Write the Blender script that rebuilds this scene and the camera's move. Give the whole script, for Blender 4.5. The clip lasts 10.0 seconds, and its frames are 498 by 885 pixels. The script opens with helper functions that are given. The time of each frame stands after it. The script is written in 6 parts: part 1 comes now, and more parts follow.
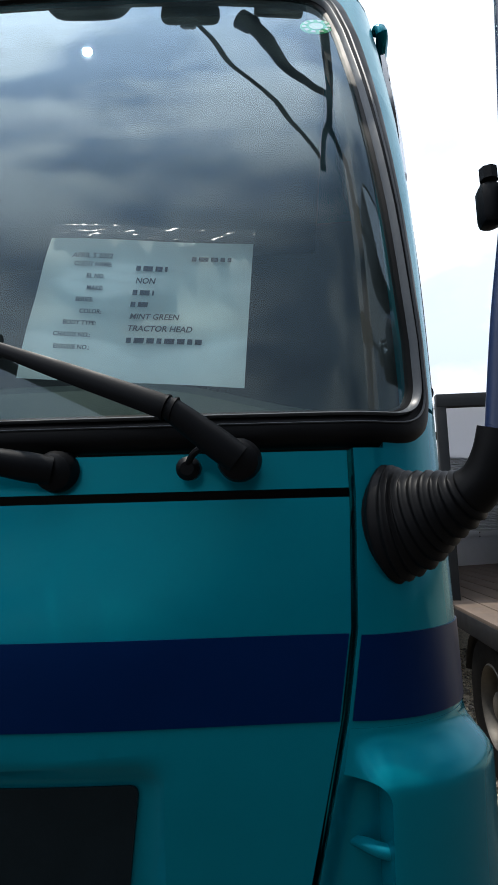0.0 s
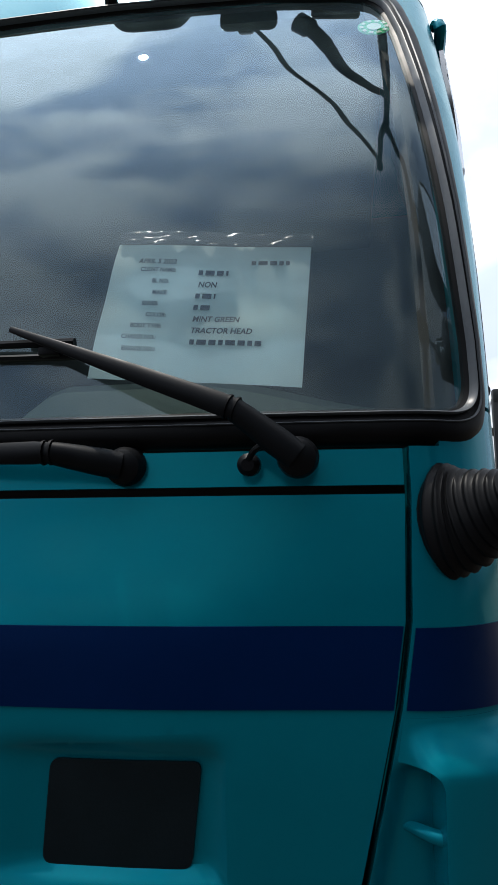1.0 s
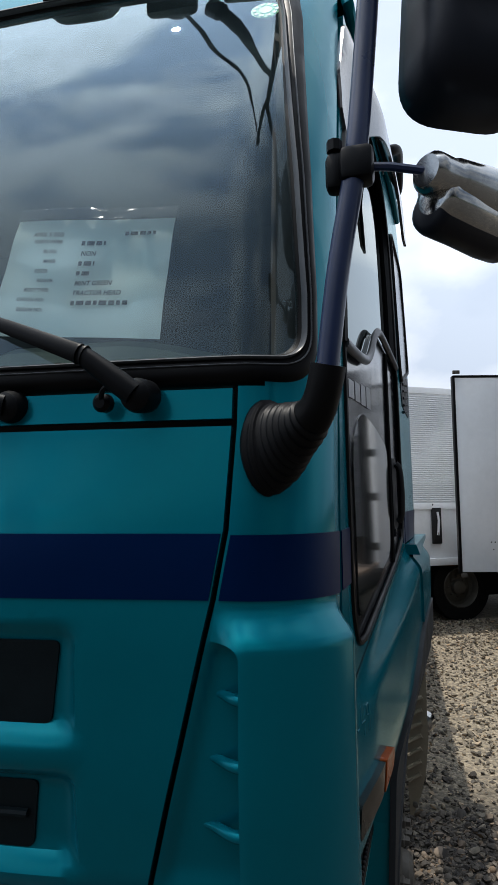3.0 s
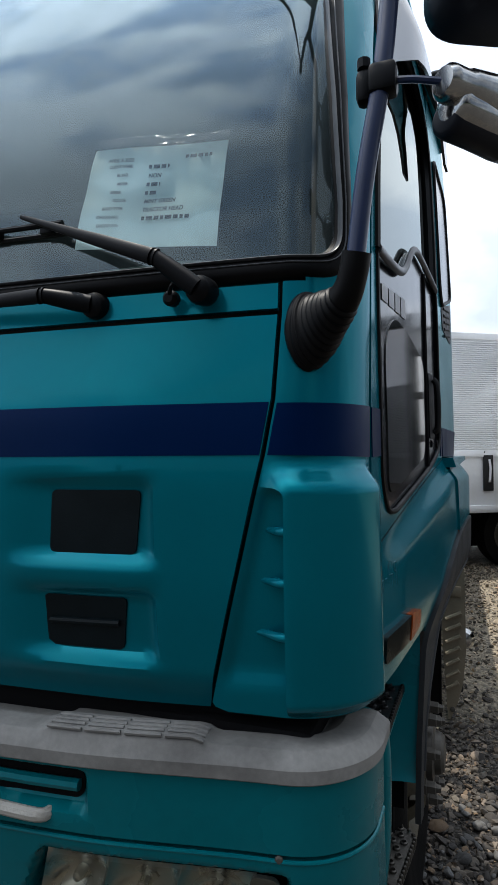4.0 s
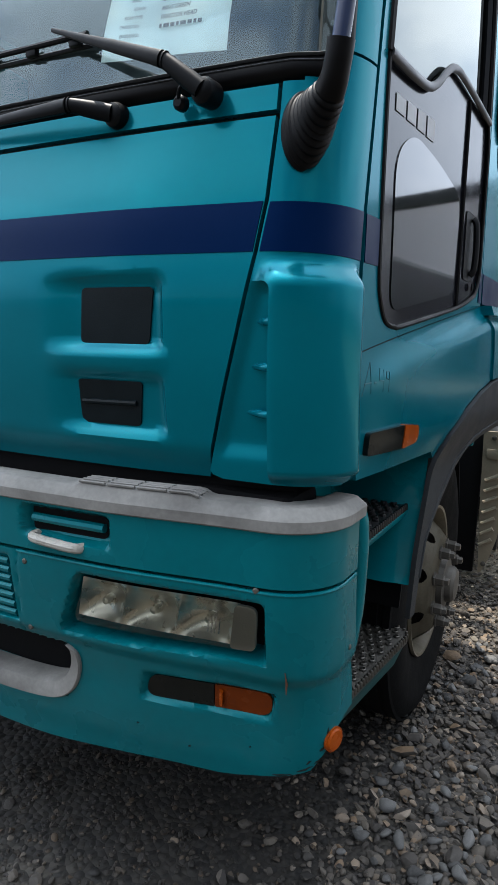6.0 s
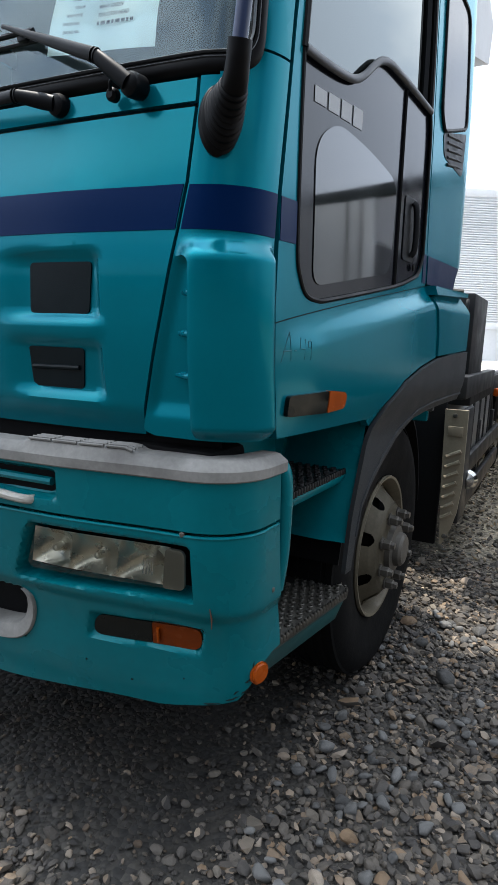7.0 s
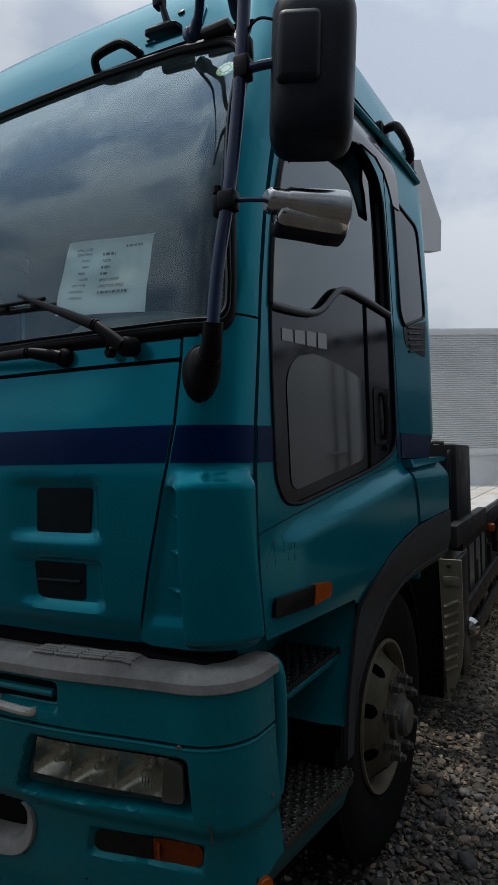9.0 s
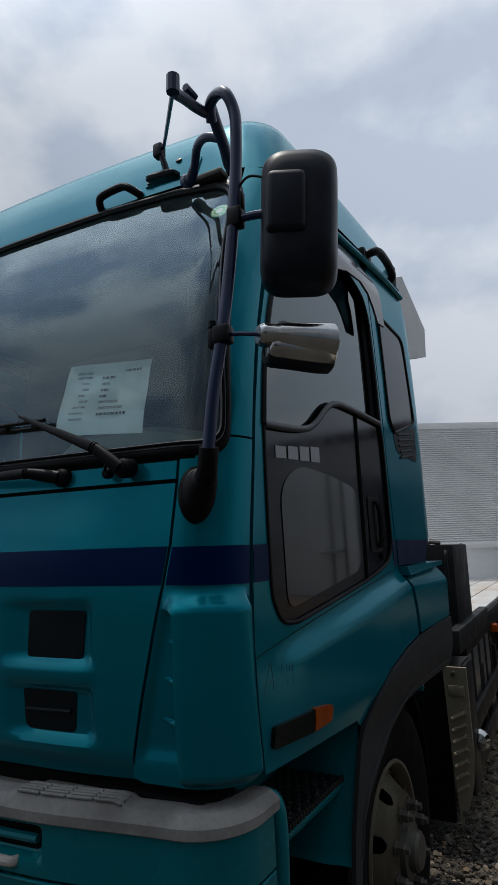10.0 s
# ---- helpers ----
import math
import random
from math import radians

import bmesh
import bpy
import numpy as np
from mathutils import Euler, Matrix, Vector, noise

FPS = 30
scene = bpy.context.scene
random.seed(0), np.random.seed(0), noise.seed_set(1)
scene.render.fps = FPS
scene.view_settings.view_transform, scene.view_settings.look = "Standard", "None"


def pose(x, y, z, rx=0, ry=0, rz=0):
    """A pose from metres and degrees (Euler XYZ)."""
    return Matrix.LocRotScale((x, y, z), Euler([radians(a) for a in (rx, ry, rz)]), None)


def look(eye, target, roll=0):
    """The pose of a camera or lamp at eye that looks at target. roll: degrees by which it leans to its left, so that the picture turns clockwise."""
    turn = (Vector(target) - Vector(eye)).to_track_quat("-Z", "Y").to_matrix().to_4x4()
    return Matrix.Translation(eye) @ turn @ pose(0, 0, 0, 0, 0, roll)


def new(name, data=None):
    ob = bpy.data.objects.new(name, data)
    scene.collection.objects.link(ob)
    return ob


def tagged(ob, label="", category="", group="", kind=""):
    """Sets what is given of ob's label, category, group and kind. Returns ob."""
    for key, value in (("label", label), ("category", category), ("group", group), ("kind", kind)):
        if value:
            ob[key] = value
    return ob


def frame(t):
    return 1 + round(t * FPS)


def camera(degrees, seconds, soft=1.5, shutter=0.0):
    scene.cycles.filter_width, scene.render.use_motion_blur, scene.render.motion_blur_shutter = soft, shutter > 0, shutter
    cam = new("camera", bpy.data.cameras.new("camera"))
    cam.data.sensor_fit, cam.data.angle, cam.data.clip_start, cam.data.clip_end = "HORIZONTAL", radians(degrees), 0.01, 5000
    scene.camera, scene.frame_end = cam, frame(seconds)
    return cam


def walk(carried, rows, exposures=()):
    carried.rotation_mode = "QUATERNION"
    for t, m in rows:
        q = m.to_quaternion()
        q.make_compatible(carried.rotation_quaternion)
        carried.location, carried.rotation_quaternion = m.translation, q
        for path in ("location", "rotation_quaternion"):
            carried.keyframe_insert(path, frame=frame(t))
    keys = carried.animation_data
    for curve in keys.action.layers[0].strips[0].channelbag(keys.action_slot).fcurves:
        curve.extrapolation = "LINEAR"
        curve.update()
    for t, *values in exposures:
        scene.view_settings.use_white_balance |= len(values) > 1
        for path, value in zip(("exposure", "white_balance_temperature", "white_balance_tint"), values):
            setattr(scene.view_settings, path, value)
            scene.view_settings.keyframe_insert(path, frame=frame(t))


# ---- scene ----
cam = camera(45.9, 10.0)
METRES, EYE, TILT, LEAN, TURN = 1.83, 1.75, 8.5, 1.5, 5.0
ROWS = [
    (0.0, 0.0, 0.0, 0.0, -0.0, 0.0, 0.0),
    (0.5, 0.0093, 0.0298, 0.0043, 3.91, -0.17, -0.12),
    (1.0, -0.0052, -0.0167, 0.0021, 4.86, -0.56, -0.32),
    (1.5, -0.0243, -0.0873, 0.0012, 3.88, -1.63, -1.07),
    (2.0, 0.0194, -0.091, -0.0039, 4.16, -2.0, -0.89),
    (2.5, 0.1029, -0.0409, -0.013, 6.74, -2.53, -0.3),
    (4.0, 0.1767, -0.1709, -0.0862, 14.39, -6.98, 0.99),
    (4.5, 0.1852, -0.1893, -0.1303, 17.41, -13.17, 1.63),
    (5.0, 0.2452, -0.2285, -0.1554, 19.59, -15.8, 1.92),
    (6.5, 0.332, -0.2353, -0.175, 23.53, -17.69, -0.09),
    (7.0, 0.4093, -0.2702, -0.1811, 23.41, -18.43, -0.04),
    (7.5, 0.4293, -0.2723, -0.1839, 23.97, -19.04, 0.22),
    (8.0, 0.4225, -0.2872, -0.1437, 24.08, -17.34, 1.06),
    (8.5, 0.452, -0.3002, -0.0777, 23.66, -11.03, 2.49),
    (9.0, 0.4503, -0.2987, -0.054, 23.1, -6.74, 2.99),
    (9.5, 0.4542, -0.3016, -0.0392, 22.77, -1.75, 3.39),
    (10.0, 0.4555, -0.3064, -0.0145, 22.56, 1.99, 3.67),
]
EXPOSURE = [(0.0, 0.1), (0.5, -0.12), (1.0, 0.0), (1.5, 0.1), (2.0, 0.1), (2.5, -0.15), (4.0, 0.15), (4.5, 1.0), (6.5, 1.0), (7.5, 0.95), (8.0, 0.0), (8.5, -0.6), (9.0, -0.78), (10.0, -0.85)]
walk(cam, [(t, pose(0, 0, EYE, TILT, LEAN, TURN) @ pose(METRES * x, METRES * y, METRES * z, 90 + pitch, roll, yaw)) for t, x, y, z, yaw, pitch, roll in ROWS], EXPOSURE)

# ---- light ----
SUN_UP, SUN_ROUND = radians(75.6), radians(-70.0)   # elevation; bearing from +y towards +x
world = bpy.data.worlds.new("world")
scene.world = world
world.use_nodes = True
wn, wl = world.node_tree.nodes, world.node_tree.links
wn.clear()
sky = wn.new("ShaderNodeTexSky")
sky.sky_type, sky.sun_disc = "NISHITA", False
sky.sun_elevation, sky.sun_rotation = SUN_UP, SUN_ROUND
w_coord = wn.new("ShaderNodeTexCoord")
w_map = wn.new("ShaderNodeMapping")
w_map.inputs["Scale"].default_value = (1.0, 1.0, 1.7)
w_map.inputs["Location"].default_value = (0.35, 0.9, 0.2)
w_noise = wn.new("ShaderNodeTexNoise")
w_noise.inputs["Scale"].default_value, w_noise.inputs["Detail"].default_value, w_noise.inputs["Roughness"].default_value = 1.7, 7, 0.55
w_cover = wn.new("ShaderNodeMapRange")
w_cover.inputs["From Min"].default_value, w_cover.inputs["From Max"].default_value = 0.22, 0.40
w_noise2 = wn.new("ShaderNodeTexNoise")
w_noise2.inputs["Scale"].default_value, w_noise2.inputs["Detail"].default_value = 3.3, 7
w_tone = wn.new("ShaderNodeValToRGB")
w_tone.color_ramp.elements[0].position, w_tone.color_ramp.elements[0].color = 0.43, (3.9, 4.9, 6.5, 1)
w_tone.color_ramp.elements[1].position, w_tone.color_ramp.elements[1].color = 0.58, (8.9, 9.4, 10.1, 1)
w_mix = wn.new("ShaderNodeMix")
w_mix.data_type = "RGBA"
w_bg = wn.new("ShaderNodeBackground")
w_bg.inputs["Strength"].default_value = 0.1
w_out = wn.new("ShaderNodeOutputWorld")
wl.new(w_coord.outputs["Generated"], w_map.inputs["Vector"])
wl.new(w_map.outputs[0], w_noise.inputs["Vector"])
wl.new(w_map.outputs[0], w_noise2.inputs["Vector"])
wl.new(w_noise.outputs["Fac"], w_cover.inputs["Value"])
wl.new(w_noise2.outputs["Fac"], w_tone.inputs["Fac"])
wl.new(w_cover.outputs[0], w_mix.inputs["Factor"])
wl.new(sky.outputs[0], w_mix.inputs["A"])
wl.new(w_tone.outputs[0], w_mix.inputs["B"])
# clouds glow towards the high sun; other banks are brightened and dimmed by hand
w_unit = wn.new("ShaderNodeVectorMath")
w_unit.operation = "NORMALIZE"
wl.new(w_coord.outputs["Generated"], w_unit.inputs[0])


def towards(way, low, high, f0, f1):
    d = wn.new("ShaderNodeVectorMath")
    d.operation = "DOT_PRODUCT"
    d.inputs[1].default_value = way
    wl.new(w_unit.outputs[0], d.inputs[0])
    r = wn.new("ShaderNodeMapRange")
    r.interpolation_type = "SMOOTHSTEP"
    r.inputs["From Min"].default_value, r.inputs["From Max"].default_value = low, high
    r.inputs["To Min"].default_value, r.inputs["To Max"].default_value = f0, f1
    wl.new(d.outputs["Value"], r.inputs["Value"])
    return r.outputs[0]


glow = towards(Vector((-0.25, -0.05, 0.97)).normalized(), 0.72, 1.0, 0.0, 1.8)
bright_bank = towards(Vector((-0.55, -0.5, 0.67)).normalized(), 0.2, 0.9, 1.05, 1.5)
dark_bank = towards(Vector((0.62, -0.74, 0.28)).normalized(), 0.35, 0.95, 0.0, -0.6)
# Dims the unseen low sky opposite the front, to darken bumper and ground.
low_dimming = towards(Vector((0.0, -0.6, -0.8)), 0.0, 0.5, 0.0, -0.46)
bright_ahead = towards(Vector((0.25, 0.5, 0.83)).normalized(), 0.45, 0.95, 0.0, 0.6)
w_total = glow
for w_piece in (bright_bank, bright_ahead, dark_bank, low_dimming):
    w_sum = wn.new("ShaderNodeMath")
    wl.new(w_total, w_sum.inputs[0])
    wl.new(w_piece, w_sum.inputs[1])
    w_total = w_sum.outputs[0]
w_thin = wn.new("ShaderNodeMix")
w_thin.data_type = "RGBA"
w_thin.inputs["B"].default_value = (7.0, 7.7, 8.8, 1)
wl.new(towards(Vector((0.15, 0.95, 0.25)).normalized(), 0.1, 0.75, 0.0, 0.55), w_thin.inputs["Factor"])
wl.new(w_mix.outputs["Result"], w_thin.inputs["A"])
w_gain = wn.new("ShaderNodeVectorMath")
w_gain.operation = "SCALE"
wl.new(w_thin.outputs["Result"], w_gain.inputs[0])
wl.new(w_total, w_gain.inputs["Scale"])
wl.new(w_gain.outputs[0], w_bg.inputs["Color"])
wl.new(w_bg.outputs[0], w_out.inputs["Surface"])
sun_data = bpy.data.lights.new("sun", "SUN")
sun_data.energy, sun_data.angle, sun_data.color = 3.5, radians(0.7), (1.0, 0.94, 0.85)
sun = new("sun", sun_data)
sun_way = Vector((math.sin(SUN_ROUND) * math.cos(SUN_UP), math.cos(SUN_ROUND) * math.cos(SUN_UP), math.sin(SUN_UP)))
sun.matrix_world = look(sun_way * 40, (0, 0, 0))


# ---- materials ----
def material(name, colour, rough=0.5, metal=0.0, vary=0.12, scale=9.0, bump=0.0, bump_scale=60.0, coat=0.0, rough_vary=0.1, dust=0.0, dust_colour=(0.32, 0.3, 0.27), per_object=0.0, spec=0.5, tint=None):
    m = bpy.data.materials.new(name)
    m.use_nodes = True
    n, l = m.node_tree.nodes, m.node_tree.links
    bsdf = n["Principled BSDF"]
    bsdf.inputs["Metallic"].default_value = metal
    bsdf.inputs["Coat Weight"].default_value = coat
    bsdf.inputs["Coat Roughness"].default_value = 0.06
    bsdf.inputs["Specular IOR Level"].default_value = spec
    if tint:
        bsdf.inputs["Specular Tint"].default_value = (*tint, 1)
    coord = n.new("ShaderNodeTexCoord")
    big = n.new("ShaderNodeTexNoise")
    big.inputs["Scale"].default_value, big.inputs["Detail"].default_value = scale, 5
    fine = n.new("ShaderNodeTexNoise")
    fine.inputs["Scale"].default_value, fine.inputs["Detail"].default_value = scale * 11, 4
    l.new(coord.outputs["Object"], big.inputs["Vector"])
    l.new(coord.outputs["Object"], fine.inputs["Vector"])
    total = n.new("ShaderNodeMath")
    total.operation = "MULTIPLY_ADD"
    l.new(fine.outputs["Fac"], total.inputs[0])
    total.inputs[1].default_value = 0.5
    l.new(big.outputs["Fac"], total.inputs[2])
    tone = n.new("ShaderNodeMapRange")
    tone.inputs["From Min"].default_value, tone.inputs["From Max"].default_value = 0.45, 1.05
    tone.inputs["To Min"].default_value, tone.inputs["To Max"].default_value = 1 - vary, 1 + vary
    l.new(total.outputs[0], tone.inputs["Value"])
    mul = n.new("ShaderNodeMix")
    mul.data_type, mul.blend_type = "RGBA", "MULTIPLY"
    mul.inputs["Factor"].default_value = 1
    mul.inputs["A"].default_value = (*colour, 1)
    last = tone.outputs[0]
    if per_object:
        info = n.new("ShaderNodeObjectInfo")
        r = n.new("ShaderNodeMapRange")
        r.inputs["To Min"].default_value, r.inputs["To Max"].default_value = 1 - per_object, 1 + per_object
        l.new(info.outputs["Random"], r.inputs["Value"])
        both = n.new("ShaderNodeMath")
        both.operation = "MULTIPLY"
        l.new(r.outputs[0], both.inputs[0])
        l.new(last, both.inputs[1])
        last = both.outputs[0]
    l.new(last, mul.inputs["B"])
    out = mul.outputs["Result"]
    if dust:
        d = n.new("ShaderNodeTexNoise")
        d.inputs["Scale"].default_value, d.inputs["Detail"].default_value, d.inputs["Roughness"].default_value = scale * 0.6, 8, 0.65
        l.new(coord.outputs["Object"], d.inputs["Vector"])
        dr = n.new("ShaderNodeMapRange")
        dr.inputs["From Min"].default_value, dr.inputs["From Max"].default_value = 0.45, 0.75
        dr.inputs["To Max"].default_value = dust
        l.new(d.outputs["Fac"], dr.inputs["Value"])
        dm = n.new("ShaderNodeMix")
        dm.data_type = "RGBA"
        l.new(dr.outputs[0], dm.inputs["Factor"])
        l.new(out, dm.inputs["A"])
        dm.inputs["B"].default_value = (*dust_colour, 1)
        out = dm.outputs["Result"]
    l.new(out, bsdf.inputs["Base Color"])
    rr = n.new("ShaderNodeMapRange")
    rr.inputs["From Min"].default_value, rr.inputs["From Max"].default_value = 0.3, 0.7
    rr.inputs["To Min"].default_value, rr.inputs["To Max"].default_value = max(0.02, rough - rough_vary), min(1, rough + rough_vary)
    l.new(big.outputs["Fac"], rr.inputs["Value"])
    l.new(rr.outputs[0], bsdf.inputs["Roughness"])
    if bump:
        bn = n.new("ShaderNodeTexNoise")
        bn.inputs["Scale"].default_value, bn.inputs["Detail"].default_value = bump_scale, 4
        l.new(coord.outputs["Object"], bn.inputs["Vector"])
        b = n.new("ShaderNodeBump")
        b.inputs["Strength"].default_value, b.inputs["Distance"].default_value = bump, 0.004
        l.new(bn.outputs["Fac"], b.inputs["Height"])
        l.new(b.outputs[0], bsdf.inputs["Normal"])
    return m


def glass(name, tint, rough=0.0, ior=1.45, sheen=(0.95, 0.97, 1.0)):
    m = bpy.data.materials.new(name)
    m.use_nodes = True
    n, l = m.node_tree.nodes, m.node_tree.links
    n.remove(n["Principled BSDF"])
    clear = n.new("ShaderNodeBsdfTransparent")
    clear.inputs["Color"].default_value = (*tint, 1)
    gloss = n.new("ShaderNodeBsdfGlossy")
    gloss.inputs["Roughness"].default_value = rough
    gloss.inputs["Color"].default_value = (*sheen, 1)
    fres = n.new("ShaderNodeFresnel")
    fres.inputs["IOR"].default_value = ior
    mix = n.new("ShaderNodeMixShader")
    l.new(fres.outputs[0], mix.inputs[0])
    l.new(clear.outputs[0], mix.inputs[1])
    l.new(gloss.outputs[0], mix.inputs[2])
    l.new(mix.outputs[0], n["Material Output"].inputs["Surface"])
    return m


TEAL = material("teal_paint", (0.0, 0.130, 0.172), 0.2, 0.3, 0.05, 3.0, 0.0, 300, 0.08, 0.04, spec=0.4, tint=(0.0, 0.80, 0.92))
TEAL_BUMPER = material("teal_bumper_paint", (0.0, 0.112, 0.132), 0.30, 0.0, 0.12, 4.0, 0.02, 240, 0.14, 0.1, 0.22, (0.012, 0.072, 0.074), spec=0.35, tint=(0.05, 0.78, 0.9))
NAVY = material("navy_stripe", (0.0005, 0.0075, 0.038), 0.36, 0.0, 0.08, 5.0, 0.0, 60, 0.0, spec=0.2, tint=(0.05, 0.25, 0.8))
RUBBER = material("black_rubber", (0.003, 0.003, 0.0035), 0.45, 0.0, 0.2, 12, 0.03, 200, spec=0.11)
SEAL_LIP = material("grey_seal_lip", (0.075, 0.082, 0.09), 0.4, 0.0, 0.2, 14, spec=0.3)
VENT = material("dark_vent_plastic", (0.004, 0.008, 0.010), 0.4, 0.0, 0.2, 14, 0.08, 300, spec=0.12)
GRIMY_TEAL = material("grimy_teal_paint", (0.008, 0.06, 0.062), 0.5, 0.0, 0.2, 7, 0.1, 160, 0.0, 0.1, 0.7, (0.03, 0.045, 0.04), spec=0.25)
PLASTIC = material("black_plastic", (0.003, 0.0035, 0.0045), 0.42, 0.0, 0.15, 20, 0.03, 500, spec=0.12)
GREY_PLASTIC = material("grey_bumper_plastic", (0.22, 0.212, 0.197), 0.72, 0.0, 0.22, 9, 0.06, 420, 0.0, 0.1, 0.85, (0.085, 0.08, 0.075), spec=0.14)
FENDER = material("dark_grey_fender_plastic", (0.022, 0.024, 0.026), 0.6, 0.0, 0.16, 9, 0.25, 380, 0.0, 0.1, 0.2, (0.04, 0.04, 0.04), spec=0.2)
BELT_GREY = material("dark_grey_moulding", (0.045, 0.046, 0.052), 0.4, 0.0, 0.12, 12, spec=0.25)
BLACK_TREAD = material("black_step_tread", (0.012, 0.012, 0.013), 0.4, 0.2, 0.3, 20, 0.1, 150, 0, 0.1, 0.3, (0.03, 0.028, 0.025), spec=0.3)
SCUFF = material("dark_scuff", (0.012, 0.012, 0.010), 0.8, 0.0, 0.4, 40, spec=0.1)
# Near-black: stands for shade in wells, slots and gaps; also drums and housings.
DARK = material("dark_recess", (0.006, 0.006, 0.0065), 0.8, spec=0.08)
TUBE_PAINT = material("dark_blue_black_tube_paint", (0.011, 0.022, 0.066), 0.35, 0.0, 0.12, 15, 0.03, 200, 0.2, spec=0.3)
MIRROR_SHELL = material("mirror_shell_plastic", (0.006, 0.008, 0.014), 0.42, 0.0, 0.12, 12, 0.03, 500, spec=0.2)
SMOKED_CHROME = material("weathered_chrome", (0.42, 0.42, 0.41), 0.16, 1.0, 0.2, 14, 0.02, 60)
HOOD_GREY = material("dull_grey_hood", (0.13, 0.13, 0.135), 0.35, 0.5, 0.15, 14, 0.02, 200, spec=0.4)
CHROME = material("chrome", (0.75, 0.76, 0.78), 0.12, 1.0, 0.05, 9)
STEEL = material("worn_steel", (0.09, 0.083, 0.072), 0.5, 0.4, 0.25, 16, 0.2, 120, 0, 0.12, 0.4, (0.05, 0.04, 0.03), spec=0.25)
TREAD = material("step_tread_metal", (0.08, 0.075, 0.066), 0.42, 0.7, 0.3, 20, 0.2, 150, 0, 0.15, 0.4, (0.06, 0.052, 0.042), spec=0.3)
RIM = material("dusty_rim_paint", (0.15, 0.13, 0.092), 0.5, 0.1, 0.25, 9, 0.2, 90, 0, 0.15, 0.6, (0.045, 0.036, 0.026), spec=0.25)
TYRE = material("tyre_rubber", (0.005, 0.005, 0.005), 0.8, 0.0, 0.3, 12, 0.3, 90, 0, 0.1, 0.15, (0.016, 0.015, 0.014), spec=0.08)
FLAP = material("tan_mudflap", (0.24, 0.20, 0.14), 0.65, 0.0, 0.15, 8, 0.2, 90, 0, 0.1, 0.4, (0.12, 0.1, 0.07), spec=0.3)
DARK_AMBER = material("dark_amber_lens", (0.13, 0.022, 0.002), 0.25, 0.0, 0.25, 25, 0.2, 260, 0.0, spec=0.16)
AMBER = material("amber_lens", (0.28, 0.048, 0.003), 0.25, 0.0, 0.2, 25, 0.2, 260, 0.0, spec=0.16)
SMOKE_LENS = material("smoked_lens", (0.006, 0.0075, 0.007), 0.2, 0.0, 0.1, 25, 0.0, 60, 0.0, spec=0.16)
REFLECTOR = material("lamp_reflector", (0.56, 0.55, 0.50), 0.3, 0.95, 0.12, 22, 0.04, 60)
LAMP_CLEAR = glass("lamp_lens", (0.88, 0.87, 0.80), 0.1, 1.45)


def clouded(m, haze, amount):
    """Sun-bleached haze in patches over a clear lens."""
    n, l = m.node_tree.nodes, m.node_tree.links
    clear = n["Material Output"].inputs["Surface"].links[0].from_socket
    dull = n.new("ShaderNodeBsdfDiffuse")
    dull.inputs["Color"].default_value = (*haze, 1)
    coord, patch, lim, mix = n.new("ShaderNodeTexCoord"), n.new("ShaderNodeTexNoise"), n.new("ShaderNodeMapRange"), n.new("ShaderNodeMixShader")
    patch.inputs["Scale"].default_value, patch.inputs["Detail"].default_value = 14, 5
    lim.inputs["From Min"].default_value, lim.inputs["From Max"].default_value = 0.35, 0.7
    lim.inputs["To Min"].default_value, lim.inputs["To Max"].default_value = 0.35 * amount, amount
    l.new(coord.outputs["Object"], patch.inputs["Vector"])
    l.new(patch.outputs["Fac"], lim.inputs["Value"])
    l.new(lim.outputs[0], mix.inputs[0])
    l.new(clear, mix.inputs[1])
    l.new(dull.outputs[0], mix.inputs[2])
    l.new(mix.outputs[0], n["Material Output"].inputs["Surface"])


clouded(LAMP_CLEAR, (0.24, 0.24, 0.21), 0.02)
WINDSHIELD = glass("windshield_glass", (0.97, 1.0, 0.99), 0.006, 1.82, (0.70, 0.87, 0.97))
clouded(WINDSHIELD, (0.20, 0.30, 0.31), 0.13)
SIDE_GLASS = glass("side_glass", (0.1, 0.11, 0.115), 0.0, 2.0, (0.94, 1.0, 0.98))
DARK_GLASS = material("dark_glass", (0.012, 0.015, 0.0145), 0.05, 0.0, 0.05, 6, 0.0, 60, 0.4, 0.02, 0, spec=0.65)
BLACK_PANEL = material("black_window_panel", (0.005, 0.0055, 0.008), 0.13, 0.0, 0.1, 9, 0.0, 200, 0.0, 0.04, spec=0.3)
SMOKE_VISOR = material("smoked_visor", (0.055, 0.048, 0.050), 0.16, 0.0, 0.08, 6, 0.0, 60, 0.2, 0.04, spec=0.45)
LOGO_SILVER = material("silver_decal", (0.27, 0.275, 0.28), 0.4, 0.0, spec=0.3)
PAPER = material("paper", (0.72, 0.88, 0.86), 0.7, 0.0, 0.03, 16, 0.06, 40)
MARKER = material("faded_marker_ink", (0.0, 0.07, 0.09), 0.4)
WRINKLED = glass("wrinkled_plastic", (0.95, 0.96, 0.96), 0.22, 1.5)
INK = material("ink", (0.02, 0.03, 0.05), 0.6)
SLEEVE = glass("plastic_sleeve", (1.0, 1.0, 1.0), 0.05, 1.12)
STICKER_GREEN = material("green_sticker", (0.06, 0.7, 0.32), 0.5)
STICKER_PALE = material("pale_sticker", (0.8, 0.93, 0.84), 0.5)
DASH = material("grey_green_dashboard", (0.32, 0.40, 0.345), 0.65, 0.0, 0.12, 10, 0.2, 300)
CABIN = material("cabin_lining", (0.06, 0.06, 0.058), 0.85, 0.0, 0.2, 9)
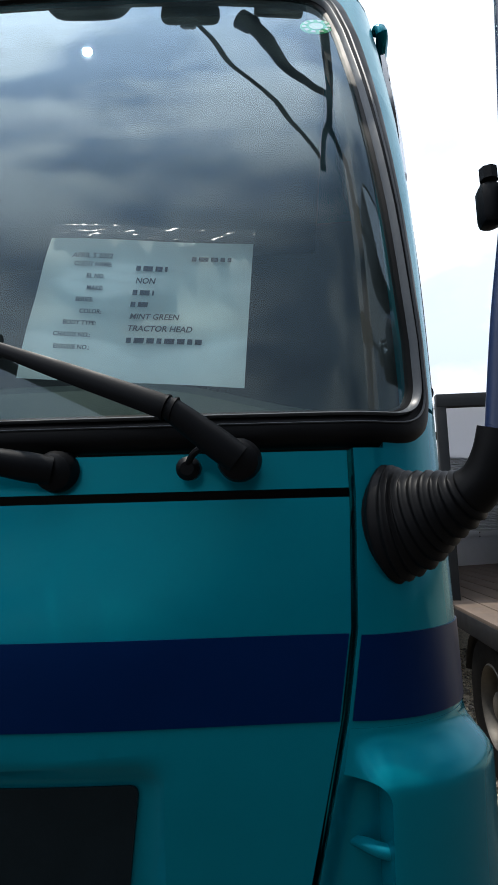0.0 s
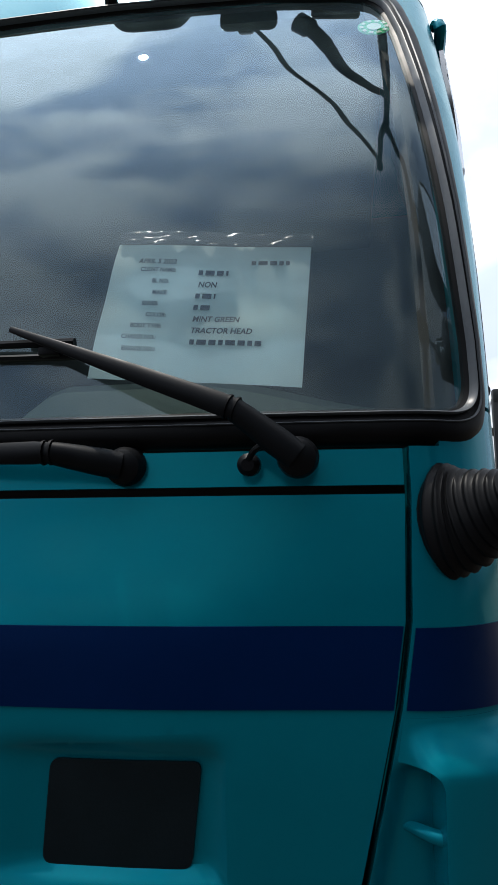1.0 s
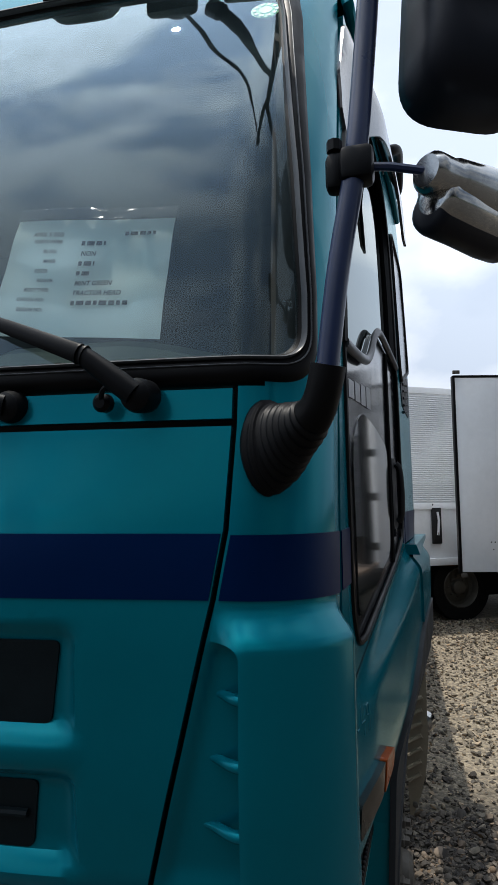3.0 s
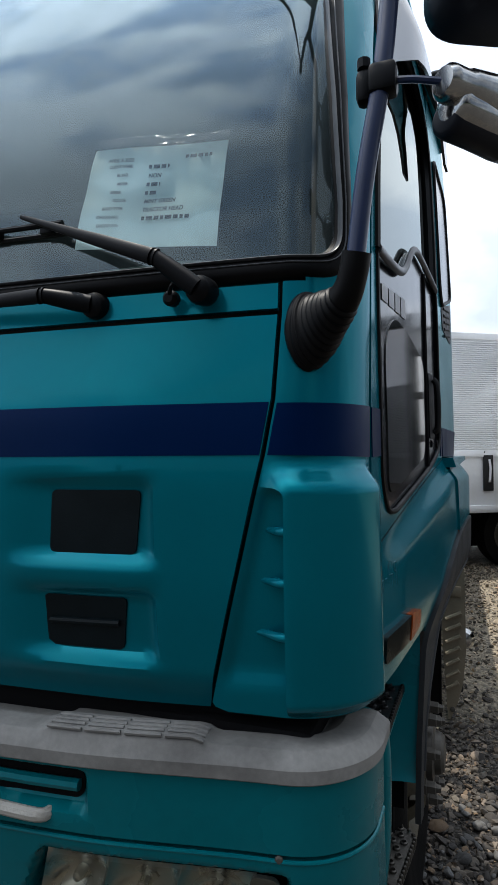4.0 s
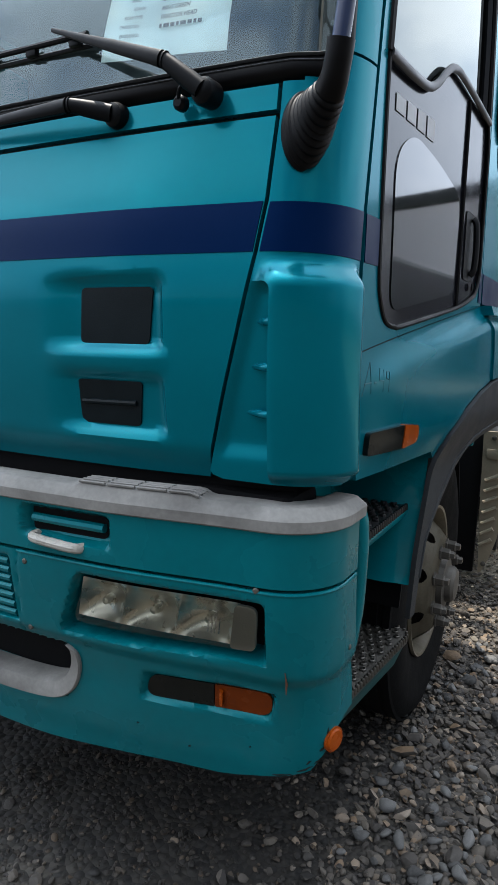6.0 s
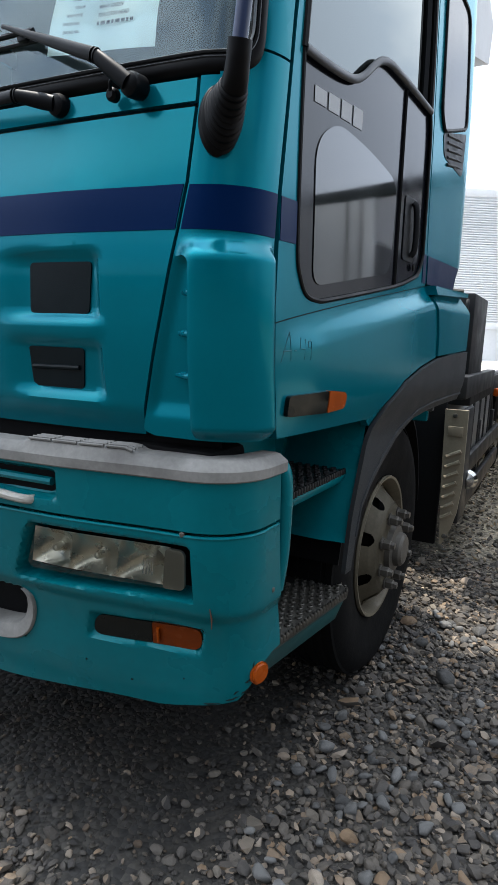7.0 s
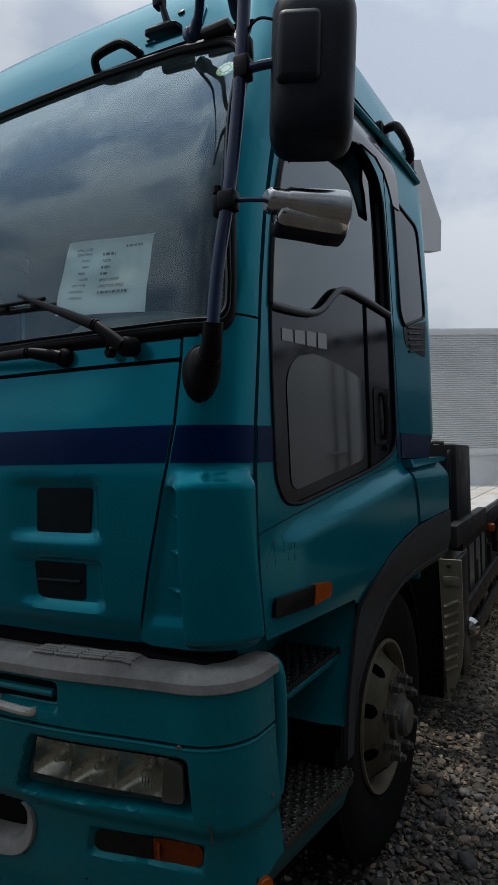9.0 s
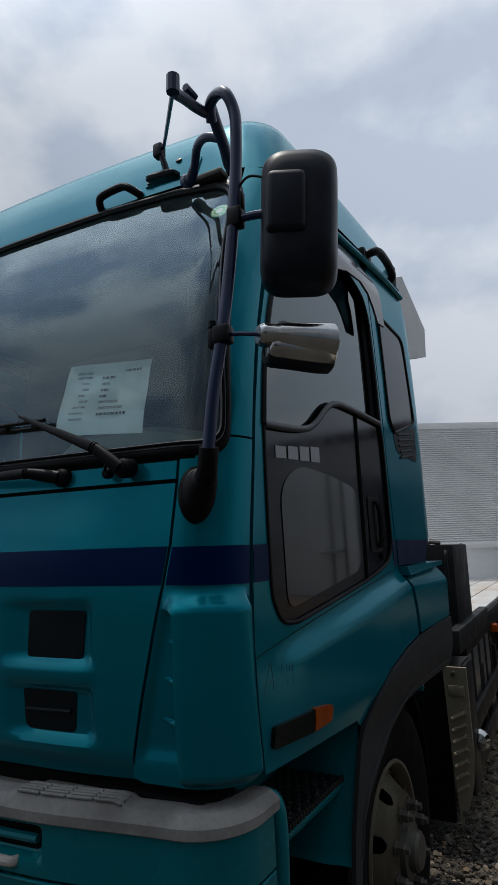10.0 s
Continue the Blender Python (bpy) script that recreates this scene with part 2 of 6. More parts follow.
SEAT = material("seat_fabric", (0.03, 0.032, 0.036), 0.9, 0.0, 0.2, 14, 0.3, 400)
FRAME_STEEL = material("chassis_paint", (0.016, 0.016, 0.017), 0.55, 0.1, 0.25, 9, 0.2, 90, 0, 0.1, 0.35, (0.05, 0.045, 0.04), spec=0.2)
TANK_METAL = material("dull_aluminium", (0.4, 0.4, 0.4), 0.38, 0.9, 0.15, 6, 0.1, 60, 0, 0.1, 0.3, (0.14, 0.13, 0.12))
DECK = material("pale_rusty_deck", (0.55, 0.55, 0.54), 0.5, 0.0, 0.1, 3.5, 0.06, 60, 0, 0.1, 0.85, (0.36, 0.22, 0.09))
VAN_WHITE = material("weathered_white_panel", (0.8, 0.81, 0.82), 0.45, 0.0, 0.06, 2.2, 0.03, 60, 0, 0.1, 0.14, (0.5, 0.46, 0.4))
RIB_METAL = material("ribbed_aluminium", (0.82, 0.83, 0.84), 0.4, 0.05, 0.08, 3, 0.04, 60, 0, 0.1, 0.12, (0.5, 0.49, 0.47))
RUST = material("rust", (0.09, 0.032, 0.012), 0.85, 0.0, 0.4, 18, 0.4, 90)
FAIRING = material("grey_white_fairing", (0.42, 0.42, 0.42), 0.45, 0.0, 0.1, 5, 0.05, 90, 0, 0.1, 0.2)
HORIZON_GREEN = material("added_horizon_green", (0.05, 0.075, 0.035), 0.9, 0.0, 0.5, 0.4, 0.5, 2)
# Roof sheet assumed translucent, so that daylight brightens the box inside.
LIT_ROOF = bpy.data.materials.new("translucent_roof_sheet")
LIT_ROOF.use_nodes = True
roof_nodes, roof_links = LIT_ROOF.node_tree.nodes, LIT_ROOF.node_tree.links
roof_mix, roof_through = roof_nodes.new("ShaderNodeMixShader"), roof_nodes.new("ShaderNodeBsdfTranslucent")
roof_nodes["Principled BSDF"].inputs["Base Color"].default_value = (0.78, 0.79, 0.8, 1)
roof_through.inputs["Color"].default_value = (0.7, 0.72, 0.76, 1)
roof_mix.inputs[0].default_value = 0.4
roof_links.new(roof_nodes["Principled BSDF"].outputs[0], roof_mix.inputs[1])
roof_links.new(roof_through.outputs[0], roof_mix.inputs[2])
roof_links.new(roof_mix.outputs[0], roof_nodes["Material Output"].inputs["Surface"])
LINING = material("scuffed_grey_lining", (0.34, 0.34, 0.37), 0.6, 0.0, 0.12, 3, 0.05, 60, 0, 0.1, 0.3, (0.16, 0.13, 0.12))
OLD_DECK = material("dark_worn_deck", (0.10, 0.07, 0.05), 0.8, 0.0, 0.25, 6, 0.3, 60, 0, 0.1, 0.4, (0.16, 0.12, 0.09))
STONE = material("gravel_stone", (0.075, 0.073, 0.069), 0.75, 0.0, 0.3, 30, 0.35, 160, 0, 0.12, 0.2, (0.13, 0.11, 0.085), 0.65)


from mathutils.geometry import tessellate_polygon


def field_material(name, colour):
    """Loose stones joined in one mesh: each island has its own tone."""
    m = material(name, colour, 0.78, 0.0, 0.25, 30, 0.35, 160)
    n, l = m.node_tree.nodes, m.node_tree.links
    geo = n.new("ShaderNodeNewGeometry")
    ramp = n.new("ShaderNodeValToRGB")
    e = ramp.color_ramp.elements
    e[0].position, e[0].color = 0.0, (0.022, 0.022, 0.023, 1)
    e[1].position, e[1].color = 1.0, (0.19, 0.182, 0.168, 1)
    for p, c in ((0.45, (0.048, 0.047, 0.045, 1)), (0.8, (0.09, 0.087, 0.08, 1)), (0.88, (0.12, 0.09, 0.06, 1))):
        k = e.new(p)
        k.color = c
    l.new(geo.outputs["Random Per Island"], ramp.inputs["Fac"])
    bsdf = n["Principled BSDF"]
    old = bsdf.inputs["Base Color"].links[0].from_socket
    mul = n.new("ShaderNodeMix")
    mul.data_type, mul.blend_type = "RGBA", "MULTIPLY"
    mul.inputs["Factor"].default_value = 1
    l.new(old, mul.inputs["A"])
    l.new(ramp.outputs[0], mul.inputs["B"])
    l.new(mul.outputs["Result"], bsdf.inputs["Base Color"])
    return m


STONES = field_material("gravel_mix", (1.16, 1.0, 0.84))
# Soil stones, darkened further for the shade under the truck.
SHADED_SOIL_STONES = field_material("shaded_soil_gravel_mix", (0.36, 0.29, 0.22))
# Tan stones, lightened to carry the sunshine on the far yard.
SUNLIT_TAN_STONES = field_material("sunlit_tan_gravel_mix", (2.6, 2.3, 1.85))


def ground_material():
    """Grey grit between the stones, tan gravel painted sunlit-pale towards the far yard, dark soil with the truck's
    shade painted in.
    """
    m = material("gravel_ground", (0.036, 0.033, 0.029), 0.9, 0.0, 0.2, 1.2, 0, 60, 0, 0.05, 0.4, (0.07, 0.063, 0.052))
    n, l = m.node_tree.nodes, m.node_tree.links
    bsdf = n["Principled BSDF"]
    coord = n.new("ShaderNodeTexCoord")
    sep_at = n.new("ShaderNodeSeparateXYZ")
    l.new(coord.outputs["Object"], sep_at.inputs[0])
    edge = n.new("ShaderNodeTexNoise")
    edge.inputs["Scale"].default_value, edge.inputs["Detail"].default_value = 2.2, 6
    l.new(coord.outputs["Object"], edge.inputs["Vector"])

    def ramp_along(axis, a, b, shift):
        add = n.new("ShaderNodeMath")
        add.operation = "MULTIPLY_ADD"
        l.new(edge.outputs["Fac"], add.inputs[0])
        add.inputs[1].default_value = shift
        l.new(sep_at.outputs[axis], add.inputs[2])
        r = n.new("ShaderNodeMapRange")
        r.interpolation_type = "SMOOTHSTEP"
        r.inputs["From Min"].default_value, r.inputs["From Max"].default_value = a + shift / 2, b + shift / 2
        l.new(add.outputs[0], r.inputs["Value"])
        return r.outputs[0]

    def both(a, b):
        k = n.new("ShaderNodeMath")
        k.operation = "MULTIPLY"
        l.new(a, k.inputs[0])
        l.new(b, k.inputs[1])
        return k.outputs[0]

    def blend(fac, under, colour):
        k = n.new("ShaderNodeMix")
        k.data_type = "RGBA"
        l.new(fac, k.inputs["Factor"])
        l.new(under, k.inputs["A"])
        k.inputs["B"].default_value = (*colour, 1)
        return k.outputs["Result"]

    out = bsdf.inputs["Base Color"].links[0].from_socket
    # Far grit goes tan and paler, with sunlight put into the colour.
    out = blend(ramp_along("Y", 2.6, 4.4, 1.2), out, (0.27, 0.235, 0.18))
    # Dark soil, its colour deepened for the shade below the truck.
    shaded_earth = both(both(ramp_along("X", 0.42, -0.02, 0.5), ramp_along("Y", 0.54, 0.74, 0.2)), ramp_along("Y", 5.0, 3.4, 0.8))
    out = blend(shaded_earth, out, (0.009, 0.0075, 0.0055))
    cells = n.new("ShaderNodeTexVoronoi")
    cells.inputs["Scale"].default_value = 42
    l.new(coord.outputs["Object"], cells.inputs["Vector"])
    ramp = n.new("ShaderNodeValToRGB")
    ramp.color_ramp.elements[0].color, ramp.color_ramp.elements[1].color = (0.55, 0.55, 0.56, 1), (1.5, 1.45, 1.35, 1)
    sep = n.new("ShaderNodeSeparateColor")
    l.new(cells.outputs["Color"], sep.inputs[0])
    l.new(sep.outputs[0], ramp.inputs["Fac"])
    mul = n.new("ShaderNodeMix")
    mul.data_type, mul.blend_type = "RGBA", "MULTIPLY"
    mul.inputs["Factor"].default_value = 1
    l.new(out, mul.inputs["A"])
    l.new(ramp.outputs[0], mul.inputs["B"])
    l.new(mul.outputs["Result"], bsdf.inputs["Base Color"])
    b = n.new("ShaderNodeBump")
    b.invert = True
    b.inputs["Strength"].default_value, b.inputs["Distance"].default_value = 0.9, 0.02
    l.new(cells.outputs["Distance"], b.inputs["Height"])
    l.new(b.outputs[0], bsdf.inputs["Normal"])
    return m


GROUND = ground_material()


# ---- mesh helpers ----
def part(name, bm, mat, parent=None, label="", sharp=35, kind=""):
    me = bpy.data.meshes.new(name)
    for f in bm.faces:
        f.smooth = True
    bm.to_mesh(me)
    bm.free()
    me.set_sharp_from_angle(angle=radians(sharp))
    me.materials.append(mat)
    ob = new(name, me)
    ob.parent = parent
    if label:
        ob["label"] = label
    if kind:
        ob["kind"] = kind
    return ob


def thing(name, label, category, group="", at=(0, 0, 0), kind=""):
    ob = new(name)
    ob.location = at
    bpy.context.view_layer.update()
    return tagged(ob, label, category, group, kind)


def box(bm, cx, cy, cz, sx, sy, sz, bev=0.004, m=None, seg=2):
    made = bmesh.ops.create_cube(bm, size=1, matrix=Matrix.Translation((cx, cy, cz)) @ Matrix.Diagonal((sx, sy, sz, 1)))
    vs = made["verts"]
    if bev:
        es = list({e for v in vs for e in v.link_edges})
        got = bmesh.ops.bevel(bm, geom=es, offset=min(bev, 0.45 * min(sx, sy, sz)), segments=seg, affect="EDGES", profile=0.5)
        vs = list({v for f in got["faces"] for v in f.verts} | {v for v in vs if v.is_valid})
    if m is not None:
        bmesh.ops.transform(bm, matrix=m, verts=vs)
    return vs


def basis(d):
    d = Vector(d).normalized()
    a = d.orthogonal().normalized()
    return a, d.cross(a), d


def sweep(bm, pts, radii, n=14, flat=1.0, up=None, caps=True):
    """A round (or flattened) bar along points."""
    pts = [Vector(p) for p in pts]
    if not hasattr(radii, "__len__"):
        radii = [radii] * len(pts)
    rings, a = [], None
    for i, p in enumerate(pts):
        d = (pts[min(i + 1, len(pts) - 1)] - pts[max(i - 1, 0)]).normalized()
        if a is None:
            a = Vector(up) if up else d.orthogonal()
        a = (a - d * a.dot(d)).normalized()
        b = d.cross(a)
        rings.append([bm.verts.new(p + radii[i] * (math.cos(2 * math.pi * k / n) * a * (flat[i] if hasattr(flat, "__len__") else flat) + math.sin(2 * math.pi * k / n) * b)) for k in range(n)])
    for r, s in zip(rings, rings[1:]):
        for k in range(n):
            bm.faces.new((r[k], r[(k + 1) % n], s[(k + 1) % n], s[k]))
    if caps:
        bm.faces.new(rings[0][::-1])
        bm.faces.new(rings[-1])
    return rings


def curve_points(pts, per=8):
    """A smooth line through points."""
    pts = [Vector(p) for p in pts]
    out = []
    for i in range(len(pts) - 1):
        p0, p1, p2, p3 = pts[max(i - 1, 0)], pts[i], pts[i + 1], pts[min(i + 2, len(pts) - 1)]
        for k in range(per):
            t = k / per
            out.append(0.5 * (2 * p1 + (p2 - p0) * t + (2 * p0 - 5 * p1 + 4 * p2 - p3) * t * t + (3 * p1 - p0 - 3 * p2 + p3) * t ** 3))
    out.append(pts[-1])
    return out


def lathe(bm, prof, m, n=48, close=False):
    """Turns (radius, height) pairs round the local z axis of m."""
    rings = []
    for r, h in prof:
        rings.append([bm.verts.new(m @ Vector((r * math.cos(2 * math.pi * k / n), r * math.sin(2 * math.pi * k / n), h))) for k in range(n)])
    for a, b in zip(rings, rings[1:]):
        for k in range(n):
            bm.faces.new((a[k], a[(k + 1) % n], b[(k + 1) % n], b[k]))
    if close:
        bm.faces.new(rings[0][::-1])
        bm.faces.new(rings[-1])
    return rings


def rounded(poly, seg=6):
    """A polygon of (u, v, radius), its corners rounded."""
    out, n = [], len(poly)
    for i in range(n):
        p, a, b = Vector(poly[i][:2]), Vector(poly[i - 1][:2]), Vector(poly[(i + 1) % n][:2])
        r = poly[i][2] if len(poly[i]) > 2 else 0
        if r <= 0:
            out.append(p)
            continue
        da, db = (a - p), (b - p)
        r = min(r, 0.49 * da.length, 0.49 * db.length)
        s, e = p + da.normalized() * r, p + db.normalized() * r
        for k in range(seg + 1):
            t = k / seg
            out.append((1 - t) ** 2 * s + 2 * t * (1 - t) * p + t * t * e)
    return out


def flat_grid(poly, step):
    bm = bmesh.new()
    ring_of = [bm.verts.new((p[0], p[1], 0)) for p in poly]
    for tri in tessellate_polygon([[Vector((p[0], p[1], 0)) for p in poly]]):
        bm.faces.new([ring_of[k] for k in tri])
    us, vs = [p[0] for p in poly], [p[1] for p in poly]
    su, sv = step if hasattr(step, "__len__") else (step, step)
    for lo, hi, s, no in ((min(us), max(us), su, (1, 0, 0)), (min(vs), max(vs), sv, (0, 1, 0))):
        for k in range(1, int((hi - lo) / s) + 1):
            c = lo + k * s
            bmesh.ops.bisect_plane(bm, geom=bm.verts[:] + bm.edges[:] + bm.faces[:], dist=1e-6, plane_co=(c * no[0], c * no[1], 0), plane_no=no)
    return bm


def shell(name, surf, poly, mat, parent, off=0.0, thick=0.02, step=0.04, label="", bev=0, sharp=38):
    """A panel that follows a surface: poly in (u, z), off (a number or a function of u, z) proud, thick deep."""
    bm = flat_grid(poly, step)
    bmesh.ops.dissolve_degenerate(bm, edges=bm.edges[:], dist=1e-6)
    rise = off if callable(off) else (lambda u, z: off)
    rim = [e for e in bm.edges if e.is_boundary]
    flat = {v: (v.co.x, v.co.y) for v in bm.verts}
    low = {}
    for e in rim:
        for v in e.verts:
            if v not in low:
                u, z = flat[v]
                low[v] = bm.verts.new(surf(u, z, rise(u, z) - thick))
    for v, (u, z) in flat.items():
        v.co = surf(u, z, rise(u, z))
    if thick > 0:
        for e in rim:
            a, b = e.verts
            f = e.link_faces[0]
            loop = [x for x in f.loops if x.edge == e][0]
            a, b = loop.vert, loop.link_loop_next.vert
            bm.faces.new((b, a, low[a], low[b]))
    else:
        bmesh.ops.delete(bm, geom=list(low.values()), context="VERTS")
    bm.normal_update()
    mid = [sum(p[k] for p in poly) / len(poly) for k in (0, 1)]
    score = 0.0
    for f in bm.faces[:60]:
        score += f.normal.dot(surf(*mid, 0.05) - surf(*mid, 0.0))
    if score < 0:
        bmesh.ops.reverse_faces(bm, faces=bm.faces[:])
    if thick > 0:
        return part(name, bm, mat, parent, label, sharp)
    bm.verts.index_update()
    true = []
    for v in bm.verts:
        u, z = flat[v]
        d = 1e-3
        n = (surf(u + d, z, 0) - surf(u - d, z, 0)).cross(surf(u, z + d, 0) - surf(u, z - d, 0)).normalized()
        out = surf(u, z, 0.05) - surf(u, z, 0.0)
        true.append(n if n.dot(out) > 0 else -n)
    ob = part(name, bm, mat, parent, label, 180)
    ob.data.normals_split_custom_set_from_vertices(true)
    return ob


def ring(name, surf, outer, inner, mat, parent, heights=(0.0, 0.012, 0.016, 0.012, 0.0), label=""):
    """A moulding between two outlines with the same number of points."""
    bm = bmesh.new()
    rows = []
    m = len(heights) - 1
    for o, i in zip(outer, inner):
        rows.append([bm.verts.new(surf(o[0] + (i[0] - o[0]) * k / m, o[1] + (i[1] - o[1]) * k / m, h)) for k, h in enumerate(heights)])
    n = len(rows)
    for a in range(n):
        b = (a + 1) % n
        for k in range(m):
            bm.faces.new((rows[a][k], rows[b][k], rows[b][k + 1], rows[a][k + 1]))
    return part(name, bm, mat, parent, label, 60)


def densify(poly, step):
    out = []
    for i, p in enumerate(poly):
        q = poly[(i + 1) % len(poly)]
        n = max(1, int((Vector(q) - Vector(p)).length / step))
        out += [Vector(p).lerp(Vector(q), k / n) for k in range(n)]
    return out


def pick(table, z):
    return float(np.interp(z, [a for a, _ in table], [b for _, b in table]))


def soft(a, b, x):
    t = min(1, max(0, (x - a) / (b - a)))
    return t * t * (3 - 2 * t)


def smooth_table(table, n=120, width=0.06):
    lo, hi = table[0][0], table[-1][0]
    zs = np.linspace(lo, hi, n)
    out = []
    for z in zs:
        k = np.linspace(-width, width, 9)
        out.append((float(z), float(np.mean(np.interp(z + k, [a for a, _ in table], [b for _, b in table])))))
    return out


def words(body, size):
    cu = bpy.data.curves.new("words", "FONT")
    cu.body, cu.size, cu.resolution_u, cu.offset = body, size, 3, 0.022 * size
    ob = bpy.data.objects.new("words", cu)
    scene.collection.objects.link(ob)
    dg = bpy.context.evaluated_depsgraph_get()
    me = bpy.data.meshes.new_from_object(ob.evaluated_get(dg))
    bm = bmesh.new()
    bm.from_mesh(me)
    bpy.data.objects.remove(ob)
    bpy.data.meshes.remove(me)
    return bm


# ---- the cab's surfaces: u runs along the front, round the corner and back along the side ----
MID = -0.95
FRONT = smooth_table([(0.6, 0.73), (0.9, 0.70), (1.1, 0.664), (1.3, 0.635), (1.5, 0.625), (1.63, 0.633), (1.79, 0.654), (1.87, 0.664), (2.0, 0.676), (2.15, 0.698), (2.3, 0.735), (2.45, 0.79), (2.64, 0.885), (2.8, 0.975), (3.2, 1.2)], 520, 0.05)
XBUMP = 0.075
KC, XC, RC, C1 = 0.045, 0.055, 0.155, radians(84.4)
C0 = math.atan(2 * KC * (XC - MID))
LC = RC * (C1 - C0)


def rounded_front(u, yo, k, xa, r, a1, off):
    a0 = math.atan(2 * k * (xa - MID))
    if u <= 0:
        x = xa + u
        y = yo + k * (x - MID) ** 2
        a = math.atan(2 * k * (x - MID))
    else:
        length = r * (a1 - a0)
        a = a0 + min(u, length) / r
        x = xa + r * (math.sin(a) - math.sin(a0))
        y = yo + k * (xa - MID) ** 2 + r * (math.cos(a0) - math.cos(a))
        if u > length:
            x += (u - length) * math.cos(a1)
            y += (u - length) * math.sin(a1)
    return x + off * math.sin(a), y - off * math.cos(a)


def fuller(u, xa):
    """How far the front swells forward from its corner towards the middle."""
    v = u if u > MID - xa else far_u(u, xa)
    return 0.017 * soft(0.0, 0.34, -v)


def cab(u, z, off=0.0):
    off += fuller(u, XC) * (1 - soft(1.60, 1.79, z))
    x, y = rounded_front(u, pick(FRONT, z), KC, XC, RC, C1, off)
    return Vector((x, y, z))


def crease_height(y):
    """The folded line under the door window, rising to the back."""
    return 1.364 + 0.173 * min(1.02, max(0.0, (y - 0.82) / 1.025)) ** 0.93


def flank(y, z, off=0.0):
    """The cab's side by distance back and height; its lower half swells a little."""
    yc = pick(FRONT, z) + KC * (XC - MID) ** 2 + RC * (math.cos(C0) - math.cos(C1))
    line = crease_height(y)
    swell = (0.016 + 0.026 * soft(0.9, 1.75, y)) * soft(1.02, 1.2, z) * (1 - soft(line - 0.085, line - 0.004, z)) * soft(0.83, 1.05, y)
    u = LC + (y - yc) / math.sin(C1)
    p = cab(max(u, LC - 0.02), z, off + swell)
    return p


BUMP = smooth_table([(0.3, 0.70), (0.38, 0.69), (0.45, 0.672), (0.6, 0.65), (0.7, 0.622), (0.85, 0.6), (1.0, 0.592), (1.15, 0.592)], 120, 0.03)


def bumper_face(u, z, off=0.0):
    off += fuller(u + 0.04, XBUMP)
    x, y = rounded_front(u, pick(BUMP, z), 0.07, 0.075, 0.15, radians(88), off)
    return Vector((x, y, z))


def mirrored(surf):
    def other(u, z, off=0.0):
        p = surf(u, z, off)
        return Vector((2 * MID - p.x, p.y, p.z))
    return other


def far_u(u, xa):
    """The mirrored place on the front, for one outline across both halves."""
    return 2 * MID - 2 * xa - u


# ---- ground ----
def icos(level):
    bm = bmesh.new()
    bmesh.ops.create_icosphere(bm, subdivisions=level, radius=1)
    v = np.array([p.co[:] for p in bm.verts])
    bm.verts.index_update()
    f = np.array([[p.index for p in q.verts] for q in bm.faces])
    bm.free()
    return v, f


def stone_shape(v, rng):
    """A lump with a few flattened sides."""
    out = v.copy()
    for _ in range(9):
        d = rng.normal(size=3)
        d /= np.linalg.norm(d)
        c = rng.uniform(0.45, 0.84)
        h = out @ d
        out -= np.outer(np.clip(h - c, 0, None), d) * 0.92
    return out * np.array([1.1, rng.uniform(0.6, 0.95), rng.uniform(0.4, 0.75)])


def stone_field(name, places, sizes, level, rng, parent, mat=None):
    v, f = icos(level)
    shapes = [stone_shape(v, rng) for _ in range(14)]
    vs, fs = [], []
    for i, ((x, y), s) in enumerate(zip(places, sizes)):
        r = Euler((rng.uniform(-0.5, 0.5), rng.uniform(-0.5, 0.5), rng.uniform(0, 6.3))).to_matrix()
        vs.append(shapes[i % 14] @ np.array(r).T * s + np.array([x, y, s * rng.uniform(-0.1, 0.75)]))
        fs.append(f + i * len(v))
    me = bpy.data.meshes.new(name)
    me.from_pydata(np.concatenate(vs).tolist(), [], np.concatenate(fs).tolist())
    me.materials.append(mat or STONES)
    me.polygons.foreach_set("use_smooth", [True] * len(me.polygons))
    me.set_sharp_from_angle(angle=radians(33))
    ob = new(name, me)
    ob.parent = parent
    ob["kind"] = "stuff"
    return ob


bm = bmesh.new()
bmesh.ops.create_grid(bm, x_segments=60, y_segments=60, size=400)
for v in bm.verts:
    v.co.x, v.co.y = v.co.x * abs(v.co.x) / 400, v.co.y * abs(v.co.y) / 400
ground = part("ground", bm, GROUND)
tagged(ground, "grey and tan crushed gravel yard", "ground", kind="structure")
rng = np.random.default_rng(4)
NEAR, FAR = 30000, 26000
near = np.stack([rng.uniform(-0.9, 1.5, NEAR), rng.uniform(0.25, 3.4, NEAR)], 1)
grit = rng.gamma(2.6, 0.0030, NEAR) + 0.0042
# Stones below the truck take the mix with shade in its colour.
shaded_soil = (near[:, 0] < 0.2 + 0.2 * rng.normal(size=NEAR)) & (near[:, 1] > 0.57 + 0.05 * rng.normal(size=NEAR))
seen = (near[:, 0] > -0.15) | (near[:, 1] < 1.3)
bare = rng.uniform(size=NEAR) < 0.5
stone_field("gravel_near", near[~shaded_soil], grit[~shaded_soil], 2, rng, ground)
fine_bits = shaded_soil & seen & ~bare
stone_field("shaded_soil_gravel", near[fine_bits], grit[fine_bits] * 0.55, 2, rng, ground, SHADED_SOIL_STONES)
mid = np.stack([rng.uniform(-1.5, 3.2, FAR), rng.uniform(-0.8, 9.0, FAR)], 1)
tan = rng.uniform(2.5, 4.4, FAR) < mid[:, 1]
kept = (mid[:, 0] > 0.1) | (mid[:, 1] < 0.3)
wide = rng.gamma(4, 0.0031, FAR) + 0.005
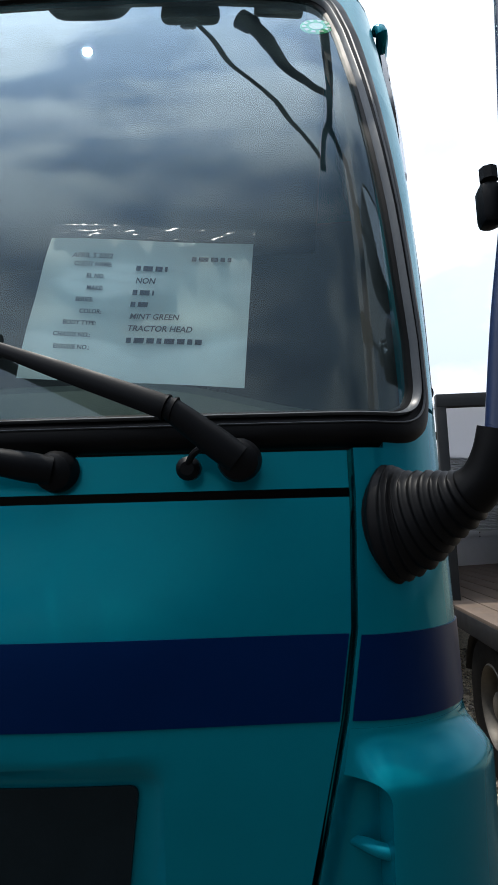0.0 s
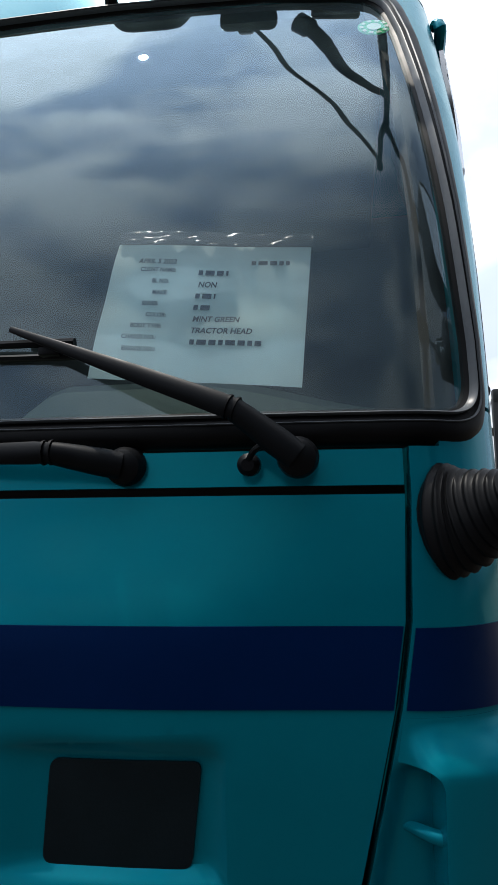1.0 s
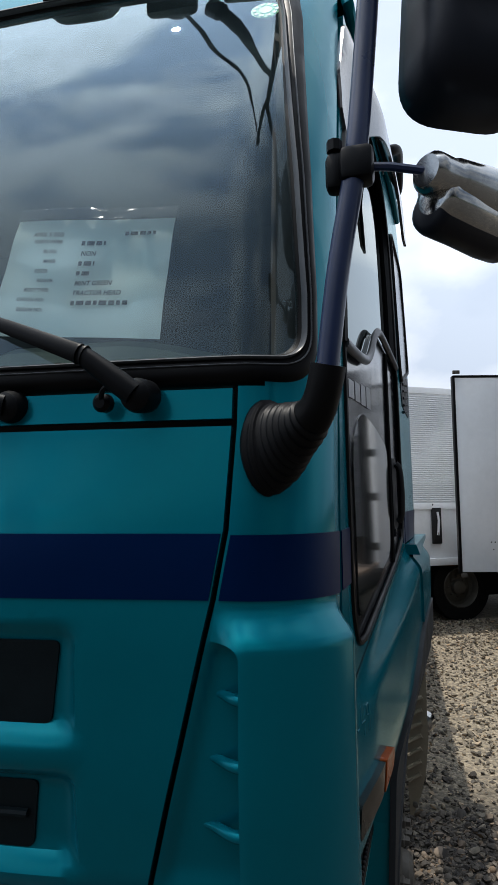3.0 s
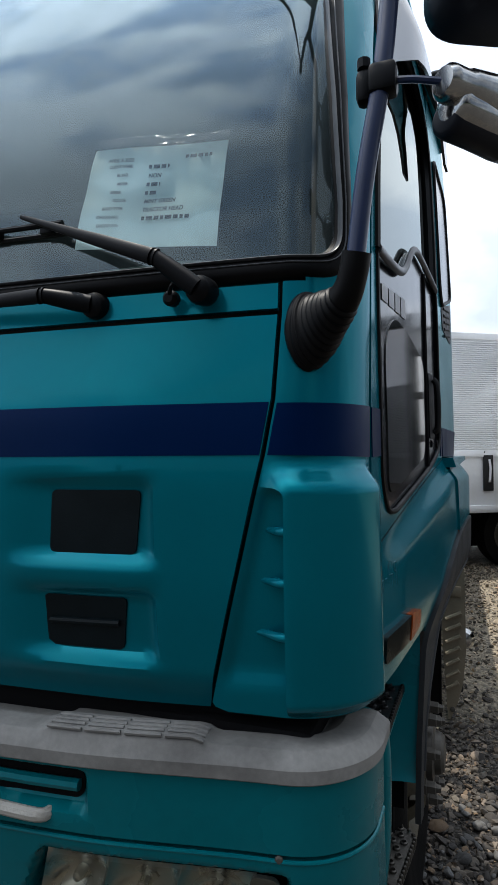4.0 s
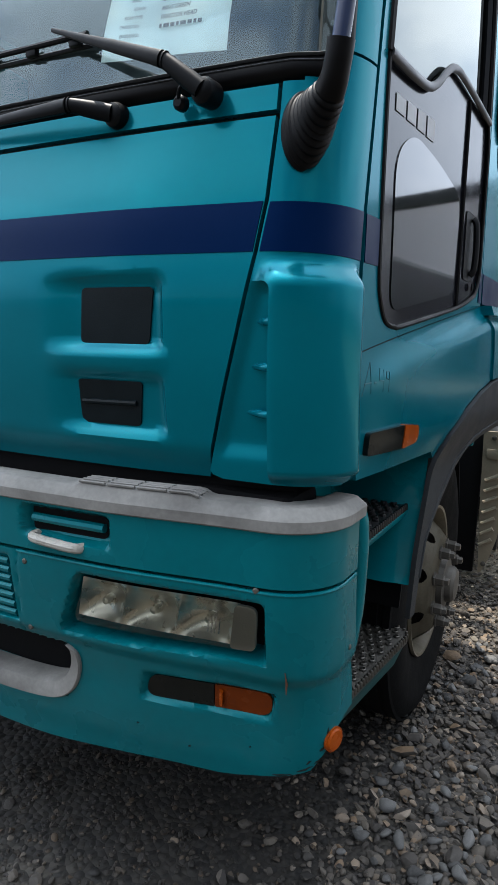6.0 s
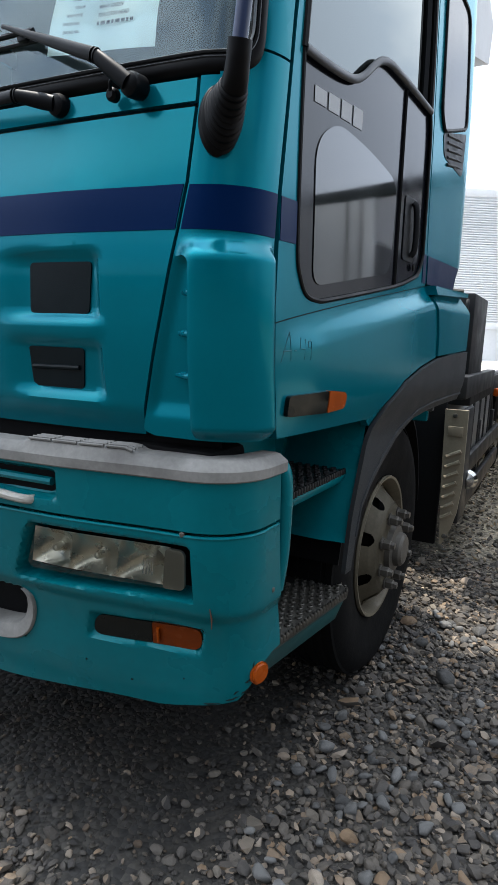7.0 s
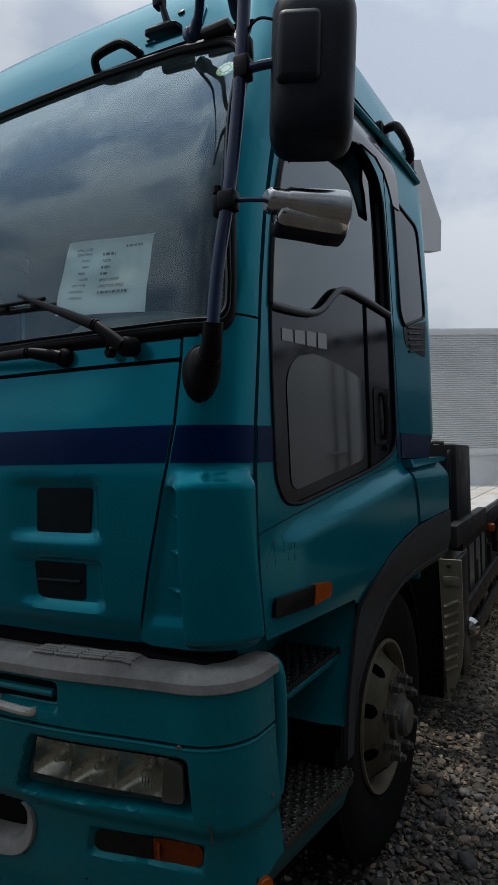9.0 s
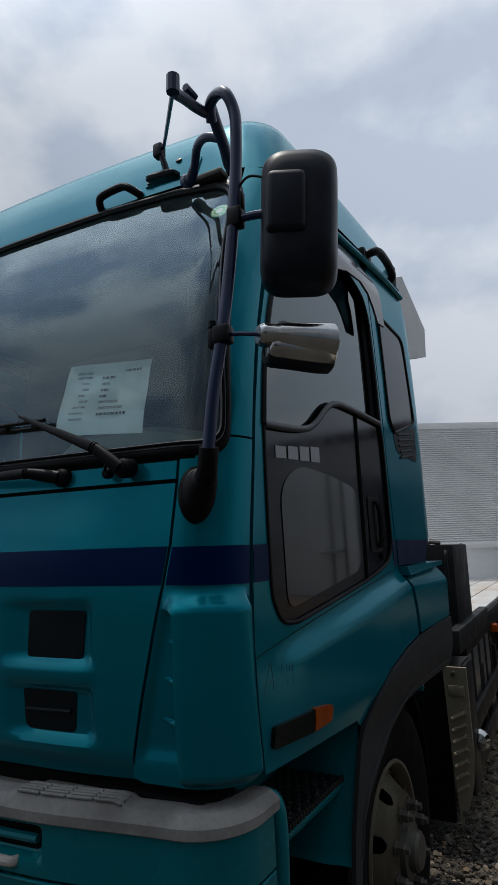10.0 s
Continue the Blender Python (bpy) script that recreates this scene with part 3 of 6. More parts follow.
stone_field("gravel_beyond", mid[~tan & kept], wide[~tan & kept], 1, rng, ground)
stone_field("sunlit_tan_gravel_beyond", mid[tan & kept], wide[tan & kept] * 0.9, 1, rng, ground, SUNLIT_TAN_STONES)

# ---- tractor truck: cab ----
truck = thing("tractor_truck", "teal cab-over tractor truck with a navy stripe, parked on gravel", "truck")

HATCH_EDGE = [(0.003, 1.786), (-0.004, 1.64), (-0.02, 1.546), (-0.068, 1.345), (-0.13, 1.10)]


def hatch_edge(z):
    return pick(sorted((b, a) for a, b in HATCH_EDGE), z)


def hatch_relief(u, z):
    v = u if u > MID - XC else far_u(u, XC)
    left, right = -0.47, -0.20
    inside = soft(left - 0.05, left + 0.07, v) * (1 - soft(right - 0.028, right - 0.004, v))
    upper = soft(1.350, 1.376, z) * (1 - soft(1.488, 1.515, z))
    lower = soft(1.174, 1.202, z) * (1 - soft(1.292, 1.318, z))
    lip = math.exp(-((z - 1.340) / 0.020) ** 2) + 0.8 * math.exp(-((z - 1.164) / 0.022) ** 2)
    return -0.026 * soft(1.175, 1.095, z) - 0.020 * inside * max(upper, lower) + 0.006 * lip * soft(left - 0.06, left + 0.02, v) * (1 - soft(right - 0.03, right + 0.01, v))


hatch_poly = [(u, z) for u, z in HATCH_EDGE] + [(far_u(u, XC), z) for u, z in reversed(HATCH_EDGE)]
hatch = shell("front_hatch", cab, hatch_poly, TEAL, truck, hatch_relief, 0.025, (0.014, 0.012), "teal front service hatch with two recessed vents", 0)
for k in (0, 1):
    for z0, z1, u0, u1, slat in ((1.372, 1.486, -0.412, -0.236, False), (1.198, 1.294, -0.436, -0.268, True)):
        f = (lambda u: u) if k == 0 else (lambda u: far_u(u, XC))
        p = rounded([(f(u0 - 0.008), z0, 0.012), (f(u1 - 0.012), z0, 0.012), (f(u1), z1, 0.012), (f(u0), z1, 0.012)])
        v = shell("vent_panel", cab, p, VENT, hatch, -0.016, 0.02, 0.05, "black plastic vent panel", 0)
        if slat:
            bm = bmesh.new()
            a, b = cab(f(u0 + 0.012), 0.5 * (z0 + z1), -0.014), cab(f(u1 - 0.016), 0.5 * (z0 + z1) + 0.002, -0.014)
            sweep(bm, [a, a.lerp(b, 0.5), b], 0.006, 8)
            part("vent_slat", bm, VENT, hatch)

# dark structure behind the panel gaps
bm = bmesh.new()
levels = []
for z in np.linspace(0.95, 2.86, 24):
    row = [cab(u, z, -0.045) for u in np.linspace(MID - XC, 0, 8)[:-1]] + [cab(u, z, -0.045) for u in np.linspace(0, LC, 7)] + [flank(y, z, -0.045) for y in (1.1, 1.5, 1.9, 2.25)]
    levels.append((z, row))
for side in (1, -1):
    prev = None
    for z, row in levels:
        pts = [Vector(p) if side == 1 else Vector((2 * MID - p.x, p.y, p.z)) for p in row]
        now = [bm.verts.new(p) for p in pts]
        if prev:
            for k in range(len(now) - 1):
                glazed = (z > 1.93 and pts[k].z < 2.80) and (k < 17)
                if not glazed and not (prev[k].co.z < 1.07 and k >= 9):
                    bm.faces.new((prev[k], prev[k + 1], now[k + 1], now[k]))
        prev = now
part("inner_frame", bm, DARK, truck, "dark inner frame behind the panel gaps")

# corner panel with its air vane
def vane_edge(z):
    return 0.021 - 0.0175 * (1.49 - z)


def intake_relief(u, z):
    deep = soft(hatch_edge(z) + 0.008, hatch_edge(z) + 0.03, u) * (1 - soft(0.05, 0.07, u))
    return -0.014 * deep * (1 - soft(1.478, 1.494, z)) * soft(1.140, 1.190, z)


def vane_rise(u, z):
    side = 1 - soft(LC - 0.034, LC - 0.004, u)
    return 0.0007 + 0.031 * (1 - soft(1.484, 1.536, z)) * soft(1.098, 1.135, z) * side * soft(-0.022, 0.026, u)


VANE = rounded([(-0.012, 1.538), (-0.020, 1.493), (vane_edge(1.49) - 0.001, 1.491, 0.024), (vane_edge(1.3), 1.30), (vane_edge(1.16), 1.16), (vane_edge(1.1), 1.104, 0.012), (LC - 0.05, 1.102), (LC - 0.012, 1.115, 0.01), (LC - 0.005, 1.145), (LC - 0.005, 1.538)], 10)


corner_poly = [(hatch_edge(z) + 0.008, z) for z in (1.845, 1.786, 1.72, 1.64, 1.59, 1.546, 1.345, 1.22, 1.12)] + [(-0.112, 1.112), (-0.09, 1.104), (LC - 0.05, 1.10), (LC - 0.015, 1.11), (LC - 0.004, 1.135), (LC - 0.004, 1.9), (0.105, 1.9), (0.075, 1.872), (0.05, 1.86), (0.05, 1.845)]
STRIPE = (1.546, 1.633)
for sname, surf in (("corner_panel", cab), ("corner_panel", mirrored(cab))):
    shell(sname, surf, corner_poly, TEAL, truck, intake_relief, 0.03, (0.008, 0.008), "teal corner panel beside the hatch", 0)
    shell("air_vane", surf, VANE, TEAL, truck, vane_rise, 0.045, (0.006, 0.006), "raised teal air vane", 0, 50)
    for s in (1.418, 1.333, 1.243):
        bm = bmesh.new()
        u0, u1 = vane_edge(s) - 0.034 - 0.11 * (1.418 - s), vane_edge(s) + 0.006
        sweep(bm, [surf(u0 + (u1 - u0) * k / 6, s + 0.002, -0.018 + 0.030 * soft(0, 1, k / 6)) for k in range(7)], [0.004, 0.006, 0.0072, 0.0078, 0.008, 0.008, 0.008], 12, 1.0)
        part("vane_slat", bm, TEAL, truck)
    pil = [(0.125, 1.906), (LC - 0.004, 1.906), (LC - 0.004, 2.3), (LC - 0.02, 2.6), (LC - 0.045, 2.83), (0.04, 2.85), (0.052, 2.72), (0.094, 2.5), (0.112, 2.2)]
    shell("windshield_pillar", surf, pil, TEAL, truck, 0.0, 0.03, 0.03)
    lining = [(0.085, 1.88), (LC + 0.06, 1.88), (LC + 0.06, 2.2), (LC + 0.05, 2.5), (LC, 2.83), (0.0, 2.86), (0.0, 2.74), (0.055, 2.5), (0.075, 2.2)]
    shell("pillar_lining", surf, lining, CABIN, truck, -0.04, 0.02, 0.03, "dark pillar lining")
    st = [(hatch_edge(z) + 0.012, z) for z in (STRIPE[1], 1.59, STRIPE[0])] + [(LC - 0.006, STRIPE[0] - 0.004), (LC - 0.006, STRIPE[1])]
    shell("stripe", surf, st, NAVY, truck, 0.0022, 0.002, 0.02, "navy blue stripe", 0)
st = [(hatch_edge(z) - 0.002, z) for z in (STRIPE[1] + 0.002, 1.59, STRIPE[0])]
shell("stripe", cab, st + [(far_u(u, XC), z) for u, z in reversed(st)], NAVY, truck, 0.0022, 0.002, 0.03, "navy blue stripe", 0)

cowl = [(0.003, 1.797), (0.003, 1.842), (far_u(0.003, XC), 1.842), (far_u(0.003, XC), 1.797)]
shell("cowl_panel", cab, cowl, TEAL, truck, 0.0, 0.02, 0.04)

# windshield with its rubber seal
g_in = [(0.104, 1.895, 0.075), (0.103, 1.99, 0), (0.085, 2.2, 0), (0.064, 2.38, 0), (0.038, 2.60, 0), (0.012, 2.745, 0.11), (-0.20, 2.785, 0), (-0.5, 2.80, 0)]
g_out = [(0.142, 1.846, 0.085), (0.141, 1.99, 0), (0.128, 2.2, 0), (0.112, 2.38, 0), (0.092, 2.60, 0), (0.058, 2.80, 0.12), (-0.20, 2.826, 0), (-0.5, 2.842, 0)]


def both_halves(half):
    return half + [(far_u(a, XC), z, r) for a, z, r in reversed(half)]


o_pts, i_pts = rounded(both_halves(g_out), 10), rounded(both_halves(g_in), 10)
o_all, i_all = [], []
for i in range(len(o_pts)):
    a, b, c, d = o_pts[i], o_pts[(i + 1) % len(o_pts)], i_pts[i], i_pts[(i + 1) % len(i_pts)]
    n = max(1, int((b - a).length / 0.04))
    o_all += [a.lerp(b, k / n) for k in range(n)]
    i_all += [c.lerp(d, k / n) for k in range(n)]
bm = bmesh.new()
GLASS_EDGE = [(1.87, 0.118), (1.99, 0.118), (2.2, 0.10), (2.38, 0.082), (2.60, 0.06), (2.70, 0.045), (2.82, 0.035)]
rows = []
for z in np.linspace(1.872, 2.815, 44):
    ur = pick(GLASS_EDGE, z)
    ul = far_u(ur, XC)
    rows.append([bm.verts.new((cab(u, z, -0.004) if u > MID - XC else mirrored(cab)(far_u(u, XC), z, -0.004))) for u in np.linspace(ul, ur, 90)])
for a, b in zip(rows, rows[1:]):
    for k in range(len(a) - 1):
        bm.faces.new((a[k], a[k + 1], b[k + 1], b[k]))
windshield = part("windshield", bm, WINDSHIELD, truck, "large windshield reflecting clouds", 180)
windshield.visible_shadow = False
ring("windshield_seal", cab, o_all, i_all, RUBBER, windshield, (-0.01, 0.006, 0.010, 0.011, 0.010, 0.004, -0.008), "black rubber windshield seal")
lip_o = [c.lerp(o, 0.22) for o, c in zip(o_all, i_all)]
lip_i = [c.lerp(o, 0.10) for o, c in zip(o_all, i_all)]
ring("seal_lip", cab, lip_o, lip_i, SEAL_LIP, windshield, (0.002, 0.0115, 0.0135, 0.0115, 0.002), "grey lip of the seal")
lip_o = [c.lerp(o, 0.42) for o, c in zip(o_all, i_all)]
lip_i = [c.lerp(o, 0.36) for o, c in zip(o_all, i_all)]
ring("seal_lip", cab, lip_o, lip_i, SEAL_LIP, windshield, (0.008, 0.0125, 0.013, 0.0125, 0.008))

# roof
ROOF = [(2.845, 1.0, 0.0), (2.93, 1.035, 0.018), (3.02, 1.075, 0.040), (3.10, 1.118, 0.062), (3.145, 1.15, 0.080), (3.170, 1.19, 0.105), (3.185, 1.26, 0.15), (3.194, 1.40, 0.24), (3.20, 1.60, 0.38)]
bm = bmesh.new()
prev = None
for z, yf, inset in ROOF:
    half = []
    for u in np.linspace(MID - XC, 0, 9)[:-1]:
        half.append(rounded_front(u * (1 - inset / 1.3), yf, KC, XC - inset, RC + inset * 0.3, C1, 0))
    for u in np.linspace(0, LC, 8):
        half.append(rounded_front(u, yf, KC, XC - inset, RC, C1, 0))
    x0, y0 = half[-1]
    tumble = 0.0
    for y in np.linspace(y0, 2.26 - inset * 0.3, 7)[1:]:
        half.append((x0 + (y - y0) * math.cos(C1) / math.sin(C1), y))
    half.append((half[-1][0] - 0.06, half[-1][1] + 0.03))
    loop = half[1:] + [(2 * MID - x, y) for x, y in reversed(half)]
    now = [bm.verts.new((x, y, z + (0.09 * (1 - ((x - MID) / 1.12) ** 2) - 0.02) * max(0, y - 1.1) * soft(2.845, 3.1, z))) for x, y in loop]
    if prev:
        for k in range(len(now)):
            bm.faces.new((prev[k], prev[(k + 1) % len(now)], now[(k + 1) % len(now)], now[k]))
    prev = now
bm.faces.new(prev)
part("roof", bm, TEAL, truck, "teal high roof", 50)
# rear wall and floor of the cab
bm = bmesh.new()
box(bm, MID, 2.25, 2.0, 2.44, 0.04, 2.0, 0.01)
part("cab_rear_wall", bm, TEAL, truck)
bm = bmesh.new()
box(bm, MID, 2.21, 2.0, 2.5, 0.03, 1.9, 0.01)
box(bm, MID, 1.65, 2.84, 2.1, 1.15, 0.03, 0.01)
part("cabin_lining", bm, CABIN, truck, "dark cabin lining")
bm = bmesh.new()
box(bm, MID, 1.5, 1.12, 2.15, 1.45, 0.05, 0.01)
part("cab_floor", bm, CABIN, truck)

# door and rear quarter, on both sides
BELT = [(0.905, 1.952), (1.0, 1.957), (1.10, 1.967), (1.165, 1.981), (1.22, 2.010), (1.27, 2.048), (1.32, 2.080), (1.38, 2.098), (1.46, 2.102), (1.6, 2.099), (1.77, 2.093)]
WIN_LOW = [(0.905, 1.952), (0.903, 1.70), (0.908, 1.53), (0.925, 1.475), (0.96, 1.437), (1.02, 1.428), (1.1, 1.436), (1.536, 1.508), (1.70, 1.548), (1.76, 1.572), (1.79, 1.62), (1.796, 1.68), (1.79, 2.0), (1.77, 2.093)]
WIN_TOP = [(1.77, 2.093), (1.762, 2.45), (1.745, 2.56), (1.70, 2.62), (1.60, 2.655), (1.45, 2.665), (1.25, 2.60), (1.10, 2.50), (1.0, 2.38), (0.93, 2.15), (0.905, 1.952)]


def seam_y(z):
    return pick(FRONT, z) + 0.189


def side_panels(surf, near_side):
    door = new("door")
    door.parent = truck
    outer = [(seam_y(z) + 0.006, z) for z in (2.55, 2.4, 2.2, 2.0, 1.8, 1.6, 1.4, 1.25, 1.12)] + [(0.86, 1.10), (1.36, 1.10), (1.40, 1.075), (1.47, 1.14), (1.60, 1.212), (1.75, 1.255), (1.915, 1.285), (1.90, 1.38), (1.855, 1.50), (1.845, 1.54), (1.825, 1.8), (1.80, 2.3), (1.80, 2.74), (1.74, 2.78)]
    # the skin is a U round the window, closed above by the window header
    u_shape = outer[:-2] + [(1.80, 2.6)] + [(y + 0.006, z) for y, z in ((1.762, 2.45), (1.77, 2.093), (1.79, 2.0), (1.796, 1.68), (1.79, 1.62), (1.76, 1.572), (1.70, 1.548))] + [(y, z - 0.004) for y, z in ((1.536, 1.508), (1.1, 1.436), (1.02, 1.428), (0.96, 1.437))] + [(y - 0.004, z) for y, z in ((0.925, 1.475), (0.908, 1.53), (0.903, 1.70), (0.905, 1.952), (0.93, 2.15), (1.0, 2.38), (1.10, 2.50), (1.12, 2.515))] + [(1.118, 2.55)]
    shell("door_skin", surf, u_shape, TEAL, door, 0.0, 0.025, (0.03, 0.012), "", 0.003)
    header = [(seam_y(2.78) + 0.006, 2.785), (seam_y(2.65) + 0.006, 2.65), (seam_y(2.556) + 0.006, 2.556), (1.122, 2.556), (1.125, 2.525), (1.25, 2.61), (1.45, 2.675), (1.60, 2.665), (1.70, 2.63), (1.75, 2.58), (1.766, 2.46), (1.80, 2.606), (1.795, 2.70), (1.74, 2.785)]
    shell("window_header", surf, header, TEAL, door, 0.0, 0.025, 0.04, "", 0.003)
    low = WIN_LOW[1:-1] + [(1.77, 2.089)] + [(y, z - 0.001) for y, z in reversed(BELT[1:-1])] + [(0.91, 1.95)]
    panel = shell("lower_window_panel", surf, low, BLACK_PANEL, door, -0.006, 0.02, 0.04, "gloss black lower door panel with a small window", 0.002)
    pane = rounded([(0.985, 1.79, 0.06), (0.998, 1.46, 0.05), (1.50, 1.545, 0.05), (1.52, 1.815, 0.07), (1.30, 1.85, 0.1), (1.09, 1.86, 0.08)])
    shell("lower_pane", surf, pane, DARK_GLASS, panel, -0.0035, 0.002, 0.05, "reflecting lower window pane", 0)
    bm = bmesh.new()
    sweep(bm, [surf(p.x, p.y, 0.004) for p in curve_points([(y, z, 0) for y, z in BELT], 6)], 0.0105, 12, 0.7, (1, 0, 0))
    part("belt_moulding", bm, BELT_GREY, door, "dark grey moulded belt line")
    edge = [surf(y, z, 0.0) for y, z in [(p.x, p.y) for p in curve_points([(y, z, 0) for y, z in WIN_LOW], 4)]]
    bm = bmesh.new()
    sweep(bm, edge, 0.006, 8)
    part("panel_seal", bm, RUBBER, door)
    bm = bmesh.new()
    sweep(bm, [surf(1.548, z, -0.004) for z in (2.085, 1.9, 1.7, 1.515)], 0.006, 6)
    part("panel_joint", bm, DARK, panel)
    glassy = [(p.x, p.y) for p in [Vector(q) for q in WIN_TOP[:-1]]] + BELT[:-1]
    shell("door_glass", surf, glassy, SIDE_GLASS, door, -0.012, 0, 0.06, "upper door window", 0)
    bm = bmesh.new()
    sweep(bm, [surf(y, z, -0.002) for y, z in [(p.x, p.y) for p in curve_points([(y, z, 0) for y, z in WIN_TOP], 4)]], 0.011, 8)
    part("glass_seal", bm, RUBBER, door)
    # rear guide bar of the window
    bm = bmesh.new()
    sweep(bm, [surf(1.715, z, -0.01) for z in (2.09, 2.3, 2.62)], 0.016, 6)
    part("window_channel", bm, PLASTIC, door)
    # handle in its recess
    recess = rounded([(1.60, 1.60, 0.02), (1.71, 1.60, 0.02), (1.71, 1.80, 0.02), (1.60, 1.80, 0.02)])
    grip = new("door_handle")
    grip.parent = door
    shell("handle_cup", surf, recess, PLASTIC, grip, -0.003, 0.004, 0.05, "", 0.001)
    bm = bmesh.new()
    sweep(bm, curve_points([surf(1.665, 1.785, 0.0), surf(1.668, 1.768, 0.010), surf(1.672, 1.70, 0.013), surf(1.672, 1.636, 0.010), surf(1.668, 1.618, 0.0)], 4), 0.008, 8, 1.4)
    part("grip", bm, PLASTIC, grip)
    bm = bmesh.new()
    c = surf(1.70, 1.585, 0.0)
    lathe(bm, [(0.012, 0), (0.012, 0.004), (0.008, 0.006)], look(c, c - Vector((1 if near_side else -1, 0, 0))), 16, True)
    part("keyhole", bm, DARK, grip)
    stripe = [(seam_y(1.6) + 0.008, STRIPE[0] - 0.004), (0.898, STRIPE[0] - 0.002), (0.898, STRIPE[1] + 0.002), (seam_y(1.6) + 0.008, STRIPE[1])]
    shell("stripe", surf, stripe, NAVY, door, 0.0022, 0.002, 0.03, "navy blue stripe", 0)
    stripe = [(1.806, STRIPE[0]), (1.838, STRIPE[0]), (1.834, STRIPE[1] + 0.01), (1.802, STRIPE[1] + 0.01)]
    shell("stripe", surf, stripe, NAVY, door, 0.0022, 0.002, 0.03, "navy blue stripe", 0)
    # crease under the window
    bm = bmesh.new()
    sweep(bm, [surf(0.82 + 1.025 * k / 40, crease_height(0.82 + 1.025 * k / 40), 0.0) for k in range(41)], 0.0013, 6)
    part("crease_line", bm, DARK, door)
    # side marker lamp
    lamp = new("side_marker_lamp")
    lamp.parent = door
    shell("lamp_bed", surf, rounded([(0.880, 1.150, 0.012), (1.06, 1.147, 0.005), (1.06, 1.204, 0.005), (0.886, 1.200, 0.012)]), SMOKE_LENS, lamp, 0.012, 0.025, 0.03, "black part of the lamp", 0.003)
    shell("amber_lens", surf, rounded([(1.062, 1.147, 0.004), (1.158, 1.152, 0.016), (1.160, 1.196, 0.02), (1.062, 1.205, 0.004)]), AMBER, lamp, 0.014, 0.025, 0.03, "amber lens", 0.003)
    # smoked rain visor over the window
    vis = [(0.985, 2.44), (1.03, 2.375), (1.10, 2.445), (1.25, 2.535), (1.45, 2.60), (1.58, 2.61), (1.65, 2.585), (1.69, 2.54), (1.72, 2.485), (1.79, 2.49), (1.785, 2.6), (1.74, 2.70), (1.60, 2.745), (1.42, 2.75), (1.2, 2.735), (1.07, 2.69), (1.0, 2.60)]
    shell("rain_visor", surf, vis, SMOKE_VISOR, door, lambda y, z: 0.006 + 0.052 * soft(0.97, 1.35, y) * soft(2.80, 2.62, z), 0.008, 0.02, "smoked plastic rain visor", 0)
    # rain gutter over the door
    bm = bmesh.new()
    sweep(bm, curve_points([surf(1.10, 2.80, 0.012), surf(1.13, 2.775, 0.018), surf(1.25, 2.772, 0.014), surf(1.6, 2.79, 0.012), surf(2.0, 2.80, 0.012), surf(2.24, 2.795, 0.006)], 5), 0.013, 10)
    part("rain_gutter", bm, TEAL, door, "teal rain gutter over the door")
    # quarter panel behind the door
    q = new("rear_quarter")
    q.parent = truck
    skin = [(1.853, 1.545), (1.835, 1.8), (1.808, 2.3), (1.808, 2.74), (1.83, 2.80), (2.10, 2.84), (2.24, 2.80), (2.325, 2.6), (2.365, 2.3), (2.372, 2.0), (2.366, 1.75), (2.348, 1.70), (2.265, 1.64), (2.21, 1.58), (2.20, 1.545)]
    shell("quarter_skin", surf, skin, TEAL, q, lambda y, z: -0.05 * soft(2.22, 2.42, y) ** 2, 0.03, 0.03, "", 0.004)
    win = rounded([(1.885, 2.13, 0.03), (1.93, 2.08, 0.02), (2.205, 2.165, 0.03), (2.17, 2.56, 0.05), (1.88, 2.59, 0.04)])
    shell("quarter_window", surf, win, BLACK_PANEL, q, lambda y, z: 0.003 - 0.05 * soft(2.22, 2.42, y) ** 2, 0.01, 0.03, "dark quarter window", 0.002)
    bm = bmesh.new()
    sweep(bm, [surf(p.x, p.y, 0.003 - 0.05 * soft(2.22, 2.42, p.x) ** 2) for p in win + win[:1]], 0.007, 6)
    part("window_seal", bm, RUBBER, q)
    gr = rounded([(1.925, 2.075, 0.02), (1.95, 2.00, 0.03), (2.20, 1.985, 0.03), (2.215, 2.15, 0.01)])
    grille = shell("quarter_grille", surf, gr, PLASTIC, q, lambda y, z: 0.002 - 0.05 * soft(2.22, 2.42, y) ** 2, 0.01, 0.03, "black slatted air grille", 0.002)
    for k in range(5):
        z0 = 2.105 - 0.024 * k
        bm = bmesh.new()
        sweep(bm, [surf(1.975 + 0.004 * k, z0 - 0.025, 0.001), surf(2.10, z0 - 0.005, 0.002), surf(2.195, z0 + 0.008, -0.004)], 0.006, 6)
        part("slat", bm, FENDER, grille)
    st2 = [(1.857, STRIPE[0]), (2.198, STRIPE[0]), (2.222, 1.60), (2.258, STRIPE[1] + 0.010), (1.851, STRIPE[1] + 0.01)]
    shell("stripe", surf, st2, NAVY, q, lambda y, z: 0.0025 - 0.05 * soft(2.22, 2.42, y) ** 2, 0.002, 0.03, "navy blue stripe", 0)
    # shoulder over the wheel behind the door
    sh = [(1.864, 1.50), (1.91, 1.38), (1.925, 1.29), (2.20, 1.305), (2.33, 1.312), (2.335, 1.50), (2.31, 1.528), (2.05, 1.53)]
    shell("rear_shoulder", surf, sh, TEAL, q, 0.006, 0.12, (0.03, 0.012), "", 0.01)
    led = [(1.86, 1.508), (2.33, 1.532), (2.33, 1.548), (1.86, 1.54)]
    shell("shoulder_ledge", surf, led, TEAL, q, 0.034, 0.08, 0.05, "teal ledge over the shoulder", 0.003)
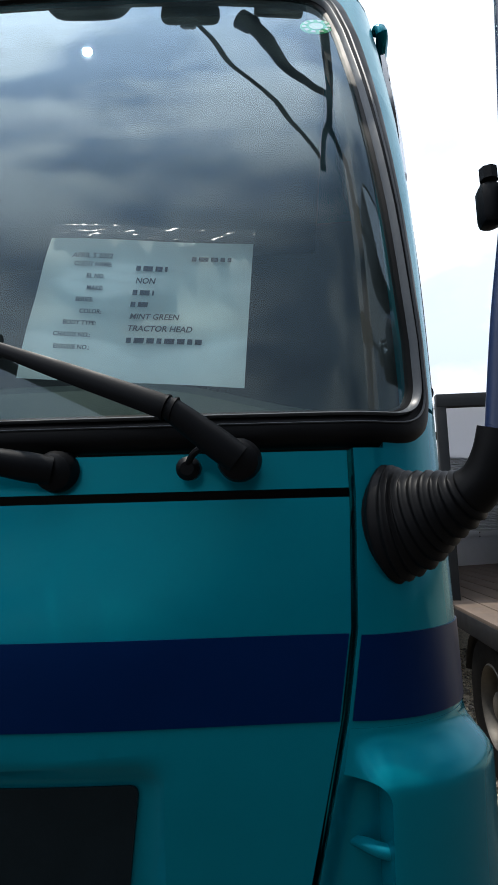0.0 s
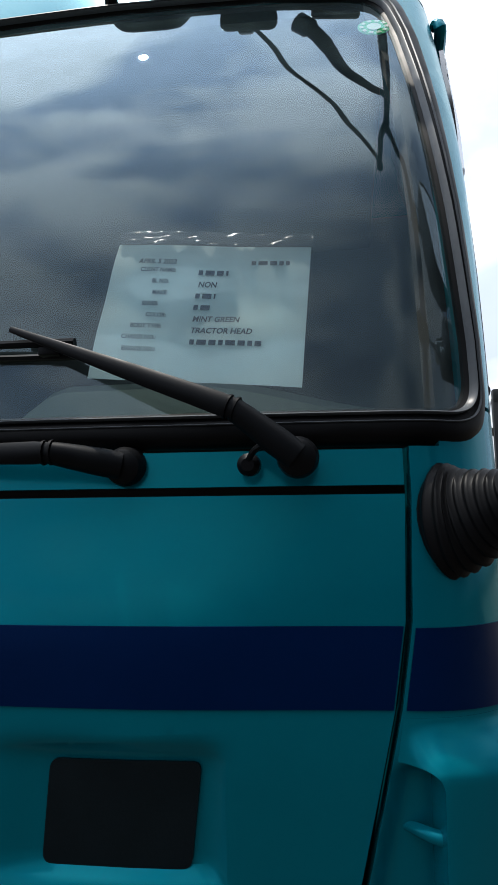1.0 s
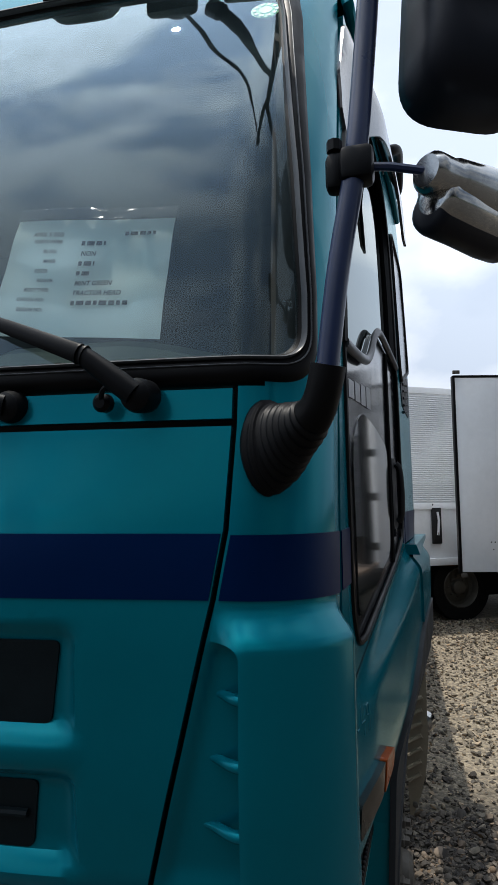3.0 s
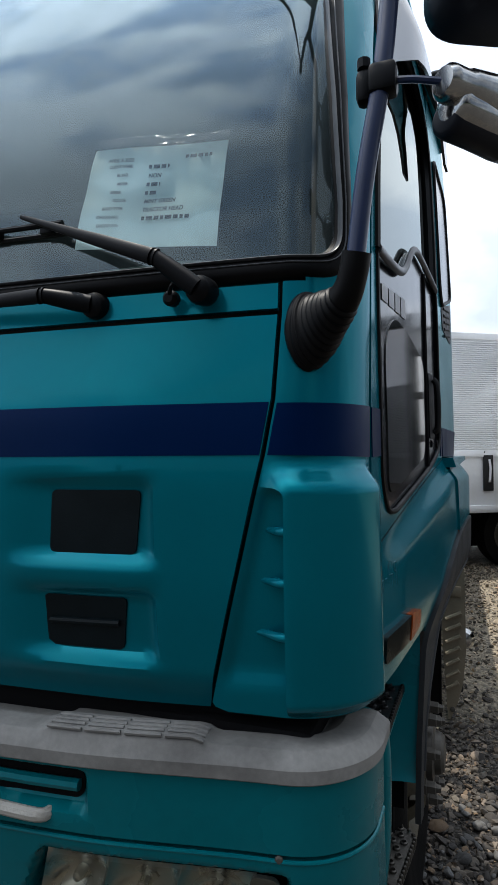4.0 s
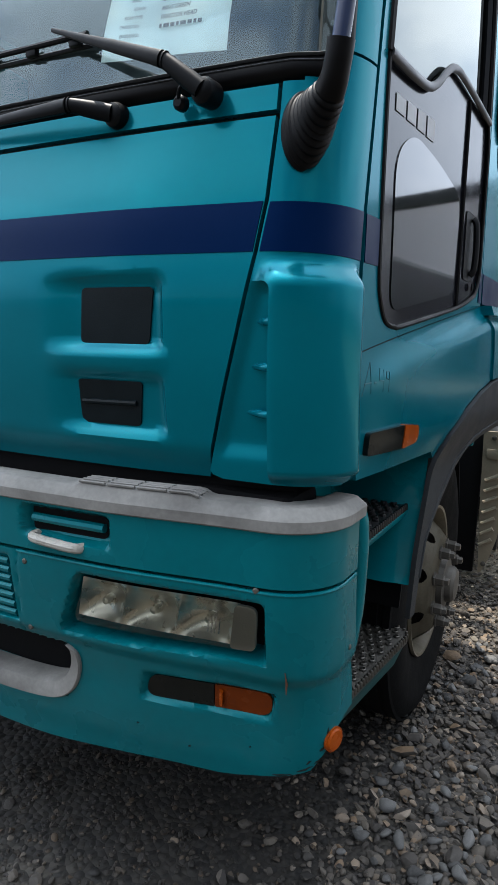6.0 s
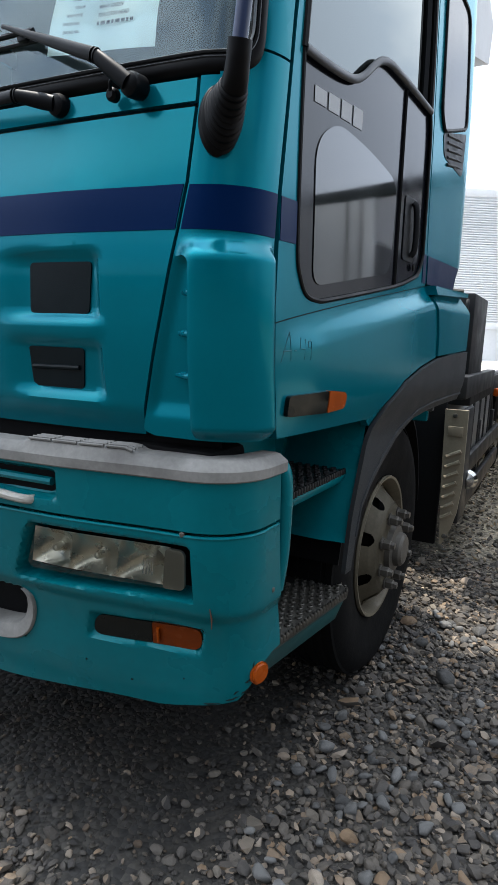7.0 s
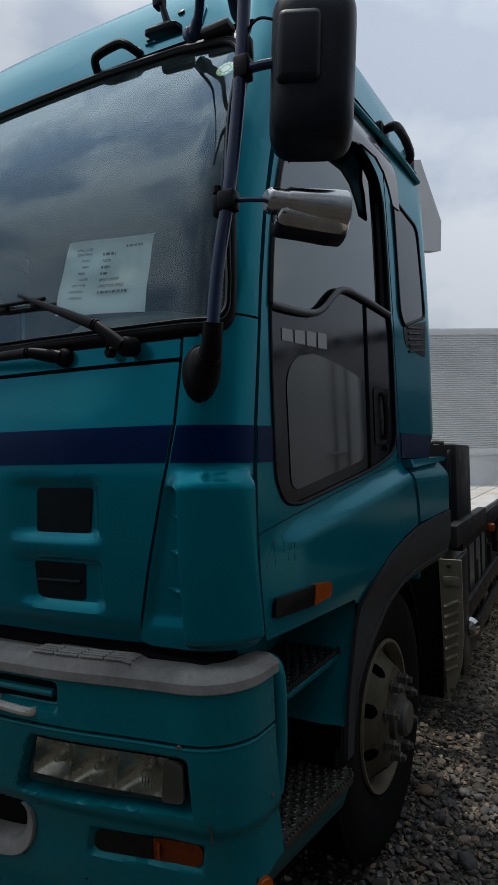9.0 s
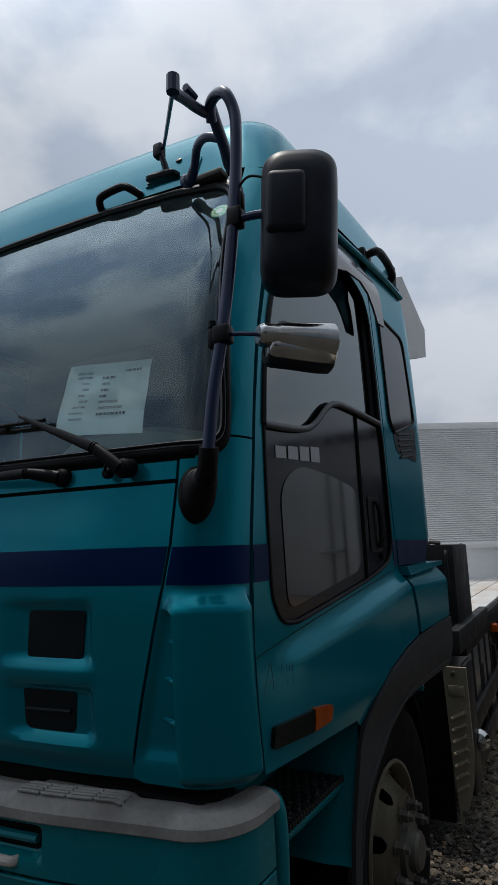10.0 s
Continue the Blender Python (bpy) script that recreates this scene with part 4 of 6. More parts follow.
    # wheel arch
    arch_out = [(1.300, 0.62), (1.308, 0.70), (1.322, 0.80), (1.345, 0.88), (1.385, 1.01), (1.41, 1.068), (1.475, 1.133), (1.60, 1.205), (1.75, 1.248), (1.92, 1.28), (2.12, 1.297), (2.33, 1.305)]
    arch_in = [(2.33, 1.10), (2.15, 1.095), (1.95, 1.085), (1.80, 1.065), (1.65, 1.005), (1.53, 0.93), (1.45, 0.872), (1.385, 0.80), (1.358, 0.70), (1.345, 0.62)]
    shell("wheel_arch", surf, arch_out + arch_in, FENDER, truck, 0.012, 0.014, 0.03, "dark grey plastic wheel arch", 0.008)
    bm = bmesh.new()
    sweep(bm, [surf(y, z + 0.028, 0.012) for y, z in arch_in[:-1]], 0.005, 6)
    part("arch_bead", bm, FENDER, truck)
    return door


door = side_panels(flank, True)
side_panels(mirrored(flank), False)

# maker's lettering as plain bars on the lower door panel
for k in range(4):
    a, b = 0.97 + 0.07 * k, 1.028 + 0.07 * k
    z0, z1 = 1.868 + 0.0035 * 2 * k * 0.5, 1.902 + 0.008 * k
    shell("logo_bar", flank, [(a, z0), (b, z0 + 0.004), (b, z1 + 0.004), (a, z1)], LOGO_SILVER, door, -0.004, 0.001, 0.05, "silver bar of the maker's mark", 0)
# hand-written yard mark
bm = bmesh.new()
STROKES = [[(0.0, 0.0), (0.022, 0.050), (0.034, 0.072)], [(0.034, 0.072), (0.040, 0.040), (0.043, 0.006)], [(0.008, 0.026), (0.044, 0.030)], [(0.056, 0.030), (0.066, 0.031)],
           [(0.084, 0.062), (0.080, 0.036), (0.102, 0.036)], [(0.103, 0.060), (0.101, 0.012)], [(0.128, 0.058), (0.116, 0.056), (0.114, 0.042), (0.127, 0.040), (0.130, 0.056), (0.129, 0.012)]]
for line in STROKES:
    sweep(bm, [flank(0.858 + a * 0.95, 1.278 + b - 0.05 * a, 0.0) for a, b in line], 0.0013, 6)
part("yard_mark", bm, MARKER, door, "hand-written mark A-49")

# ---- bumper ----


def whole_bumper(right):
    """An outline across both halves from its right half, listed from top middle round to bottom middle."""
    return right + [(far_u(u, XBUMP), z) for u, z in reversed(right)]


def at_both_ends(make):
    make(bumper_face)
    make(mirrored(bumper_face))


def band(name, top, bottom, mat, off, thick, step, label="", bev=0.004, end=0.275):
    """A band of the bumper from its middle round to the side, as one half."""
    def make(surf):
        p = [(u, top(u)) for u in np.linspace(MID - XBUMP, end, 30)] + [(u, bottom(u)) for u in np.linspace(end, MID - XBUMP, 30)]
        shell(name, surf, p, mat, truck, off, thick, step, label, bev)
    at_both_ends(make)


def lamp_hole(u, z, u0, u1, z0, z1, s):
    return soft(u0 - s, u0 + s, u) * (1 - soft(u1 - s, u1 + s, u)) * soft(z0 - s, z0 + s, z) * (1 - soft(z1 - s, z1 + s, z))


def upper_relief(u, z):
    slot = lamp_hole(u, z, -0.572, -0.345, 0.937, 1.004, 0.009)
    return -0.03 * slot


def lower_relief(u, z):
    slant = 0.06 * (0.857 - z) / 0.14
    low_edge = 0.712 + 0.018 * soft(-0.48, -0.02, u)
    head = soft(-0.438, -0.418, u + slant) * (1 - soft(-0.012, 0.006, u)) * soft(low_edge - 0.010, low_edge + 0.008, z) * (1 - soft(0.850, 0.868, z))
    fog = lamp_hole(u + 0.02 * (0.63 - z) / 0.07, z, -0.290, 0.014, 0.560 + 0.012 * soft(-0.3, 0.0, u), 0.630 + 0.012 * soft(-0.3, 0.0, u), 0.007)
    mouth = (1 - soft(-0.515, -0.495, u + 0.3 * max(0, 0.60 - z))) * soft(0.50, 0.515, z) * (1 - soft(0.645, 0.66, z))
    step = -0.012 * (1 - soft(0.66, 0.70, z)) + 0.0
    grill = lamp_hole(u, z, -1.4, -0.632, 0.70, 0.87, 0.006)
    fold = -0.004 * (1 - soft(0.0, 0.005, abs(u + 0.6 + 0.11 * (0.9 - z))))
    return -0.07 * head - 0.018 * fog - 0.09 * mouth + step - 0.02 * grill + fold * (1 if z > 0.66 else 0)


def bottom_edge(u):
    return 0.345 + 0.045 * soft(-0.7, -0.2, u) + 0.05 * soft(-0.15, 0.10, u) + 0.10 * soft(0.08, 0.21, u)


band("bumper_upper", lambda u: 1.022, lambda u: 0.901, TEAL_BUMPER, upper_relief, 0.05, (0.01, 0.01), "teal upper bumper band")
band("bumper_lower", lambda u: 0.892, bottom_edge, TEAL_BUMPER, lower_relief, 0.05, (0.008, 0.008), "teal lower bumper with lamps", 0.006)


def grey_top(u):
    return 1.068 + 0.012 * soft(-0.44, -0.41, u) * (1 - soft(-0.15, -0.12, u)) - 0.004 * soft(0.2, 0.275, u)


# grey step along the bumper's top edge: front lip and tread
def step_half(surf):
    bm = bmesh.new()
    prev = None
    for u in np.concatenate([np.linspace(MID - XBUMP, -0.5, 12), np.linspace(-0.48, 0.285, 60)]):
        zt = grey_top(u)
        gap = -0.012 if abs(u + 0.555) < 0.004 else 0.0
        prof = [(1.018, -0.03), (1.018, 0.006), (1.022, 0.011), (1.044, 0.012), (1.049, 0.009), (zt - 0.007, -0.004), (zt - 0.002, -0.011), (zt, -0.022), (zt, -0.06), (zt - 0.015, -0.09), (zt - 0.02, -0.17)]
        row = [bm.verts.new(surf(u, z, o + gap)) for z, o in prof]
        if prev:
            for a, b, c, d in zip(prev, prev[1:], row, row[1:]):
                bm.faces.new((a, b, d, c))
        prev = row
    bm.faces.new(prev)
    step = part("bumper_step", bm, GREY_PLASTIC, truck, "worn grey plastic step along the bumper top", 22)
    for k in range(4):
        u0 = -0.412 + 0.071 * k
        for j in range(4):
            bm = bmesh.new()
            o = -0.004 - 0.014 * j
            sweep(bm, [surf(u0 + s, grey_top(u0 + s) - (0.0015 if j == 0 else 0.0), o) for s in (0.0, 0.022, 0.044, 0.064)], 0.0036, 6)
            part("tread_rib", bm, GREY_PLASTIC, step)


at_both_ends(step_half)



def bumper_bead(surf):
    bm = bmesh.new()
    sweep(bm, [surf(u, 0.8895, -0.0015) for u in np.linspace(-0.6, 0.27, 60)], 0.0042, 8)
    part("rolled_edge", bm, TEAL_BUMPER, truck)


at_both_ends(bumper_bead)


# lamps
def headlight(surf):
    lampset = new("headlight")
    lampset.parent = truck
    bed = rounded([(-0.424, 0.858, 0.025), (-0.482, 0.716, 0.03), (-0.010, 0.733, 0.025), (-0.006, 0.858, 0.03)])
    shell("lamp_housing", surf, bed, DARK, lampset, -0.066, 0.01, 0.03, "dark lamp housing", 0.0)
    bowls = ((-0.385, 0.060, "low_beam_reflector"), (-0.262, 0.066, "high_beam_reflector"), (-0.132, 0.064, "position_reflector"))
    for c, r, name in bowls:
        bm = bmesh.new()
        n, m = 26, 20
        grid = []
        for i in range(n):
            row = []
            for j in range(m):
                a, b = 2 * i / (n - 1) - 1, 2 * j / (m - 1) - 1
                u, z = c + r * a + 0.014 * b, 0.797 + 0.051 * b
                row.append(bm.verts.new(surf(u, z, -0.060 + 0.034 * (1 - (1 - a * a) * (1 - b * b)))))
            grid.append(row)
        for i in range(n - 1):
            for j in range(m - 1):
                bm.faces.new((grid[i][j], grid[i + 1][j], grid[i + 1][j + 1], grid[i][j + 1]))
        part(name, bm, REFLECTOR, lampset, "silvered lamp bowl")
        bm = bmesh.new()
        at = surf(c, 0.79, -0.045)
        lathe(bm, [(0.0, 0.012), (0.008, 0.010), (0.011, 0.0), (0.012, -0.016)], look(at, at + Vector((0, 1, 0))), 18)
        part("bulb_shield", bm, REFLECTOR, lampset)
    for k in range(4):
        bm = bmesh.new()
        u = -0.118 + 0.008 * k
        sweep(bm, [surf(u - 0.006, 0.775, -0.012), surf(u, 0.815, -0.012)], 0.0022, 6)
        part("lens_flute", bm, CHROME, lampset)
    shell("end_diffuser", surf, rounded([(-0.062, 0.847, 0.01), (-0.078, 0.742, 0.01), (-0.022, 0.745, 0.015), (-0.014, 0.847, 0.02)]), material("frosted_lens", (0.15, 0.15, 0.13), 0.35, 0.0, 0.1, 20, 0.2, 200), lampset, -0.014, 0.01, 0.02, "frosted end of the lens", 0.003)
    # Inset, so the near-black housing rim stands for the shadow round the lens.
    shell("lens_cover", surf, rounded([(-0.414, 0.852, 0.022), (-0.462, 0.736, 0.03), (-0.016, 0.748, 0.025), (-0.010, 0.853, 0.026)]), LAMP_CLEAR, lampset, -0.008, 0.0, 0.04, "clouded clear lens", 0)
    fog = new("fog_and_turn_lamp")
    fog.parent = truck
    shell("fog_lens", surf, rounded([(-0.284, 0.626, 0.03), (-0.303, 0.563, 0.03), (-0.134, 0.570, 0.003), (-0.128, 0.632, 0.003)]), SMOKE_LENS, fog, -0.022, 0.012, 0.03, "smoked grey fog lamp lens", 0.003)
    shell("turn_lens", surf, rounded([(-0.126, 0.632, 0.003), (-0.132, 0.570, 0.003), (0.0, 0.576, 0.03), (0.010, 0.640, 0.03)]), DARK_AMBER, fog, -0.022, 0.012, 0.02, "amber turn signal lens", 0.003)
    bm = bmesh.new()
    sweep(bm, [surf(-0.115, 0.582, -0.019), surf(-0.111, 0.620, -0.019)], 0.008, 8, 0.5)
    part("bright_prism", bm, AMBER, fog)
    # round side reflector
    bm = bmesh.new()
    c, out = surf(0.165, 0.508, -0.010), (surf(0.165, 0.508, 0.05) - surf(0.165, 0.508, 0.0))
    lathe(bm, [(0.026, -0.004), (0.026, 0.004), (0.023, 0.008), (0.0, 0.0095)], look(c, c - out), 28)
    ref = part("round_reflector", bm, AMBER, truck, "round amber reflector")
    bm = bmesh.new()
    lathe(bm, [(0.029, -0.004), (0.029, 0.003), (0.026, 0.003)], look(c, c - out), 28)
    part("reflector_rim", bm, AMBER, ref)
    # small lamp under the slot
    bm = bmesh.new()
    sweep(bm, curve_points([surf(-0.548, 0.934, -0.02), surf(-0.542, 0.933, 0.004), surf(-0.48, 0.929, 0.008), surf(-0.422, 0.925, 0.004), surf(-0.415, 0.924, -0.02)], 5), 0.0115, 10, 1.0)
    part("courtesy_lamp", bm, material("pale_lens", (0.34, 0.32, 0.28), 0.3, 0.0, 0.1, 30, 0.4, 220), truck, "pale ribbed lamp below the bumper slot")
    shell("slot_back", surf, rounded([(-0.566, 0.943, 0.01), (-0.356, 0.945, 0.024), (-0.352, 0.998, 0.026), (-0.566, 0.998, 0.01)]), DARK, truck, -0.027, 0.004, 0.05, "dark bumper slot", 0)
    bm = bmesh.new()
    sweep(bm, [surf(-0.555, 0.975, -0.018), surf(-0.45, 0.975, -0.016), surf(-0.36, 0.974, -0.018)], 0.0105, 8)
    part("slot_bar", bm, TEAL_BUMPER, truck)
    # mouth lip
    outer_lip = [(-0.496, 0.662), (-0.470, 0.640), (-0.474, 0.585), (-0.505, 0.525), (-0.56, 0.487), (-0.65, 0.472), (-0.80, 0.466), (MID - XBUMP, 0.464)]
    inner_lip = [(-0.512, 0.655), (-0.508, 0.632), (-0.515, 0.592), (-0.538, 0.553), (-0.58, 0.528), (-0.66, 0.518), (-0.80, 0.514), (MID - XBUMP, 0.512)]
    o_line, i_line = [curve_points([(u, z, 0) for u, z in line], 6) for line in (outer_lip, inner_lip)]
    bm = bmesh.new()
    prev = None
    for a, b in zip(o_line, i_line):
        row = [bm.verts.new(surf(a.x + (b.x - a.x) * t, a.y + (b.y - a.y) * t, h)) for t, h in ((0, -0.022), (0.02, -0.006), (0.10, -0.002), (0.55, -0.007), (0.9, -0.018), (1.0, -0.03), (1.0, -0.08))]
        if prev:
            for p, q, v, w in zip(prev, prev[1:], row, row[1:]):
                bm.faces.new((p, q, w, v))
        prev = row
    part("intake_lip", bm, GREY_PLASTIC, truck, "broad grey lip round the lower intake", 25)
    shell("intake_back", surf, [(MID - XBUMP, 0.50), (-0.58, 0.51), (-0.51, 0.57), (-0.505, 0.645), (MID - XBUMP, 0.645)], DARK, truck, -0.085, 0.004, 0.06, "dark lower intake", 0)
    for k in range(7):
        bm = bmesh.new()
        z = 0.715 + 0.023 * k
        sweep(bm, [surf(-0.64, z, -0.012), surf(-0.8, z, -0.012), surf(MID - XBUMP, z, -0.012)], 0.008, 6)
        part("grille_slat", bm, TEAL_BUMPER, truck)
    for u, z in ((-0.578, 0.867), (-0.592, 0.69), (-0.012, 0.893), (0.235, 0.725)):
        bm = bmesh.new()
        c = surf(u, z, -0.002)
        out = surf(u, z, 0.05) - surf(u, z, 0.0)
        lathe(bm, [(0.007, 0.0), (0.007, 0.003), (0.004, 0.005)], look(c, c - out), 10, True)
        part("bumper_bolt", bm, STEEL, truck)


at_both_ends(headlight)
bm = bmesh.new()
sweep(bm, [bumper_face(0.045, 0.715, 0.001), bumper_face(0.047, 0.69, 0.0005), bumper_face(0.044, 0.66, 0.001)], [0.002, 0.005, 0.002], 6, 0.4)
part("rust_run", bm, RUST, truck, "small rust run on the bumper")

scuff_rng = random.Random(8)
for u, up, length, tilt in ((0.105, 0.010, 0.030, 0.5), (0.130, 0.018, 0.022, 0.9), (0.06, 0.008, 0.045, 0.25), (0.145, 0.040, 0.016, 1.2), (0.12, 0.030, 0.012, 0.2), (0.0, 0.006, 0.05, 0.18), (0.085, 0.022, 0.018, 0.6), (-0.20, 0.06, 0.008, 0.5), (-0.05, 0.08, 0.007, 0.9), (-0.33, 0.10, 0.008, 0.4)):
    bm = bmesh.new()
    z = bottom_edge(u) + up
    line = [bumper_face(u + length * t * math.cos(tilt), z + length * t * math.sin(tilt) + 0.002 * scuff_rng.uniform(-1, 1), -0.0116) for t in (0, 0.25, 0.5, 0.75, 1.0)]
    sweep(bm, line, [0.0004, 0.0018, 0.0022, 0.0012, 0.0004], 6)
    part("scuff", bm, SCUFF, truck)


# ---- steps ----
def steps(sign):
    def X(x):
        return x if sign > 0 else 2 * MID - x
    frame_part = new("entry_steps")
    frame_part.parent = truck
    bm = bmesh.new()   # rounded teal frame behind the bumper end
    sweep(bm, curve_points([(X(0.155), 0.915, 1.03), (X(0.182), 0.925, 1.015), (X(0.190), 0.93, 0.95), (X(0.188), 0.93, 0.80), (X(0.178), 0.925, 0.70)], 6), 0.024, 12, 1.0)
    part("step_frame", bm, TEAL_BUMPER, frame_part, "teal frame of the steps")
    def slab(plan, z0, z1, inset=0.0):
        b = bmesh.new()
        rows = [[b.verts.new((X(x - (inset if k == 0 else 0)), y, z)) for x, y in plan] for k, z in enumerate((z0, z1))]
        for k in range(len(plan)):
            b.faces.new((rows[0][k], rows[0][(k + 1) % len(plan)], rows[1][(k + 1) % len(plan)], rows[1][k]))
        b.faces.new(rows[0][::-1])
        b.faces.new(rows[1])
        bmesh.ops.recalc_face_normals(b, faces=b.faces[:])
        bmesh.ops.bevel(b, geom=b.edges[:], offset=0.004, segments=2, affect="EDGES", profile=0.5)
        return b

    upper_plan = [(0.0, 0.93), (0.186, 0.93), (0.188, 1.04), (0.203, 1.40), (0.196, 1.43), (0.0, 1.43)]
    lower_plan = [(-0.02, 0.91), (0.160, 0.91), (0.168, 0.985), (0.226, 1.395), (0.218, 1.425), (0.165, 1.465), (-0.02, 1.49)]
    part("upper_tray", slab([(x + 0.004 * (x > 0.1), y) for x, y in upper_plan], 0.893, 0.921, 0.012), TEAL_BUMPER, frame_part)
    up = part("upper_tread", slab([(x - 0.004 * (x > 0.1), y) for x, y in upper_plan], 0.919, 0.934), BLACK_TREAD, frame_part, "black toothed upper step")
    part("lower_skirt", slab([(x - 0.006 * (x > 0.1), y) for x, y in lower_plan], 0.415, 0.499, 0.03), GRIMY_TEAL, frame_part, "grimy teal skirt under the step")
    low = part("lower_tread", slab(lower_plan, 0.497, 0.521), TREAD, frame_part, "worn toothed metal lower step")
    for plate, z, plan, y0, ny in ((low, 0.520, lower_plan, 0.93, 19), (up, 0.933, upper_plan, 0.95, 16)):
        edge = sorted((y, x) for x, y in plan if x > 0.1)
        bm = bmesh.new()
        for i in range(ny):
            y = y0 + 0.0295 * i
            for j in range(6):
                x = pick(edge, y) - 0.026 - 0.029 * j - (0.0 if i % 2 else 0.012)
                lathe(bm, [(0.0105, -0.001), (0.0095, 0.005), (0.0065, 0.007), (0.0055, 0.002)], Matrix.Translation((X(x), y, z)), 10)
        for i in range(int(ny * 1.7)):
            y = y0 + 0.0173 * i
            x = pick(edge, y) - 0.003
            lathe(bm, [(0.0055, -0.012), (0.006, 0.0), (0.0045, 0.006), (0.0, 0.0075)], Matrix.Translation((X(x), y, z)), 8)
        part("tread_studs", bm, TREAD if plate is low else BLACK_TREAD, plate, kind="stuff")
    bm = bmesh.new()   # teal inner panel above the upper step and the dark well
    box(bm, X(-0.02), 1.18, 0.985, 0.03, 0.56, 0.22, 0.01)
    wall = [(1.300, 0.715), (1.318, 0.74), (1.345, 0.88), (1.383, 1.01), (1.404, 1.085)]
    rows = [[bm.verts.new((X(x), y + 0.012 * soft(0.16, 0.212, x), z)) for x in (-0.02, 0.08, 0.16, 0.20, 0.243)] for y, z in wall]
    for a, b in zip(rows, rows[1:]):
        for k in range(len(a) - 1):
            bm.faces.new((a[k], a[k + 1], b[k + 1], b[k]))
    part("well_panel", bm, TEAL_BUMPER, frame_part)
    # Near-black sheet in place of the shade deep in the step well.
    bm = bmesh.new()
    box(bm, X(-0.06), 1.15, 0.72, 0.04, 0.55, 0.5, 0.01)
    part("well_shade_sheet", bm, DARK, frame_part)


steps(1)
steps(-1)
# Near-black blocks fill the gap over the bumper in place of its shadow.
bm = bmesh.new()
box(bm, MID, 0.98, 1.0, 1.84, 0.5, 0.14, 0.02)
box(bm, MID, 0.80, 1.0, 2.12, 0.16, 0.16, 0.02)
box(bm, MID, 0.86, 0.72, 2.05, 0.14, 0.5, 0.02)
part("front_shade_block", bm, DARK, truck, "near-black blocks standing for the shadow behind the bumper")


# ---- wheels ----
def wheel(name, x, y, dual=False):
    """A steel wheel on its axle; x is the tyre's outer face."""
    w = new(name)
    w.parent = truck
    w.location = (x, y, 0.515)
    out = pose(0, 0, 0, 0, 90, 0)
    bm = bmesh.new()
    prof = [(0.29, -0.20), (0.33, -0.235), (0.44, -0.262), (0.485, -0.258), (0.508, -0.235), (0.515, -0.20), (0.517, -0.13), (0.515, -0.06), (0.508, -0.025), (0.485, -0.004), (0.44, 0.006), (0.40, 0.004), (0.36, -0.004), (0.325, -0.012), (0.30, -0.02), (0.286, -0.028)]
    lathe(bm, prof, out, 72)
    tyre = part("tyre", bm, TYRE, w, "black truck tyre")
    for k in range(5):
        bm = bmesh.new()
        z = -0.215 + 0.042 * k
        lathe(bm, [(0.510, z), (0.5195, z + 0.004), (0.5195, z + 0.026), (0.510, z + 0.030)], out, 72)
        part("tread_band", bm, TYRE, tyre)
    bm = bmesh.new()
    lathe(bm, [(0.288, -0.2), (0.27, -0.19), (0.262, -0.10), (0.268, -0.045), (0.283, -0.03), (0.291, -0.018), (0.288, -0.008), (0.278, -0.010), (0.268, -0.03), (0.262, -0.06)], out, 64)
    rim = part("rim", bm, RIM, w, "dusty steel rim")
    bm = bmesh.new()   # dished disc with hand holes
    n, key = 320, [(0.263, -0.07), (0.245, -0.055), (0.225, -0.03), (0.20, 0.0), (0.175, 0.02), (0.155, 0.028), (0.12, 0.03), (0.085, 0.03)]
    prof = [(r, pick(sorted(key), r)) for r in np.linspace(0.263, 0.085, 64)]
    rings = [[bm.verts.new(out @ Vector((r * math.cos(2 * math.pi * k / n), r * math.sin(2 * math.pi * k / n), h))) for k in range(n)] for r, h in prof]
    for i, (a, b) in enumerate(zip(rings, rings[1:])):
        for k in range(n):
            t = (k + 0.5) % 40 / 40 - 0.5
            if math.hypot(prof[i][0] - 0.214, t * 2 * math.pi / 8 * 0.214) < 0.026:
                continue
            bm.faces.new((a[k], a[(k + 1) % n], b[(k + 1) % n], b[k]))
    bmesh.ops.solidify(bm, geom=bm.faces[:], thickness=0.012)
    part("wheel_disc", bm, RIM, w, "cream wheel disc with round holes")
    bm = bmesh.new()
    lathe(bm, [(0.1, 0.02), (0.095, 0.05), (0.07, 0.055), (0.066, 0.075), (0.055, 0.085), (0.03, 0.088), (0.0, 0.088)], out, 32)
    part("hub", bm, STEEL, w, "dull metal hub cap")
    for k in range(8):
        bm = bmesh.new()
        a = 2 * math.pi * (k + 0.5) / 8
        m = out @ Matrix.Translation((0.1425 * math.cos(a), 0.1425 * math.sin(a), 0.028))
        lathe(bm, [(0.027, 0.0), (0.027, 0.006), (0.021, 0.008), (0.021, 0.034), (0.015, 0.038), (0.013, 0.052), (0.0, 0.053)], m, 6)
        part("wheel_nut", bm, STEEL, w)
    bm = bmesh.new()
    lathe(bm, [(0.26, -0.17), (0.0, -0.17)], out, 32)
    lathe(bm, [(0.2, -0.16), (0.2, -0.04), (0.0, -0.04)], out, 32)
    part("brake_drum", bm, DARK, w)
    return w


w = wheel("front_wheel", 0.205, 1.92)
w.matrix_basis = pose(0.205, 1.92, 0.515, 0, 0, -2)
w = wheel("front_wheel", 0.205, 1.92)
w.matrix_basis = pose(2 * MID - 0.205, 1.92, 0.515, 0, 0, 178)
